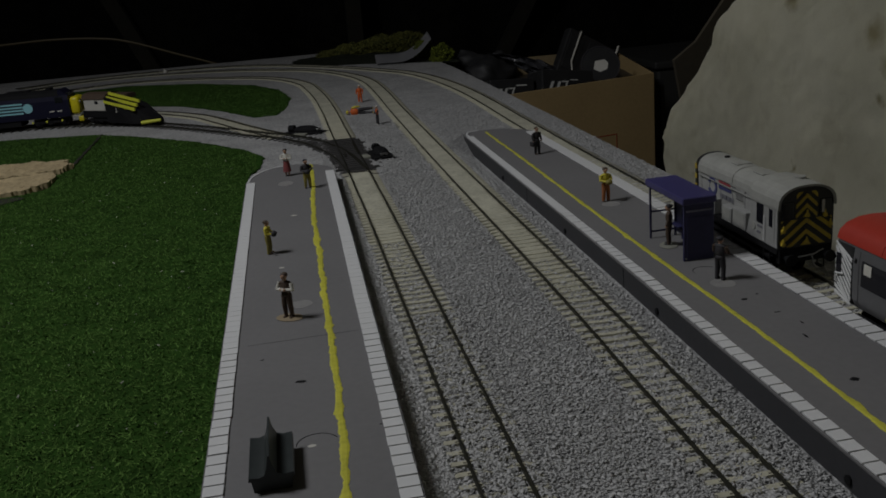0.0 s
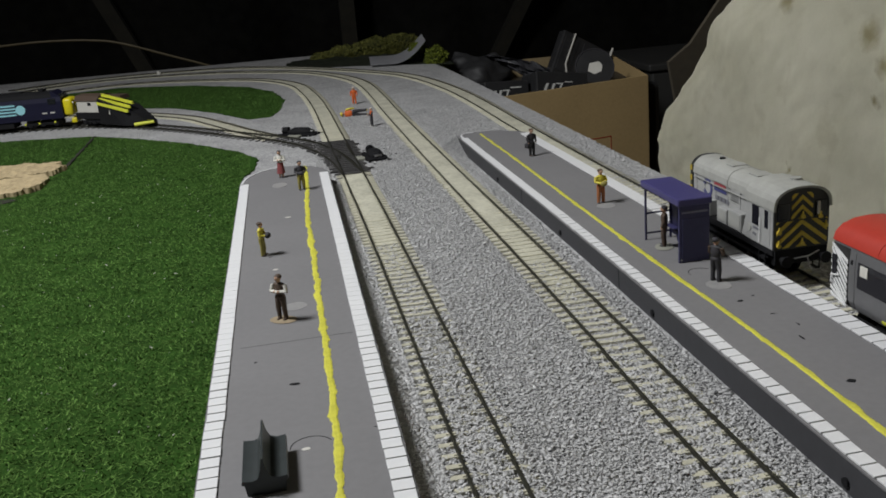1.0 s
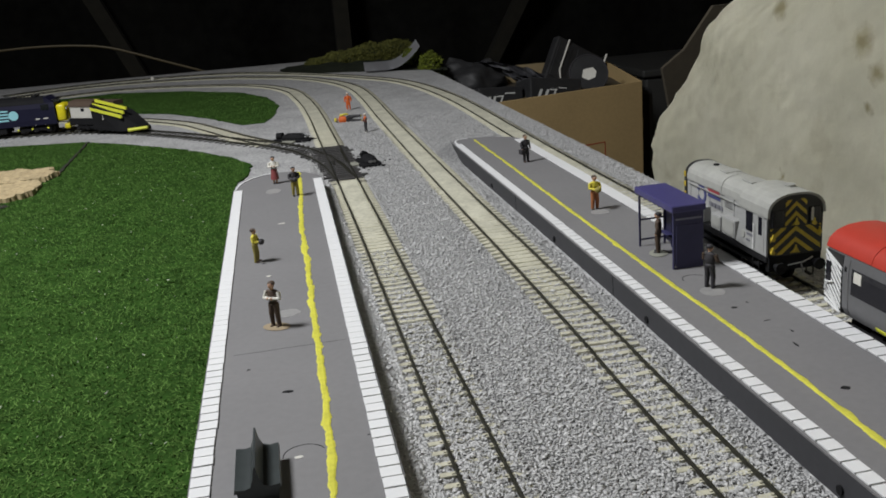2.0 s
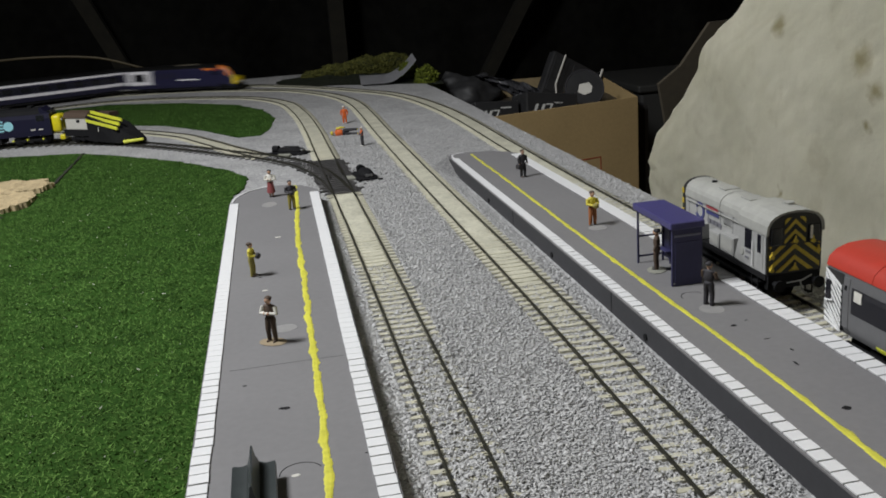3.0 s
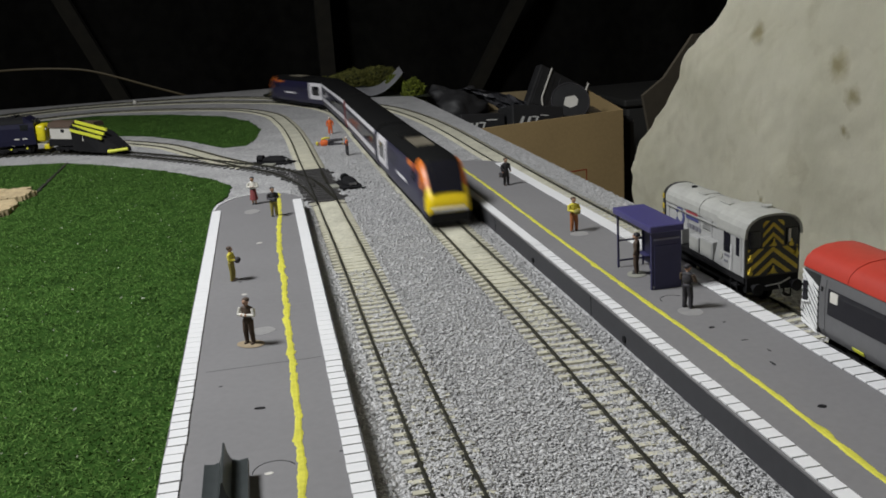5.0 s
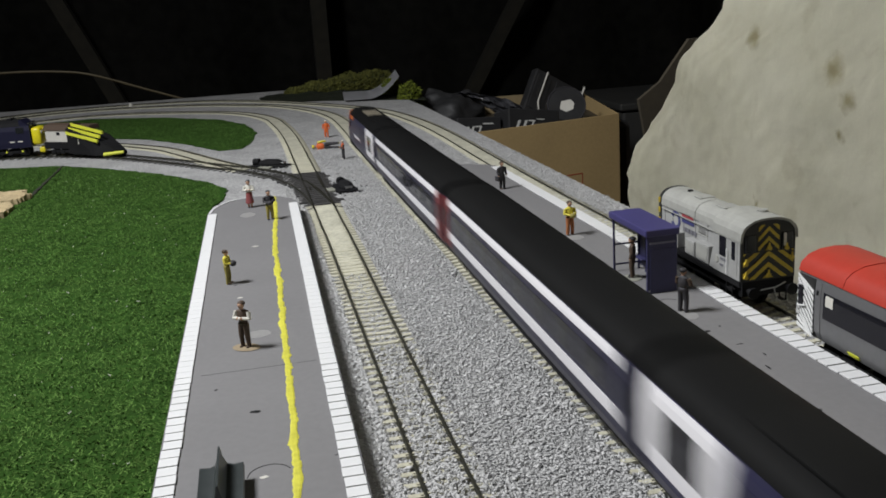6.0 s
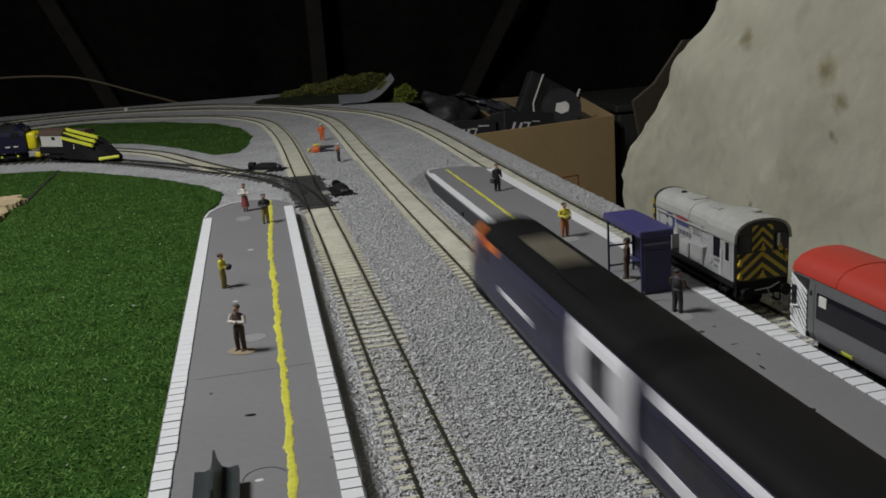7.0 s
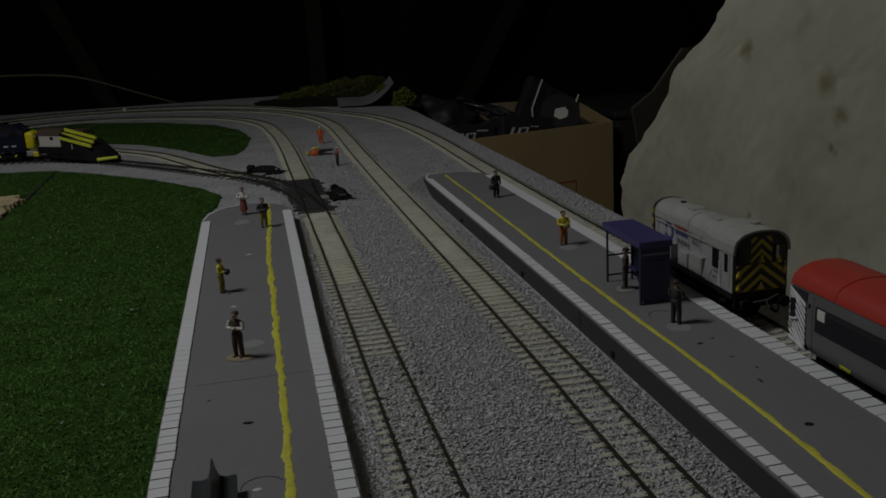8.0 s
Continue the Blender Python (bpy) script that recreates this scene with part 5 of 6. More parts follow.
def build_shunter():
    s = empty("shunter", pose(0.1892, 0.569, -0.0016), "light grey diesel shunter with black and yellow striped cab end", "locomotive")
    W = 0.0150
    bm = bmesh.new()
    box(bm, -W, W, 0.0005, 0.104, 0.0165, 0.0200, 0.0004)
    part("footplate", bm, MATT_BLACK, s)
    # cab
    bm = bmesh.new()
    prism(bm, arch(W, 0.0200, 0.0405, 0.0505), 0.0006, 0.0270)
    smooth(part("cab", bm, LOCO_GREY, s, "light grey cab"), 30)
    bm = bmesh.new()
    out = arch(W + 0.0006, 0.0398, 0.0410, 0.0514)
    inn = arch(W - 0.0006, 0.0398, 0.0404, 0.0504)
    prism(bm, out + inn[::-1], -0.0010, 0.0275)
    part("cab_roof", bm, LOCO_ROOF, s)
    bm = bmesh.new()
    disc(bm, 0.004, 0.0130, 0.0518, 0.0028, 0.0010, 14)
    part("roof_vent", bm, LOCO_ROOF, s)
    bm = bmesh.new()
    prism(bm, arch(W - 0.0004, 0.0195, 0.0404, 0.0500), -0.0002, 0.0004)
    end = part("cab_end", bm, WARN_BLACK, s, "black cab end with yellow chevrons")
    chevrons(end, -0.0003, 0.0205, 0.0340, 0.0135, 0.0058, 0.80)
    chevrons(end, -0.0003, 0.0348, 0.0478, 0.0056, 0.0050, 0.95)
    for x in (-0.0100, 0.0100):
        bm = bmesh.new()
        box(bm, x - 0.0032, x + 0.0032, -0.0008, 0.0, 0.0345, 0.0432, 0.0005)
        part("end_window", bm, GLASS, end)
    bm = bmesh.new()
    box(bm, 0.0078, 0.0092, -0.0012, -0.0009, 0.0362, 0.0428, 0.0002)
    part("window_blind", bm, STONE_WHITE, end)
    for x, z in ((-0.0125, 0.0290), (-0.0125, 0.0222), (0.0, 0.0222), (0.0, 0.0360), (0.0125, 0.0300), (0.0095, 0.0350)):
        bm = bmesh.new()
        disc(bm, x, -0.0012, z, 0.0011, 0.0012, 10, 0, "y")
        limb(bm, (x, -0.0012, z), (x, -0.0012, z + 0.0026), 0.0006, 0.0004)
        part("lamp_iron", bm, WARN_YELLOW, end)
    for sx in (-1, 1):
        for y0, y1, z0, z1 in ((0.0045, 0.0085, 0.0295, 0.0392), (0.0140, 0.0208, 0.0290, 0.0392)):
            bm = bmesh.new()
            box(bm, *sorted((sx * (W - 0.0004), sx * (W + 0.0003))), y0, y1, z0, z1, 0.0003)
            part("cab_window", bm, GLASS, s)
        bm = bmesh.new()
        box(bm, *sorted((sx * W, sx * (W + 0.00025))), 0.0030, 0.0105, 0.0212, 0.0402, 0.0001)
        door = part("cab_door", bm, LOCO_GREY, s)
        bm = bmesh.new()
        limb(bm, (sx * (W + 0.0010), 0.0118, 0.0215), (sx * (W + 0.0010), 0.0118, 0.0345), 0.0003, 0.0003)
        part("handrail", bm, WHITE_PAINT, door)
    # bonnet
    B = 0.0103
    bm = bmesh.new()
    prism(bm, arch(B, 0.0205, 0.0400, 0.0484), 0.0275, 0.1000)
    smooth(part("bonnet", bm, LOCO_GREY, s, "light grey bonnet"), 30)
    bm = bmesh.new()
    out, inn = arch(B + 0.0004, 0.0392, 0.0404, 0.0489), arch(B - 0.0004, 0.0392, 0.0398, 0.0480)
    prism(bm, out + inn[::-1], 0.0275, 0.0560)
    prism(bm, out + inn[::-1], 0.0566, 0.0985)
    part("bonnet_cover", bm, LOCO_ROOF, s)
    bm = bmesh.new()
    out, inn = arch(B + 0.0008, 0.0205, 0.0402, 0.0490), arch(B - 0.0010, 0.0205, 0.0395, 0.0472)
    prism(bm, out + inn[::-1], 0.0985, 0.1012)
    part("radiator_surround", bm, WARN_BLACK, s, "black radiator surround")
    for k in range(4):
        for sx in (-1, 1):
            bm = bmesh.new()
            box(bm, *sorted((sx * (B + 0.0008), sx * (B + 0.0012))), 0.0988, 0.1010, 0.0225 + 0.006 * k, 0.0255 + 0.006 * k)
            part("warning_patch", bm, WARN_YELLOW, s)
    bm = bmesh.new()
    disc(bm, 0.0, 0.083, 0.0486, 0.0016, 0.0020, 12)
    part("exhaust", bm, MATT_BLACK, s)
    bm = bmesh.new()
    for k in range(2):
        box(bm, -B - 0.0003, -B, 0.030 + k * 0.012, 0.040 + k * 0.012, 0.0330, 0.0395)
    part("bonnet_door", bm, LOCO_GREY, s)
    # seams, louvres and handrail along the bonnet side
    for sx in (-1, 1):
        for y in (0.0420, 0.0560, 0.0700, 0.0840, 0.0940):
            bm = bmesh.new()
            box(bm, *sorted((sx * B, sx * (B + 0.00012))), y - 0.00018, y + 0.00018, 0.0215, 0.0390)
            part("door_seam", bm, SEAM, s)
        bm = bmesh.new()
        box(bm, *sorted((sx * B, sx * (B + 0.00012))), 0.0290, 0.0980, 0.0386, 0.0390)
        part("door_seam", bm, SEAM, s)
        for k in range(5):
            bm = bmesh.new()
            box(bm, *sorted((sx * B, sx * (B + 0.0003))), 0.0435, 0.0545, 0.0318 + k * 0.0012, 0.0323 + k * 0.0012)
            part("louvre", bm, LOCO_ROOF, s)
        bm = bmesh.new()
        tube(bm, [(sx * (B + 0.0012), y, 0.0378) for y in (0.030, 0.050, 0.070, 0.096)], 0.00028, 6)
        for y in (0.032, 0.054, 0.075, 0.095):
            limb(bm, (sx * B, y, 0.0378), (sx * (B + 0.0012), y, 0.0378), 0.0002, 0.0002, 0, 5)
        part("bonnet_handrail", bm, LOCO_ROOF, s)
        bm = bmesh.new()
        disc(bm, sx * (W + 0.0002), 0.0235, 0.0262, 0.0020, 0.0005, 16, 0, "x")
        part("filler_cap", bm, LOCO_ROOF, s)
        for y0, y1, z in ((0.0140, 0.0195, 0.0268), (0.0165, 0.0200, 0.0235)):
            bm = bmesh.new()
            box(bm, *sorted((sx * W, sx * (W + 0.0003))), y0, y1, z, z + 0.0011)
            part("lettering_bar", bm, SILVER_GREY, s)
    for y, w in ((0.040, 0.005), (0.066, 0.004)):
        bm = bmesh.new()
        box(bm, -0.0045, 0.0045, y - w, y + w, 0.0484, 0.0493, 0.0003)
        part("roof_hatch", bm, LOCO_ROOF, s)
    # boxes along the footplate
    for sx in (-1, 1):
        for y0, y1, z1 in ((0.0330, 0.0475, 0.0300), (0.0490, 0.0600, 0.0285), (0.0690, 0.0800, 0.0290)):
            bm = bmesh.new()
            box(bm, *sorted((sx * (B + 0.0001), sx * (W - 0.0002))), y0, y1, 0.0201, z1, 0.0004)
            b = part("battery_box", bm, LOCO_GREY, s)
            bm = bmesh.new()
            box(bm, *sorted((sx * (W - 0.0002), sx * W)), y0 + 0.001, y1 - 0.001, 0.0212, z1 - 0.0010)
            part("lid", bm, LOCO_ROOF, b)
        bm = bmesh.new()
        prism(bm, [(0.0275, 0.0201), (0.0320, 0.0201), (0.0275, 0.0330)], *sorted((sx * (B + 0.0001), sx * (W - 0.0003))), axis="x")
        part("sand_box", bm, LOCO_GREY, s)
    # emblem: a broken ring, two bars and an unreadable line
    bm = bmesh.new()
    cy, cz, n = 0.0800, 0.0338, 22
    ring = [(cy + 0.0058 * math.cos(radians(a)), cz + 0.0052 * math.sin(radians(a))) for a in np.linspace(25, 335, n)]
    core = [(cy + 0.0036 * math.cos(radians(a)), cz + 0.0032 * math.sin(radians(a))) for a in np.linspace(335, 25, n)]
    prism(bm, ring + core, -B - 0.0004, -B + 0.0002, axis="x")
    part("emblem", bm, LOGO_BLUE, s, "navy broken-ring emblem")
    for z, m, y0, y1 in ((0.0378, LOGO_RED, 0.0585, 0.0720), (0.0345, LOGO_BLUE, 0.0575, 0.0720)):
        bm = bmesh.new()
        box(bm, -B - 0.0004, -B + 0.0001, y0, y1, z, z + 0.0018)
        part("emblem_bar", bm, m, s)
    for k in range(4):
        bm = bmesh.new()
        box(bm, -B - 0.0004, -B + 0.0001, 0.0545 + k * 0.0042, 0.0579 + k * 0.0042, 0.0296, 0.0320)
        part("lettering_bar", bm, SILVER_GREY, s)
    # running gear
    for y in (0.022, 0.050, 0.076):
        bm = bmesh.new()
        for sx in (-1, 1):
            disc(bm, sx * 0.0078, y, 0.0088, 0.0088, 0.0022, 24, 0, "x")
            disc(bm, sx * 0.0069, y, 0.0088, 0.0093, 0.0006, 24, 0, "x")
        disc(bm, 0, y, 0.0088, 0.0014, 0.016, 8, 0, "x")
        part("wheelset", bm, MATT_BLACK, s)
    for sx in (-1, 1):
        bm = bmesh.new()
        box(bm, *sorted((sx * 0.0105, sx * 0.0118)), 0.004, 0.100, 0.0105, 0.0166)
        part("outside_frame", bm, MATT_BLACK, s)
        bm = bmesh.new()
        box(bm, *sorted((sx * 0.0124, sx * 0.0132)), 0.020, 0.078, 0.0075, 0.0092)
        part("coupling_rod", bm, STEEL, s)
        for y in (0.010, 0.092):
            bm = bmesh.new()
            for z in (0.0045, 0.0090, 0.0135):
                box(bm, *sorted((sx * 0.0128, sx * 0.0152)), y - 0.0030, y + 0.0030, z, z + 0.0005)
            for d in (-0.003, 0.003):
                box(bm, *sorted((sx * 0.0147, sx * 0.0152)), y + d - 0.0003, y + d + 0.0003, 0.0045, 0.0165)
            part("step", bm, MATT_BLACK, s)
    for y, d in ((0.0, -1), (0.1045, 1)):
        bm = bmesh.new()
        box(bm, -W + 0.001, W - 0.001, y - 0.0006, y + 0.0006, 0.0120, 0.0195)
        beam = part("buffer_beam", bm, MATT_BLACK, s)
        for x in (-0.0105, 0.0105):
            bm = bmesh.new()
            disc(bm, x, y + d * 0.0025, 0.0148, 0.0014, 0.0050, 14, 0, "y")
            disc(bm, x, y + d * 0.0054, 0.0148, 0.0030, 0.0010, 16, 0, "y")
            part("buffer", bm, MATT_BLACK, beam)
        bm = bmesh.new()
        tube(bm, [(-0.0045, y + d * 0.002, 0.0150), (-0.0035, y + d * 0.004, 0.0160), (0.002, y + d * 0.0045, 0.0165), (0.0075, y + d * 0.004, 0.0185)], 0.00035, 6)
        tube(bm, [(0.001, y + d * 0.0045, 0.0163), (0.0015, y + d * 0.0055, 0.0125), (0.003, y + d * 0.0055, 0.0100)], 0.00035, 6)
        part("coupling_hook", bm, STEEL, beam, "bright wire coupling")
    return s


SEAM = material("panel_seam", (0.10, 0.10, 0.10), 0.8, vary=0.2)
SILVER_GREY = material("faint_grey_lettering", (0.15, 0.15, 0.17), 0.6, vary=0.15)
build_shunter()


# ---- grey coach with red roof ----
def build_grey_coach():
    c = empty("grey_coach", pose(0.1900, 0.5175, -0.0012), "grey coach with bright red roof and zebra-striped end", "train coach")
    H, L = 0.0170, 0.262
    prof = [(0.0150, 0.0125), (0.0168, 0.0165), (0.0170, 0.0220), (0.0170, 0.0330), (0.0162, 0.0405)]
    outline = prof + [(-x, z) for x, z in prof[::-1]]
    bm = bmesh.new()
    prism(bm, outline, -L, -0.0002)
    smooth(part("body", bm, COACH_GREY, c), 30)
    top = [(0.0167, 0.0403), (0.0155, 0.0440), (0.0122, 0.0468), (0.0068, 0.0486), (0.0, 0.0491)]
    bm = bmesh.new()
    prism(bm, top + [(-x, z) for x, z in top[-2::-1]], -L, 0.0006)
    for y in (-0.030, -0.075, -0.12, -0.165, -0.21):
        prism(bm, [(x * 1.008, z + 0.0003) for x, z in top] + [(-x * 1.008, z + 0.0003) for x, z in top[-2::-1]], y - 0.0004, y + 0.0004)
    smooth(part("roof", bm, COACH_RED, c, "bright red roof"), 35)
    def panel(name, z0, z1, y0, y1, m, out=0.0003, parent=None, label="", left=True):
        bm = bmesh.new()
        x = lambda z: float(np.interp(z, [q[1] for q in prof], [q[0] for q in prof]))
        zs = sorted({z0, z1, *[q[1] for q in prof if z0 < q[1] < z1]})
        s = -1 if left else 1
        rows = [[bm.verts.new((s * (x(z) + o), y, z)) for o, y in ((-0.0004, y0), (out, y0), (out, y1), (-0.0004, y1))] for z in zs]
        for a, b in zip(rows, rows[1:]):
            for k in range(4):
                bm.faces.new((a[k], a[(k + 1) % 4], b[(k + 1) % 4], b[k]))
        bm.faces.new(rows[0])
        bm.faces.new(rows[-1])
        return part(name, bm, m, parent or c, label)
    for left in (True, False):
        panel("window_band", 0.0240, 0.0352, -0.100, -0.0185, GLASS, left=left)
        panel("window_band", 0.0240, 0.0352, -0.200, -0.1050, GLASS, left=left)
        panel("door", 0.0140, 0.0385, -0.0165, -0.0128, COACH_GREY, 0.0002, left=left)
    panel("window_notice", 0.0300, 0.0345, -0.0255, -0.0205, P_WHITE, 0.0006, label="white notice in the window")
    panel("sole_label", 0.0135, 0.0150, -0.0420, -0.0350, ACID_YELLOW, 0.0005)
    panel("grab_recess", 0.0330, 0.0350, -0.0150, -0.0136, MATT_BLACK, 0.0004)
    z = panel("zebra_panel", 0.0130, 0.0392, -0.0120, -0.0003, WARN_BLACK, 0.0003, label="zebra-striped end panel")
    for k in range(11):
        z0 = 0.0065 + k * 0.0029
        bm = bmesh.new()
        q = [(-0.0120, z0 - 0.003), (-0.0004, z0 + 0.0090), (-0.0004, z0 + 0.0105), (-0.0120, z0 - 0.0015)]
        q = [(a, min(max(b, 0.0132), 0.0392)) for a, b in q]
        if max(b for _, b in q) - min(b for _, b in q) < 0.002:
            continue
        x = H + 0.0003
        prism(bm, q, -x - 0.0003, -x + 0.0002, axis="x")
        part("zebra_stripe", bm, WHITE_PAINT, z)
    bm = bmesh.new()
    box(bm, -H - 0.0010, -H - 0.0002, -0.0048, -0.0012, 0.0255, 0.0345, 0.0003)
    part("end_window", bm, GLASS, c)
    bm = bmesh.new()
    tube(bm, [(-H - 0.0012, -0.0070, 0.0262), (-H - 0.0014, -0.0020, 0.0252), (-H - 0.0014, -0.0018, 0.0215)], 0.0004, 6)
    part("handrail", bm, WHITE_PAINT, c)
    bogie(c, -0.030)
    bogie(c, -0.220)
    bm = bmesh.new()
    box(bm, -0.0140, 0.0140, -0.19, -0.060, 0.0060, 0.0124, 0.0006)
    part("underframe", bm, MATT_BLACK, c)
    for x in (-0.0105, 0.0105):
        bm = bmesh.new()
        disc(bm, x, 0.0030, 0.0148, 0.0013, 0.0060, 12, 0, "y")
        disc(bm, x, 0.0062, 0.0148, 0.0028, 0.0010, 14, 0, "y")
        part("buffer", bm, MATT_BLACK, c)


build_grey_coach()


# ---- diesel and plough on the branch ----
def on_line(line, s, u):
    return np.array([np.interp(u, s, line[:, 0]), np.interp(u, s, line[:, 1])])


def stand(line, s, x_mid, half):
    """A pose on the branch, front towards the turnout, centred where the line has x_mid."""
    u = float(np.interp(-x_mid, -line[:, 0], s))
    a, b = on_line(line, s, u - half), on_line(line, s, min(u + half, s[-1]))
    m, d = (a + b) / 2, a - b
    return pose(m[0], m[1], 0, 0, 0, math.degrees(math.atan2(d[1], d[0])) - 90)


def build_diesel():
    c = empty("diesel_locomotive", pose(-0.3365, 1.466, 0.0, 0, 0, -100), "dark navy diesel locomotive with a yellow end and pale compass mark", "locomotive")
    c.matrix_basis = stand(line_d, s_d, -0.436, 0.05)
    L = 0.115
    prof = [(0.0165, 0.0120), (0.0172, 0.0180), (0.0172, 0.0340), (0.0160, 0.0400)]
    bm = bmesh.new()
    prism(bm, prof + [(-x, z) for x, z in prof[::-1]], -L, L - 0.014)
    part("body", bm, DRS_NAVY, c)
    top = [(0.0163, 0.0398), (0.0140, 0.0440), (0.0085, 0.0470), (0.0, 0.0480)]
    bm = bmesh.new()
    prism(bm, top + [(-x, z) for x, z in top[-2::-1]], -L, L - 0.024)
    box(bm, -0.006, 0.006, 0.02, 0.05, 0.0468, 0.0492, 0.0005)
    box(bm, -0.008, 0.008, 0.072, 0.078, 0.0460, 0.0500, 0.0005)
    smooth(part("roof", bm, MATT_BLACK, c), 30)
    bm = bmesh.new()
    prism(bm, [(L - 0.014, 0.012), (L - 0.0145, 0.040), (L - 0.024, 0.0475), (L - 0.026, 0.0475), (L - 0.026, 0.012)], -0.0160, 0.0160, axis="x")
    part("cab_front", bm, DRS_NAVY, c)
    bm = bmesh.new()
    box(bm, -0.0145, 0.0145, L - 0.0140, L - 0.0015, 0.0140, 0.0365, 0.0035)
    nose = smooth(part("nose", bm, DIESEL_YELLOW, c, "bright yellow nose end"), 50)
    bm = bmesh.new()
    box(bm, -0.0030, 0.0030, L - 0.0016, L - 0.0004, 0.0180, 0.0350, 0.0003)
    part("nose_door", bm, DIESEL_YELLOW, nose)
    for x in (-0.0098, 0.0098):
        bm = bmesh.new()
        disc(bm, x, L - 0.0012, 0.0300, 0.0018, 0.0012, 12, 0, "y")
        part("marker_light", bm, STONE_WHITE, nose)
    for x in (-0.0075, 0.0075):
        bm = bmesh.new()
        box(bm, x - 0.0058, x + 0.0058, L - 0.0170, L - 0.0135, 0.0385, 0.0435, 0.0005)
        part("windscreen", bm, GLASS, c)
    bm = bmesh.new()
    box(bm, -0.0140, 0.0140, L - 0.0060, L + 0.0010, 0.0040, 0.0105, 0.0012)
    part("buffer_beam", bm, DIESEL_YELLOW, c)
    for sx in (-1, 1):
        x = sx * 0.0174
        bm = bmesh.new()
        disc(bm, x, 0.048, 0.0270, 0.0062, 0.0006, 24, 0, "x")
        part("compass_mark", bm, CYAN, c, "pale cyan round mark")
        for k in range(4):
            bm = bmesh.new()
            box(bm, x - 0.0003, x + 0.0003, -0.03, 0.0418, 0.0205 + k * 0.0040, 0.0225 + k * 0.0040)
            part("pale_stripe", bm, CYAN, c)
        for y, w in ((0.078, 0.003), (0.088, 0.003)):
            bm = bmesh.new()
            box(bm, x - 0.0003, x + 0.0003, y - w, y + w, 0.0195, 0.0210)
            part("lettering_bar", bm, P_WHITE, c)
        bm = bmesh.new()
        box(bm, x - 0.0003, x + 0.0003, 0.084, 0.094, 0.0310, 0.0385, 0.0002)
        part("cab_window", bm, GLASS, c)
        for y in (0.050, 0.068, 0.088):
            bm = bmesh.new()
            disc(bm, sx * 0.0150, y, 0.0075, 0.0013, 0.0012, 10, 0, "x")
            part("axle_box", bm, ACID_YELLOW, c)
    bogie(c, 0.072, 0.0065)
    bogie(c, -0.07, 0.0065)
    bm = bmesh.new()
    box(bm, -0.0150, 0.0150, -0.035, 0.035, 0.0040, 0.0118, 0.0006)
    part("fuel_tank", bm, MATT_BLACK, c)


def build_plough():
    c = empty("snow_plough", Matrix(), "black snow plough with acid-yellow bars standing before the diesel", "snow plough")
    c.matrix_basis = stand(line_d, s_d, -0.262, 0.03)
    bm = bmesh.new()
    box(bm, -0.0150, 0.0150, -0.060, 0.012, 0.0095, 0.0180, 0.0005)
    part("frame", bm, MATT_BLACK, c)
    bm = bmesh.new()
    box(bm, -0.0145, 0.0145, -0.056, -0.018, 0.0181, 0.0330, 0.0008)
    cab = part("cabin", bm, STONE_WHITE, c, "off-white weathered cabin")
    bm = bmesh.new()
    prism(bm, [(0.0155, 0.0331), (0.0110, 0.0395), (0.0, 0.0412), (-0.0110, 0.0395), (-0.0155, 0.0331)], -0.059, -0.0165)
    prism(bm, [(0.0035, 0.0330), (0.0030, 0.0385), (-0.0120, 0.0385), (-0.0135, 0.0330)], -0.0163, 0.012)
    part("cabin_roof", bm, P_BROWN, cab, "dark brown roof")
    bm = bmesh.new()
    box(bm, 0.0144, 0.0148, -0.036, -0.030, 0.0270, 0.0310, 0.0003)
    part("window", bm, GLASS, cab)
    # wedge blade
    bm = bmesh.new()
    a = [(-0.0165, -0.016, 0.0360), (0.0165, -0.016, 0.0360), (0.0165, -0.016, 0.0040), (-0.0165, -0.016, 0.0040)]
    b = [(-0.0150, 0.026, 0.0240), (0.0150, 0.026, 0.0240), (0.0185, 0.030, 0.0020), (-0.0185, 0.030, 0.0020)]
    f = [(-0.0040, 0.062, 0.0060), (0.0040, 0.062, 0.0060), (0.0040, 0.062, 0.0015), (-0.0040, 0.062, 0.0015)]
    rows = [[bm.verts.new(v) for v in r] for r in (a, b, f)]
    for p, q in zip(rows, rows[1:]):
        for k in range(4):
            bm.faces.new((p[k], p[(k + 1) % 4], q[(k + 1) % 4], q[k]))
    bm.faces.new(rows[0])
    bm.faces.new(rows[-1][::-1])
    part("blade", bm, MATT_BLACK, c)
    for k in range(3):
        z = 0.0262 + k * 0.0046
        bm = bmesh.new()
        prism(bm, [(-0.0155, z + 0.0026), (0.036, z - 0.0076), (0.036, z - 0.0042), (-0.0155, z + 0.0060)], 0.0155 - k * 0.0050, 0.0180 - k * 0.0050, axis="x")
        part("yellow_bar", bm, ACID_YELLOW, c, "acid-yellow painted bar")
    bm = bmesh.new()
    limb(bm, (0.0155, 0.042, 0.0032), (0.0050, 0.0655, 0.0052), 0.0022, 0.0018, 0, 8)
    part("cutting_edge", bm, ACID_YELLOW, c, "acid-yellow blade edge")
    bm = bmesh.new()
    ball(bm, 0.0172, 0.004, 0.0175, 0.0012, 0.0012, 0.0012)
    limb(bm, (0.0172, 0.004, 0.0185), (0.0172, 0.004, 0.0225), 0.0005, 0.0004)
    part("side_lamp", bm, P_WHITE, c)
    bogie(c, -0.030)


build_diesel()
build_plough()


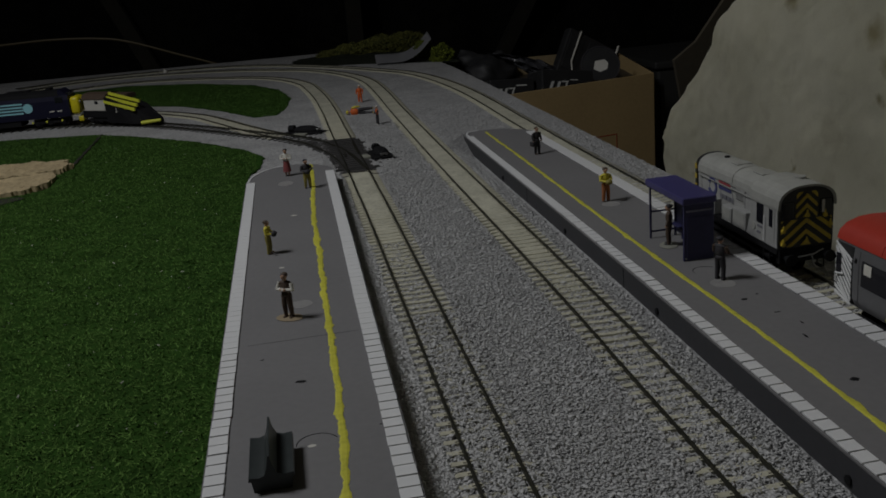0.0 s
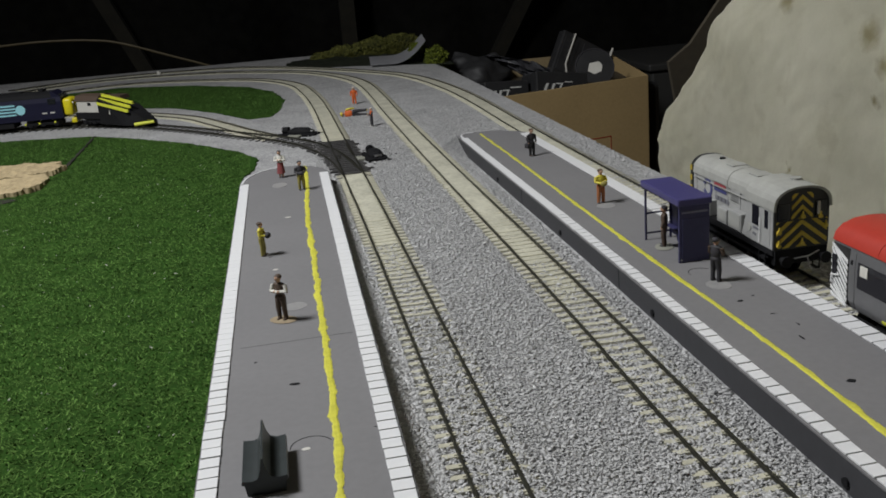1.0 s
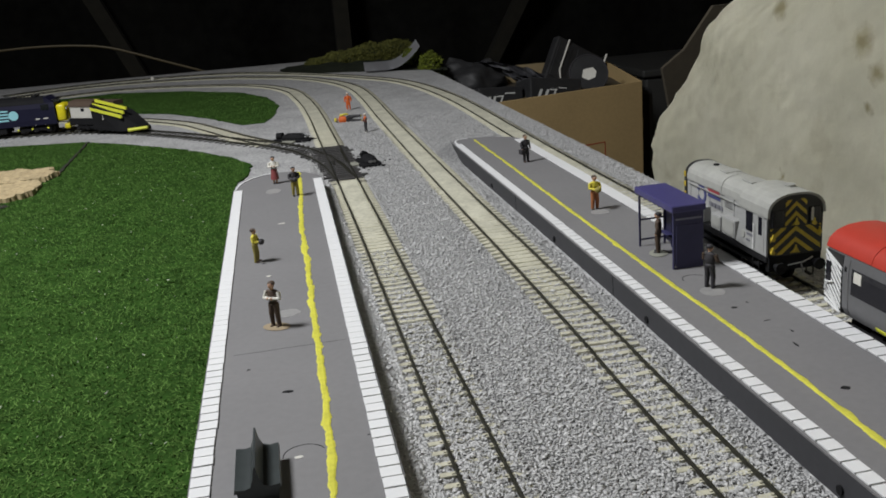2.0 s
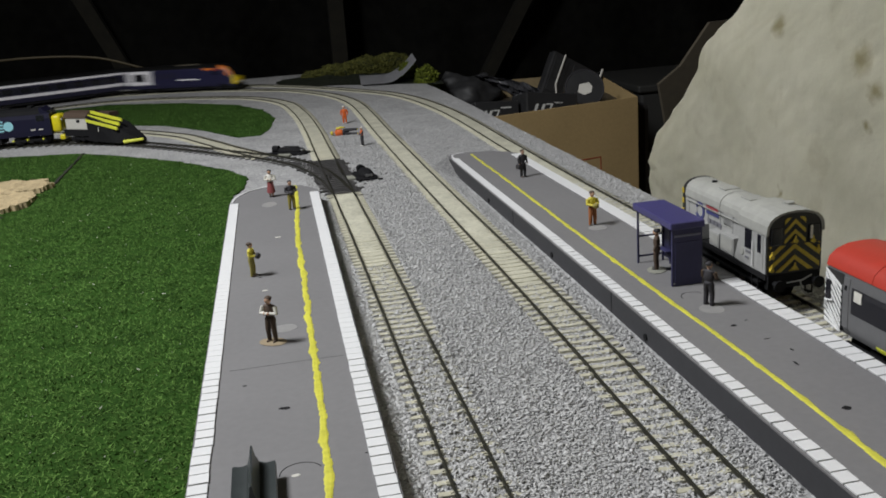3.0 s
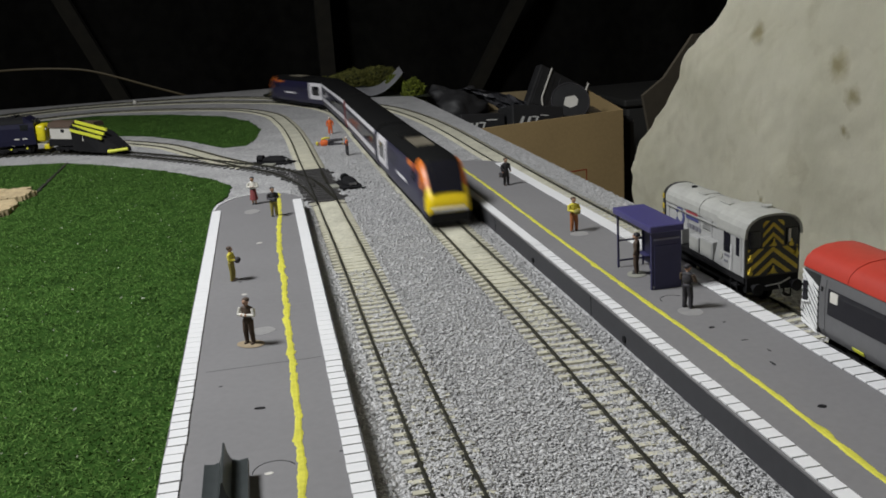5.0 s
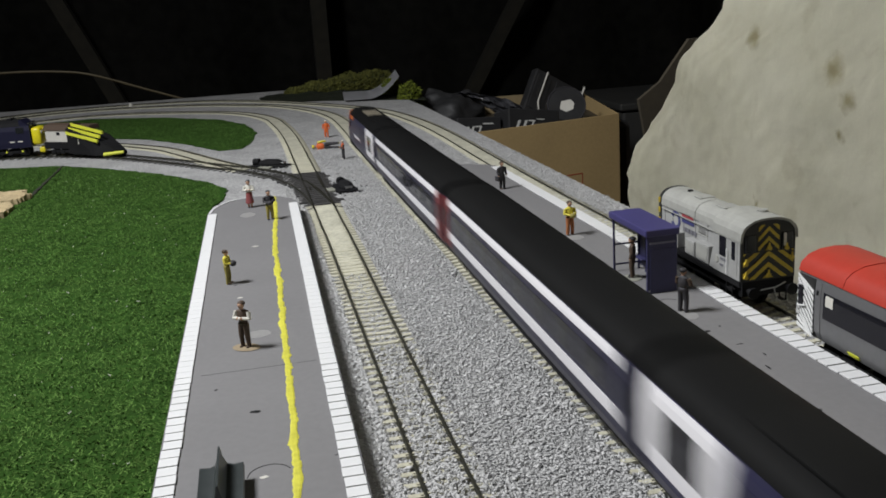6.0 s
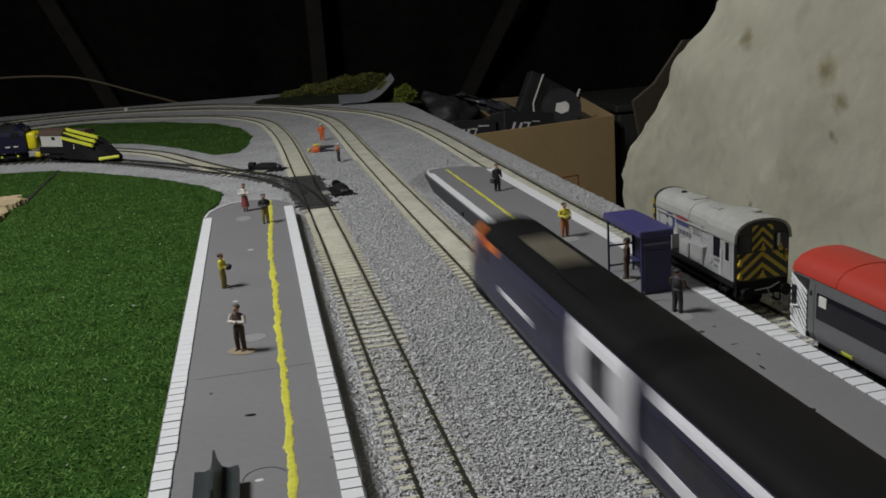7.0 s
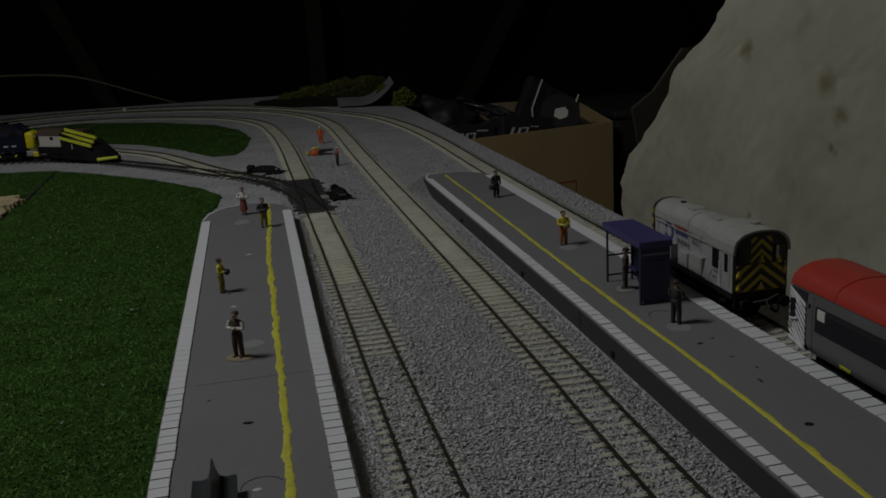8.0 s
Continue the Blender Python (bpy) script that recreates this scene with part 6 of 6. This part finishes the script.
# ---- turnout, point motors, rocks ----
def build_turnout():
    t = empty("turnout", Matrix(), "black plastic turnout where the branch leaves the inner track", "turnout", kind="structure")
    r = np.random.default_rng(12)
    for k in range(19):
        y = 0.962 + k * 0.0092
        x0 = float(np.interp(y, [0.96, 1.018, 1.059, 1.093, 1.131], [-0.0148, -0.0190, -0.0255, -0.0345, -0.0465])) - r.uniform(0, 0.0015)
        bm = bmesh.new()
        box(bm, x0, 0.0128 + r.uniform(0, 0.0022), y - 0.0021, y + 0.0021, -0.0034, -0.0013, 0.0003)
        ob = part("sleeper", bm, TURNOUT_BLACK, t)
        ob.rotation_euler = (0, 0, radians(float(r.normal(0, 0.12))))
    bm = bmesh.new()
    out = rough_outline([(-0.0150, 0.960), (0.0138, 0.960), (0.0150, 1.04), (0.0125, 1.125), (-0.020, 1.137), (-0.046, 1.146), (-0.033, 1.095), (-0.023, 1.05), (-0.0175, 1.00)], 0.005, 0.0017, 8)
    slab(bm, out, -0.0030, -0.0021)
    part("black_bed", bm, BALLAST_DARK, t, "blackened ballast")
    # moulded webs between the sleepers, and the plate under the crossing
    for x0, y0, x1, y1, w in ((-0.0105, 0.962, -0.0108, 1.125, 0.0012), (0.0105, 0.962, 0.0078, 1.125, 0.0012), (-0.0035, 1.035, -0.0215, 1.115, 0.0016)):
        bm = bmesh.new()
        slab(bm, [(x0 - w, y0), (x0 + w, y0), (x1 + w, y1), (x1 - w, y1)], -0.0030, -0.0015)
        part("web", bm, TURNOUT_BLACK, t)
    bm = bmesh.new()
    slab(bm, [(-0.0100, 1.046), (-0.0050, 1.040), (-0.0050, 1.080), (-0.0125, 1.088)], -0.0016, -0.0006)
    part("crossing_plate", bm, TURNOUT_BLACK, t)
    bm = bmesh.new()
    slab(bm, [(-0.020, 0.972), (0.019, 0.972), (0.019, 0.976), (-0.020, 0.976)], -0.0022, -0.0010)
    part("tie_bar", bm, TURNOUT_BLACK, t)
    bm = bmesh.new()
    line, _ = spline([(0.0068, 0.963), (0.0040, 0.985), (0.0008, 1.018), (-0.0030, 1.045)], 0.006)
    sweep(bm, line, RAIL_PROFILE)
    part("closure_rail", bm, RAIL, t)
    for x0, y0, x1, y1 in ((-0.0065, 1.03, -0.0062, 1.08), (0.0062, 1.04, 0.0052, 1.10)):
        bm = bmesh.new()
        limb(bm, (x0, y0, -0.0010), (x1, y1, -0.0010), 0.0007, 0.0007, 0, 6)
        part("check_rail", bm, RAIL, t)


TURNOUT_BLACK = material("turnout_black_plastic", (0.040, 0.038, 0.037), 0.55, vary=0.5, scale=500, coarse=120)
BALLAST_DARK = material("blackened_ballast", (0.095, 0.092, 0.090), 0.85, vary=0.5, scale=700, coarse=60, bump=1.0, bump_scale=1000)
build_turnout()


def point_motor(x, y, turn, label, size=1.0, long=1.3):
    c = empty("point_motor", pose(x, y, GROUND_Z, 0, 0, turn), label, "point motor", "point motors")
    c.scale = (size, long, 1.1)
    bm = bmesh.new()
    slab(bm, rough_outline([(-0.0085, -0.013), (0.006, -0.0135), (0.0088, -0.004), (0.0075, 0.012), (-0.003, 0.0135), (-0.009, 0.006)], 0.003, 0.0012, 4), 0.0, 0.0024)
    part("base_plate", bm, MATT_BLACK, c)
    bm = bmesh.new()
    ball(bm, 0.0, -0.001, 0.0030, 0.0062, 0.0098, 0.0052, 0, 14, 9)
    box(bm, -0.0040, 0.0040, -0.0070, 0.0050, 0.0020, 0.0078, 0.0018)
    part("cover", bm, MATT_BLACK, c)
    bm = bmesh.new()
    disc(bm, 0, 0.0090, 0.0052, 0.0036, 0.0040, 14, 0, "y")
    part("solenoid", bm, MATT_BLACK, c)
    bm = bmesh.new()
    box(bm, -0.0150, -0.0086, -0.0045, 0.0045, 0.0, 0.0022, 0.0006)
    part("end_block", bm, P_GREY, c, "pale grey end block")
    bm = bmesh.new()
    box(bm, -0.0030, 0.0030, -0.0105, -0.0070, 0.0030, 0.0052, 0.0006)
    part("terminal", bm, STEEL, c)
    bm = bmesh.new()
    for k in range(3):
        tube(bm, [(0.003 + 0.001 * k, -0.011, 0.002), (0.006, -0.013 - 0.001 * k, 0.0010), (0.008 + 0.001 * k, -0.011 - 0.001 * k, 0.0006)], 0.0004, 5)
    part("wires", bm, MATT_BLACK, c)


point_motor(0.0255, 1.022, 8, "black plastic point motor lying beside the turnout", 1.15, 1.6)
point_motor(-0.0385, 1.196, 62, "long black plastic point motor beside the branch track", 1.1, 1.75)


def dark_dirt():
    r = np.random.default_rng(9)
    bm = bmesh.new()
    for _ in range(90):
        u = r.random()
        x, y = -0.01 - 0.07 * u + r.normal(0, 0.006), 1.10 + 0.12 * u + r.normal(0, 0.008)
        k = r.uniform(0.0006, 0.0020)
        ball(bm, x, y, GROUND_Z + 0.0003, k, k * r.uniform(0.6, 1.2), k * 0.5, 0, 5, 4)
    for _ in range(70):
        x, y = 0.026 + r.normal(0, 0.008), 1.03 + r.normal(0, 0.018)
        k = r.uniform(0.0005, 0.0016)
        ball(bm, x, y, GROUND_Z + 0.0003, k, k * r.uniform(0.6, 1.2), k * 0.5, 0, 5, 4)
    tagged(part("dirt_crumbs", bm, MATT_BLACK), "black paint crumbs scattered round the turnout", "debris", kind="stuff")


dark_dirt()


def rock_slabs():
    """Broken sandstone-coloured plaster at the lawn's edge, the shade under it painted as a dark plate."""
    r = np.random.default_rng(15)
    c = empty("rock_outcrop", Matrix(), "cracked sandy plaster slabs at the grass edge", "rocks")
    quads = (((-0.362, 1.178), (-0.314, 1.174), (-0.290, 1.168), (-0.2755, 1.138), (-0.284, 1.112), (-0.318, 1.104), (-0.366, 1.108)),
             ((-0.366, 1.102), (-0.322, 1.098), (-0.300, 1.106), (-0.281, 1.092), (-0.281, 1.050), (-0.296, 1.030), (-0.366, 1.022)),
             ((-0.430, 1.175), (-0.369, 1.178), (-0.370, 1.030), (-0.430, 1.035)))
    for q in quads:
        out = rough_outline(list(q), 0.006, 0.0014, int(r.integers(1000)))
        cell = 0.0026
        o = np.array(out)
        x0, y0 = o.min(0)
        nx, ny = (np.ceil((o.max(0) - o.min(0)) / cell)).astype(int)
        bm = bmesh.new()
        verts = {}
        for i in range(nx):
            for j in range(ny):
                if not inside(np.array([x0 + (i + 0.5) * cell]), np.array([y0 + (j + 0.5) * cell]), out)[0]:
                    continue
                corner = []
                for d, e in ((i, j), (i + 1, j), (i + 1, j + 1), (i, j + 1)):
                    if (d, e) not in verts:
                        p = Vector((x0 + d * cell, y0 + e * cell, 0))
                        h = 0.0028 + 0.0024 * noise.noise(p * 55) + 0.0020 * abs(noise.noise(p * 150)) + 0.0008 * noise.noise(p * 420)
                        verts[d, e] = bm.verts.new((p.x + r.normal(0, 0.0006), p.y + r.normal(0, 0.0006), h))
                    corner.append(verts[d, e])
                bm.faces.new(corner)
        ext = bmesh.ops.extrude_face_region(bm, geom=bm.faces[:])
        for v in [g for g in ext["geom"] if isinstance(g, bmesh.types.BMVert)]:
            v.co.z = -0.003
        part("rock_slab", bm, SANDSTONE, c)
    # shade below the rocks, put in as a thin near-black plate
    bm = bmesh.new()
    slab(bm, [(-0.43, 1.018), (-0.300, 1.020), (-0.292, 1.012), (-0.320, 0.985), (-0.43, 0.955)], -0.0016, -0.0010)
    part("painted_shade", bm, SEAM_AND_SHADE, c, "flat dark plate for the shade in the hollow under the rocks")
    bm = bmesh.new()
    slab(bm, rough_outline([(-0.2795, 1.152), (-0.2765, 1.152), (-0.2805, 1.345), (-0.2825, 1.345)], 0.01, 0.0006, 2), -0.0016, -0.0003)
    part("mat_seam", bm, SEAM_AND_SHADE, lawn, "dark open seam in the grass mat")


rock_slabs()


def lawn_flecks():
    r = np.random.default_rng(33)
    n = 380
    x, y = r.uniform(-0.36, -0.10, n), 0.33 + 0.9 * r.random(n) ** 1.5
    bm = bmesh.new()
    for a, b in zip(x, y):
        if b > 1.0 and a < -0.26:
            continue
        k = float(r.lognormal(math.log(0.00028), 0.35))
        limb(bm, (a, b, 0.0), (a + r.normal(0, k * 2), b + r.normal(0, k * 2), 0.0006), k, k * 0.4, 0, 5)
    ob = part("pale_flecks", bm, SPECK, lawn)
    tagged(ob, kind="stuff")


lawn_flecks()


# ---- far end: bushes, folded card, cable ----
def bush(x, y, z, rx, ry, rz, count, seed, label, leaf=FOLIAGE):
    """A lump of foam foliage: a dark core under many small leaf clumps."""
    r = np.random.default_rng(seed)
    c = empty("bush", Matrix(), label, "bush", "scenic bushes")
    bm = bmesh.new()
    ball(bm, x, y, z, rx * 0.8, ry * 0.8, rz * 0.8, 0, 14, 9)
    for v in bm.verts:
        v.co += 0.004 * noise.noise_vector(v.co * 120)
    part("core", bm, HILL, c)
    d = r.normal(0, 1, (count, 3))
    d /= np.linalg.norm(d, axis=1)[:, None]
    lump = 1 + 0.22 * np.array([noise.noise(Vector(q) * 2.6 + Vector((seed, 0, 0))) for q in d])
    p = d * np.array([rx, ry, rz]) * (lump * r.uniform(0.78, 1.06, count))[:, None] + np.array([x, y, z])
    k = r.uniform(0.0008, 0.0019, count)
    v = p[:, None, :] + r.normal(0, 1, (count, 4, 3)) * k[:, None, None]
    f = np.array([(0, 1, 2), (0, 2, 3), (0, 3, 1), (1, 3, 2)])
    ob = new("leaves", mesh_from("leaves", v.reshape(-1, 3), (f[None] + 4 * np.arange(count)[:, None, None]).reshape(-1, 3), leaf))
    ob.parent = c
    tagged(ob, kind="stuff")


bush(0.095, 2.060, 0.006, 0.050, 0.028, 0.016, 4500, 1, "low olive-green foam bush behind the far curve")
bush(0.150, 2.070, 0.010, 0.045, 0.028, 0.021, 4500, 2, "rounded olive-green foam bush behind the far curve")
bush(0.205, 2.075, 0.012, 0.040, 0.028, 0.021, 4000, 3, "olive-green foam bush beside the folded card")
bush(0.045, 2.085, 0.000, 0.030, 0.020, 0.011, 1800, 4, "small low foam bush at the board's end")
bush(0.228, 1.810, -0.003, 0.021, 0.028, 0.027, 3600, 5, "bright yellow-green foam bush at the board's corner", FOLIAGE_BRIGHT)
bush(0.207, 1.880, 0.008, 0.018, 0.022, 0.020, 2200, 6, "bright yellow-green foam clump behind the folded card", FOLIAGE_BRIGHT)


def far_bank():
    bm = bmesh.new()
    rows = []
    for j in range(14):
        row = []
        for i in range(40):
            x = -0.06 + 0.31 * i / 39
            y = 1.90 + 0.25 * j / 13 - 0.75 * max(0, x - 0.06)
            h = 0.010 * math.sin(math.pi * j / 13) * (0.4 + 0.8 * abs(noise.noise(Vector((x * 22, y * 18, 3)))))
            row.append(bm.verts.new((x, y, GROUND_Z - 0.0005 + h * min(1, i / 16) ** 1.5)))
        rows.append(row)
    for a, b in zip(rows, rows[1:]):
        for i in range(39):
            bm.faces.new((a[i], a[i + 1], b[i + 1], b[i]))
    bmesh.ops.solidify(bm, geom=bm.faces[:], thickness=0.002)
    tagged(part("earth_bank", bm, HILL), "dark rough bank along the board's far end", "bank", kind="structure")


far_bank()


def folded_card():
    bm = bmesh.new()
    prof = []
    for k in range(15):
        u = k / 14
        x = 0.112 + 0.098 * u
        prof.append((x, 0.0010 + 0.037 * max(0, (u - 0.42) / 0.58) ** 1.9))
    near = [bm.verts.new((x, 1.832 - 0.30 * (x - 0.112), z)) for x, z in prof]
    far = [bm.verts.new((x + 0.012, 1.965 - 0.45 * (x - 0.112), z + 0.004)) for x, z in prof]
    for i in range(14):
        bm.faces.new((near[i], near[i + 1], far[i + 1], far[i]))
    bmesh.ops.solidify(bm, geom=bm.faces[:], thickness=0.0006)
    smooth(tagged(part("folded_card", bm, CARD_WHITE), "grey-white card sheet curling up at one end", "card"), 60)


folded_card()

bm = bmesh.new()
cable, _ = spline([(-1.05, 0.040), (-0.85, 0.058), (-0.652, 0.066), (-0.560, 0.067), (-0.468, 0.061), (-0.399, 0.048), (-0.287, 0.007), (-0.194, -0.028), (-0.10, -0.07), (-0.02, -0.16)], 0.01)
tube(bm, [(x, 2.45, z) for x, z in cable], 0.0026, 8)
tagged(part("cable", bm, WIRE), "tan electric cable looping in front of black cloth", "cable")

bm = bmesh.new()
ball(bm, -0.285, 2.108, GROUND_Z + 0.003, 0.004, 0.004, 0.005)
tagged(part("white_crumb", bm, P_WHITE), "small white crumb beside the far track", "debris")


# ---- carton of cases beyond the board ----
def carton():
    f0, f1, r1 = Vector((0.240, 1.478, 0)), Vector((0.515, 1.545, 0)), Vector((0.576, 1.898, 0))
    l1 = f0 + (r1 - f1)
    top, bottom, th = -0.028, -0.36, 0.004
    c = empty("cardboard_box", Matrix(), "open brown cardboard box full of black cases", "cardboard box")
    def wall(a, b, name, z1=top, z2=top, m=CARDBOARD, inward=1):
        d = (b - a).normalized()
        n = Vector((-d.y, d.x, 0)) * th * inward
        bm = bmesh.new()
        q = [a, b, b + n, a + n]
        lo = [bm.verts.new((v.x, v.y, bottom)) for v in q]
        hi = [bm.verts.new((v.x, v.y, z)) for v, z in zip(q, (z1, z2, z2, z1))]
        bm.faces.new(lo[::-1])
        bm.faces.new(hi)
        for i in range(4):
            bm.faces.new((lo[i], lo[(i + 1) % 4], hi[(i + 1) % 4], hi[i]))
        return part(name, bm, m, c)
    front = wall(f0, f1, "side_panel")
    wall(f1, r1, "side_panel", top, top + 0.004)
    wall(r1, l1, "side_panel", top + 0.004, top + 0.014, CARD_IN)
    wall(l1, f0, "side_panel", top - 0.034, top - 0.006)
    bm = bmesh.new()
    slab(bm, [(v.x, v.y) for v in (f0, f1, r1, l1)], bottom - 0.004, bottom)
    part("base", bm, CARD_IN, c)
    # printed red frame on the front
    d = (f1 - f0).normalized()
    n = Vector((d.y, -d.x, 0))
    def strip(u0, u1, z0, z1):
        bm = bmesh.new()
        a, b = f0 + d * u0 + n * 0.0003, f0 + d * u1 + n * 0.0003
        e = n * 0.0006
        lo = [bm.verts.new((v.x, v.y, z0)) for v in (a, b, b - e, a - e)]
        hi = [bm.verts.new((v.x, v.y, z1)) for v in (a, b, b - e, a - e)]
        bm.faces.new(lo[::-1])
        bm.faces.new(hi)
        for i in range(4):
            bm.faces.new((lo[i], lo[(i + 1) % 4], hi[(i + 1) % 4], hi[i]))
        part("printed_line", bm, PRINT_RED, front)
    strip(0.150, 0.2115, -0.1145, -0.1130)
    strip(0.2105, 0.2120, -0.20, -0.1130)
    strip(0.150, 0.1515, -0.20, -0.1130)
    return c


carton()


def case(cx, cy, cz, w, h, dpt, turn, tilt, roll, label, marks):
    """A black case; marks are plain silver shapes for the emblem."""
    c = empty("black_case", pose(cx, cy, cz, tilt, roll, turn), label, "case", "black cases")
    bm = bmesh.new()
    box(bm, -w / 2, w / 2, 0, dpt, -h, 0, 0.002)
    part("body", bm, BLACK, c)
    for x0, x1, z0, z1, lean in marks:
        bm = bmesh.new()
        prism(bm, [(x0, z0), (x1, z0), (x1 + lean, z1), (x0 + lean, z1)], -0.0006, 0.0004)
        part("silver_shape", bm, SILVER, c, "plain silver emblem shape")
    return c


case(0.292, 1.565, -0.016, 0.075, 0.20, 0.05, 10, -12, 4, "black case with a silver emblem standing in the box", [(-0.026, -0.022, -0.026, -0.014, 0.005), (-0.017, -0.013, -0.026, -0.014, 0.005), (-0.007, 0.004, -0.0155, -0.0135, 0.0), (-0.004, -0.0015, -0.026, -0.0155, 0.005), (0.006, 0.024, -0.0115, -0.0095, 0.0)])
case(0.384, 1.572, -0.012, 0.092, 0.20, 0.05, 12, -14, 8, "black case with silver emblem leaning in the box", [(-0.034, -0.0295, -0.030, -0.0185, 0.005), (-0.022, -0.0175, -0.030, -0.0185, 0.005), (-0.011, 0.001, -0.0195, -0.0175, 0.0), (-0.008, -0.005, -0.030, -0.0195, 0.005), (0.004, 0.018, -0.0165, -0.015, 0.0)])


def reel():
    c = empty("round_tin", look((0.454, 1.618, -0.016), (0.36, 0.9, 0.35)), "round black tin with a torn white label", "tin")
    bm = bmesh.new()
    disc(bm, 0, 0, 0.010, 0.0318, 0.020, 40)
    bmesh.ops.translate(bm, vec=(0, 0, -0.02), verts=bm.verts[:])
    part("body", bm, BLACK, c)
    bm = bmesh.new()
    tube(bm, [(0.0312 * math.cos(a), 0.0312 * math.sin(a), 0) for a in np.linspace(0, 2 * math.pi, 41)], 0.0012, 6)
    part("rim", bm, P_DARK, c)
    bm = bmesh.new()
    slab(bm, [(-0.012, -0.006), (-0.002, -0.012), (0.010, -0.008), (0.013, 0.002), (0.008, 0.009), (-0.008, 0.007)], -0.0004, 0.0006)
    part("label", bm, P_WHITE, c, "torn white paper label")
    c.matrix_basis = c.matrix_basis @ Matrix.Rotation(math.pi, 4, "Y")


reel()


def tall_case():
    c = empty("carry_case", pose(0.492, 1.790, -0.020, -14, 30, 6), "black carry case with white edging leaning out of the box", "case")
    bm = bmesh.new()
    box(bm, -0.052, 0.058, 0, 0.022, -0.13, 0.034, 0.003)
    part("body", bm, BLACK, c)
    bm = bmesh.new()
    limb(bm, (-0.030, -0.003, -0.024), (-0.030, -0.003, 0.034), 0.0017, 0.0017)
    limb(bm, (-0.030, -0.003, -0.024), (-0.021, -0.003, -0.042), 0.0017, 0.0014)
    part("white_strap", bm, P_WHITE, c)
    bm = bmesh.new()
    limb(bm, (0.050, -0.003, 0.022), (0.050, -0.003, 0.042), 0.0020, 0.0020)
    part("white_clip", bm, P_WHITE, c)
    bm = bmesh.new()
    box(bm, -0.046, -0.017, -0.0012, 0.0005, -0.040, 0.026, 0.0005)
    part("glossy_panel", bm, WRAP_DARK, c)
    bm = bmesh.new()
    box(bm, -0.006, 0.048, -0.0012, 0.0005, -0.040, 0.026, 0.0005)
    part("glossy_panel", bm, WRAP_DARK, c)
    for k in range(4):
        bm = bmesh.new()
        box(bm, -0.042 + 0.001 * k, -0.022, -0.0016, -0.0010, 0.016 - 0.009 * k, 0.0175 - 0.009 * k)
        part("printed_line", bm, DARK_GREY, c)


tall_case()


def wrapping():
    bm = bmesh.new()
    r = np.random.default_rng(3)
    rows = []
    for j in range(12):
        v = j / 11
        row = []
        for i in range(18):
            u = i / 17
            x = 0.276 + 0.100 * u + 0.02 * v * (1 - u)
            y = 1.66 - 0.05 * u + 0.02 * v
            z = 0.018 - 0.026 * u ** 1.6 - 0.045 * v * (0.25 + 0.75 * u)
            k = 0.004 * noise.noise(Vector((u * 7, v * 7, 1)))
            row.append(bm.verts.new((x, y + k * 2, z + k)))
        rows.append(row)
    for a, b in zip(rows, rows[1:]):
        for i in range(17):
            bm.faces.new((a[i], a[i + 1], b[i + 1], b[i]))
    bmesh.ops.solidify(bm, geom=bm.faces[:], thickness=0.001)
    tagged(part("plastic_wrapping", bm, WRAP), "crumpled grey plastic wrapping over the black cases", "wrapping")
    bm = bmesh.new()
    ball(bm, 0.300, 1.84, -0.045, 0.070, 0.05, 0.046, 0, 48, 30)
    for v in bm.verts:
        v.co += 0.016 * noise.noise_vector(v.co * 24) + 0.006 * noise.noise_vector(v.co * 70)
    smooth(tagged(part("black_bag", bm, WRAP_DARK), "crumpled black plastic bag behind the board's corner", "bag"), 80)
    bm = bmesh.new()
    box(bm, 0.26, 0.56, 1.60, 1.86, -0.36, -0.048, 0.01)
    tagged(part("packed_case", bm, BLACK), "black case at the bottom of the cardboard box", "case")


wrapping()


# ---- what moves ----
def motions():
    times = [round(0.1 * k, 1) for k in range(81)]
    walk(front_car, [(t, ride(nose_place(t) + 0.1165, 0.071)) for t in times])
    walk(coach_front, [(t, ride(nose_place(t) + 0.237 + 0.152, 0.106)) for t in times])
    walk(coach_rear, [(t, ride(nose_place(t) + 0.237 + 0.304 + 0.155, 0.106)) for t in times])
    walk(rear_car, [(t, ride(nose_place(t) + 0.237 + 0.608 + 0.006 + 0.1165, 0.071) @ Matrix.Rotation(math.pi, 4, "Z")) for t in times])


motions()
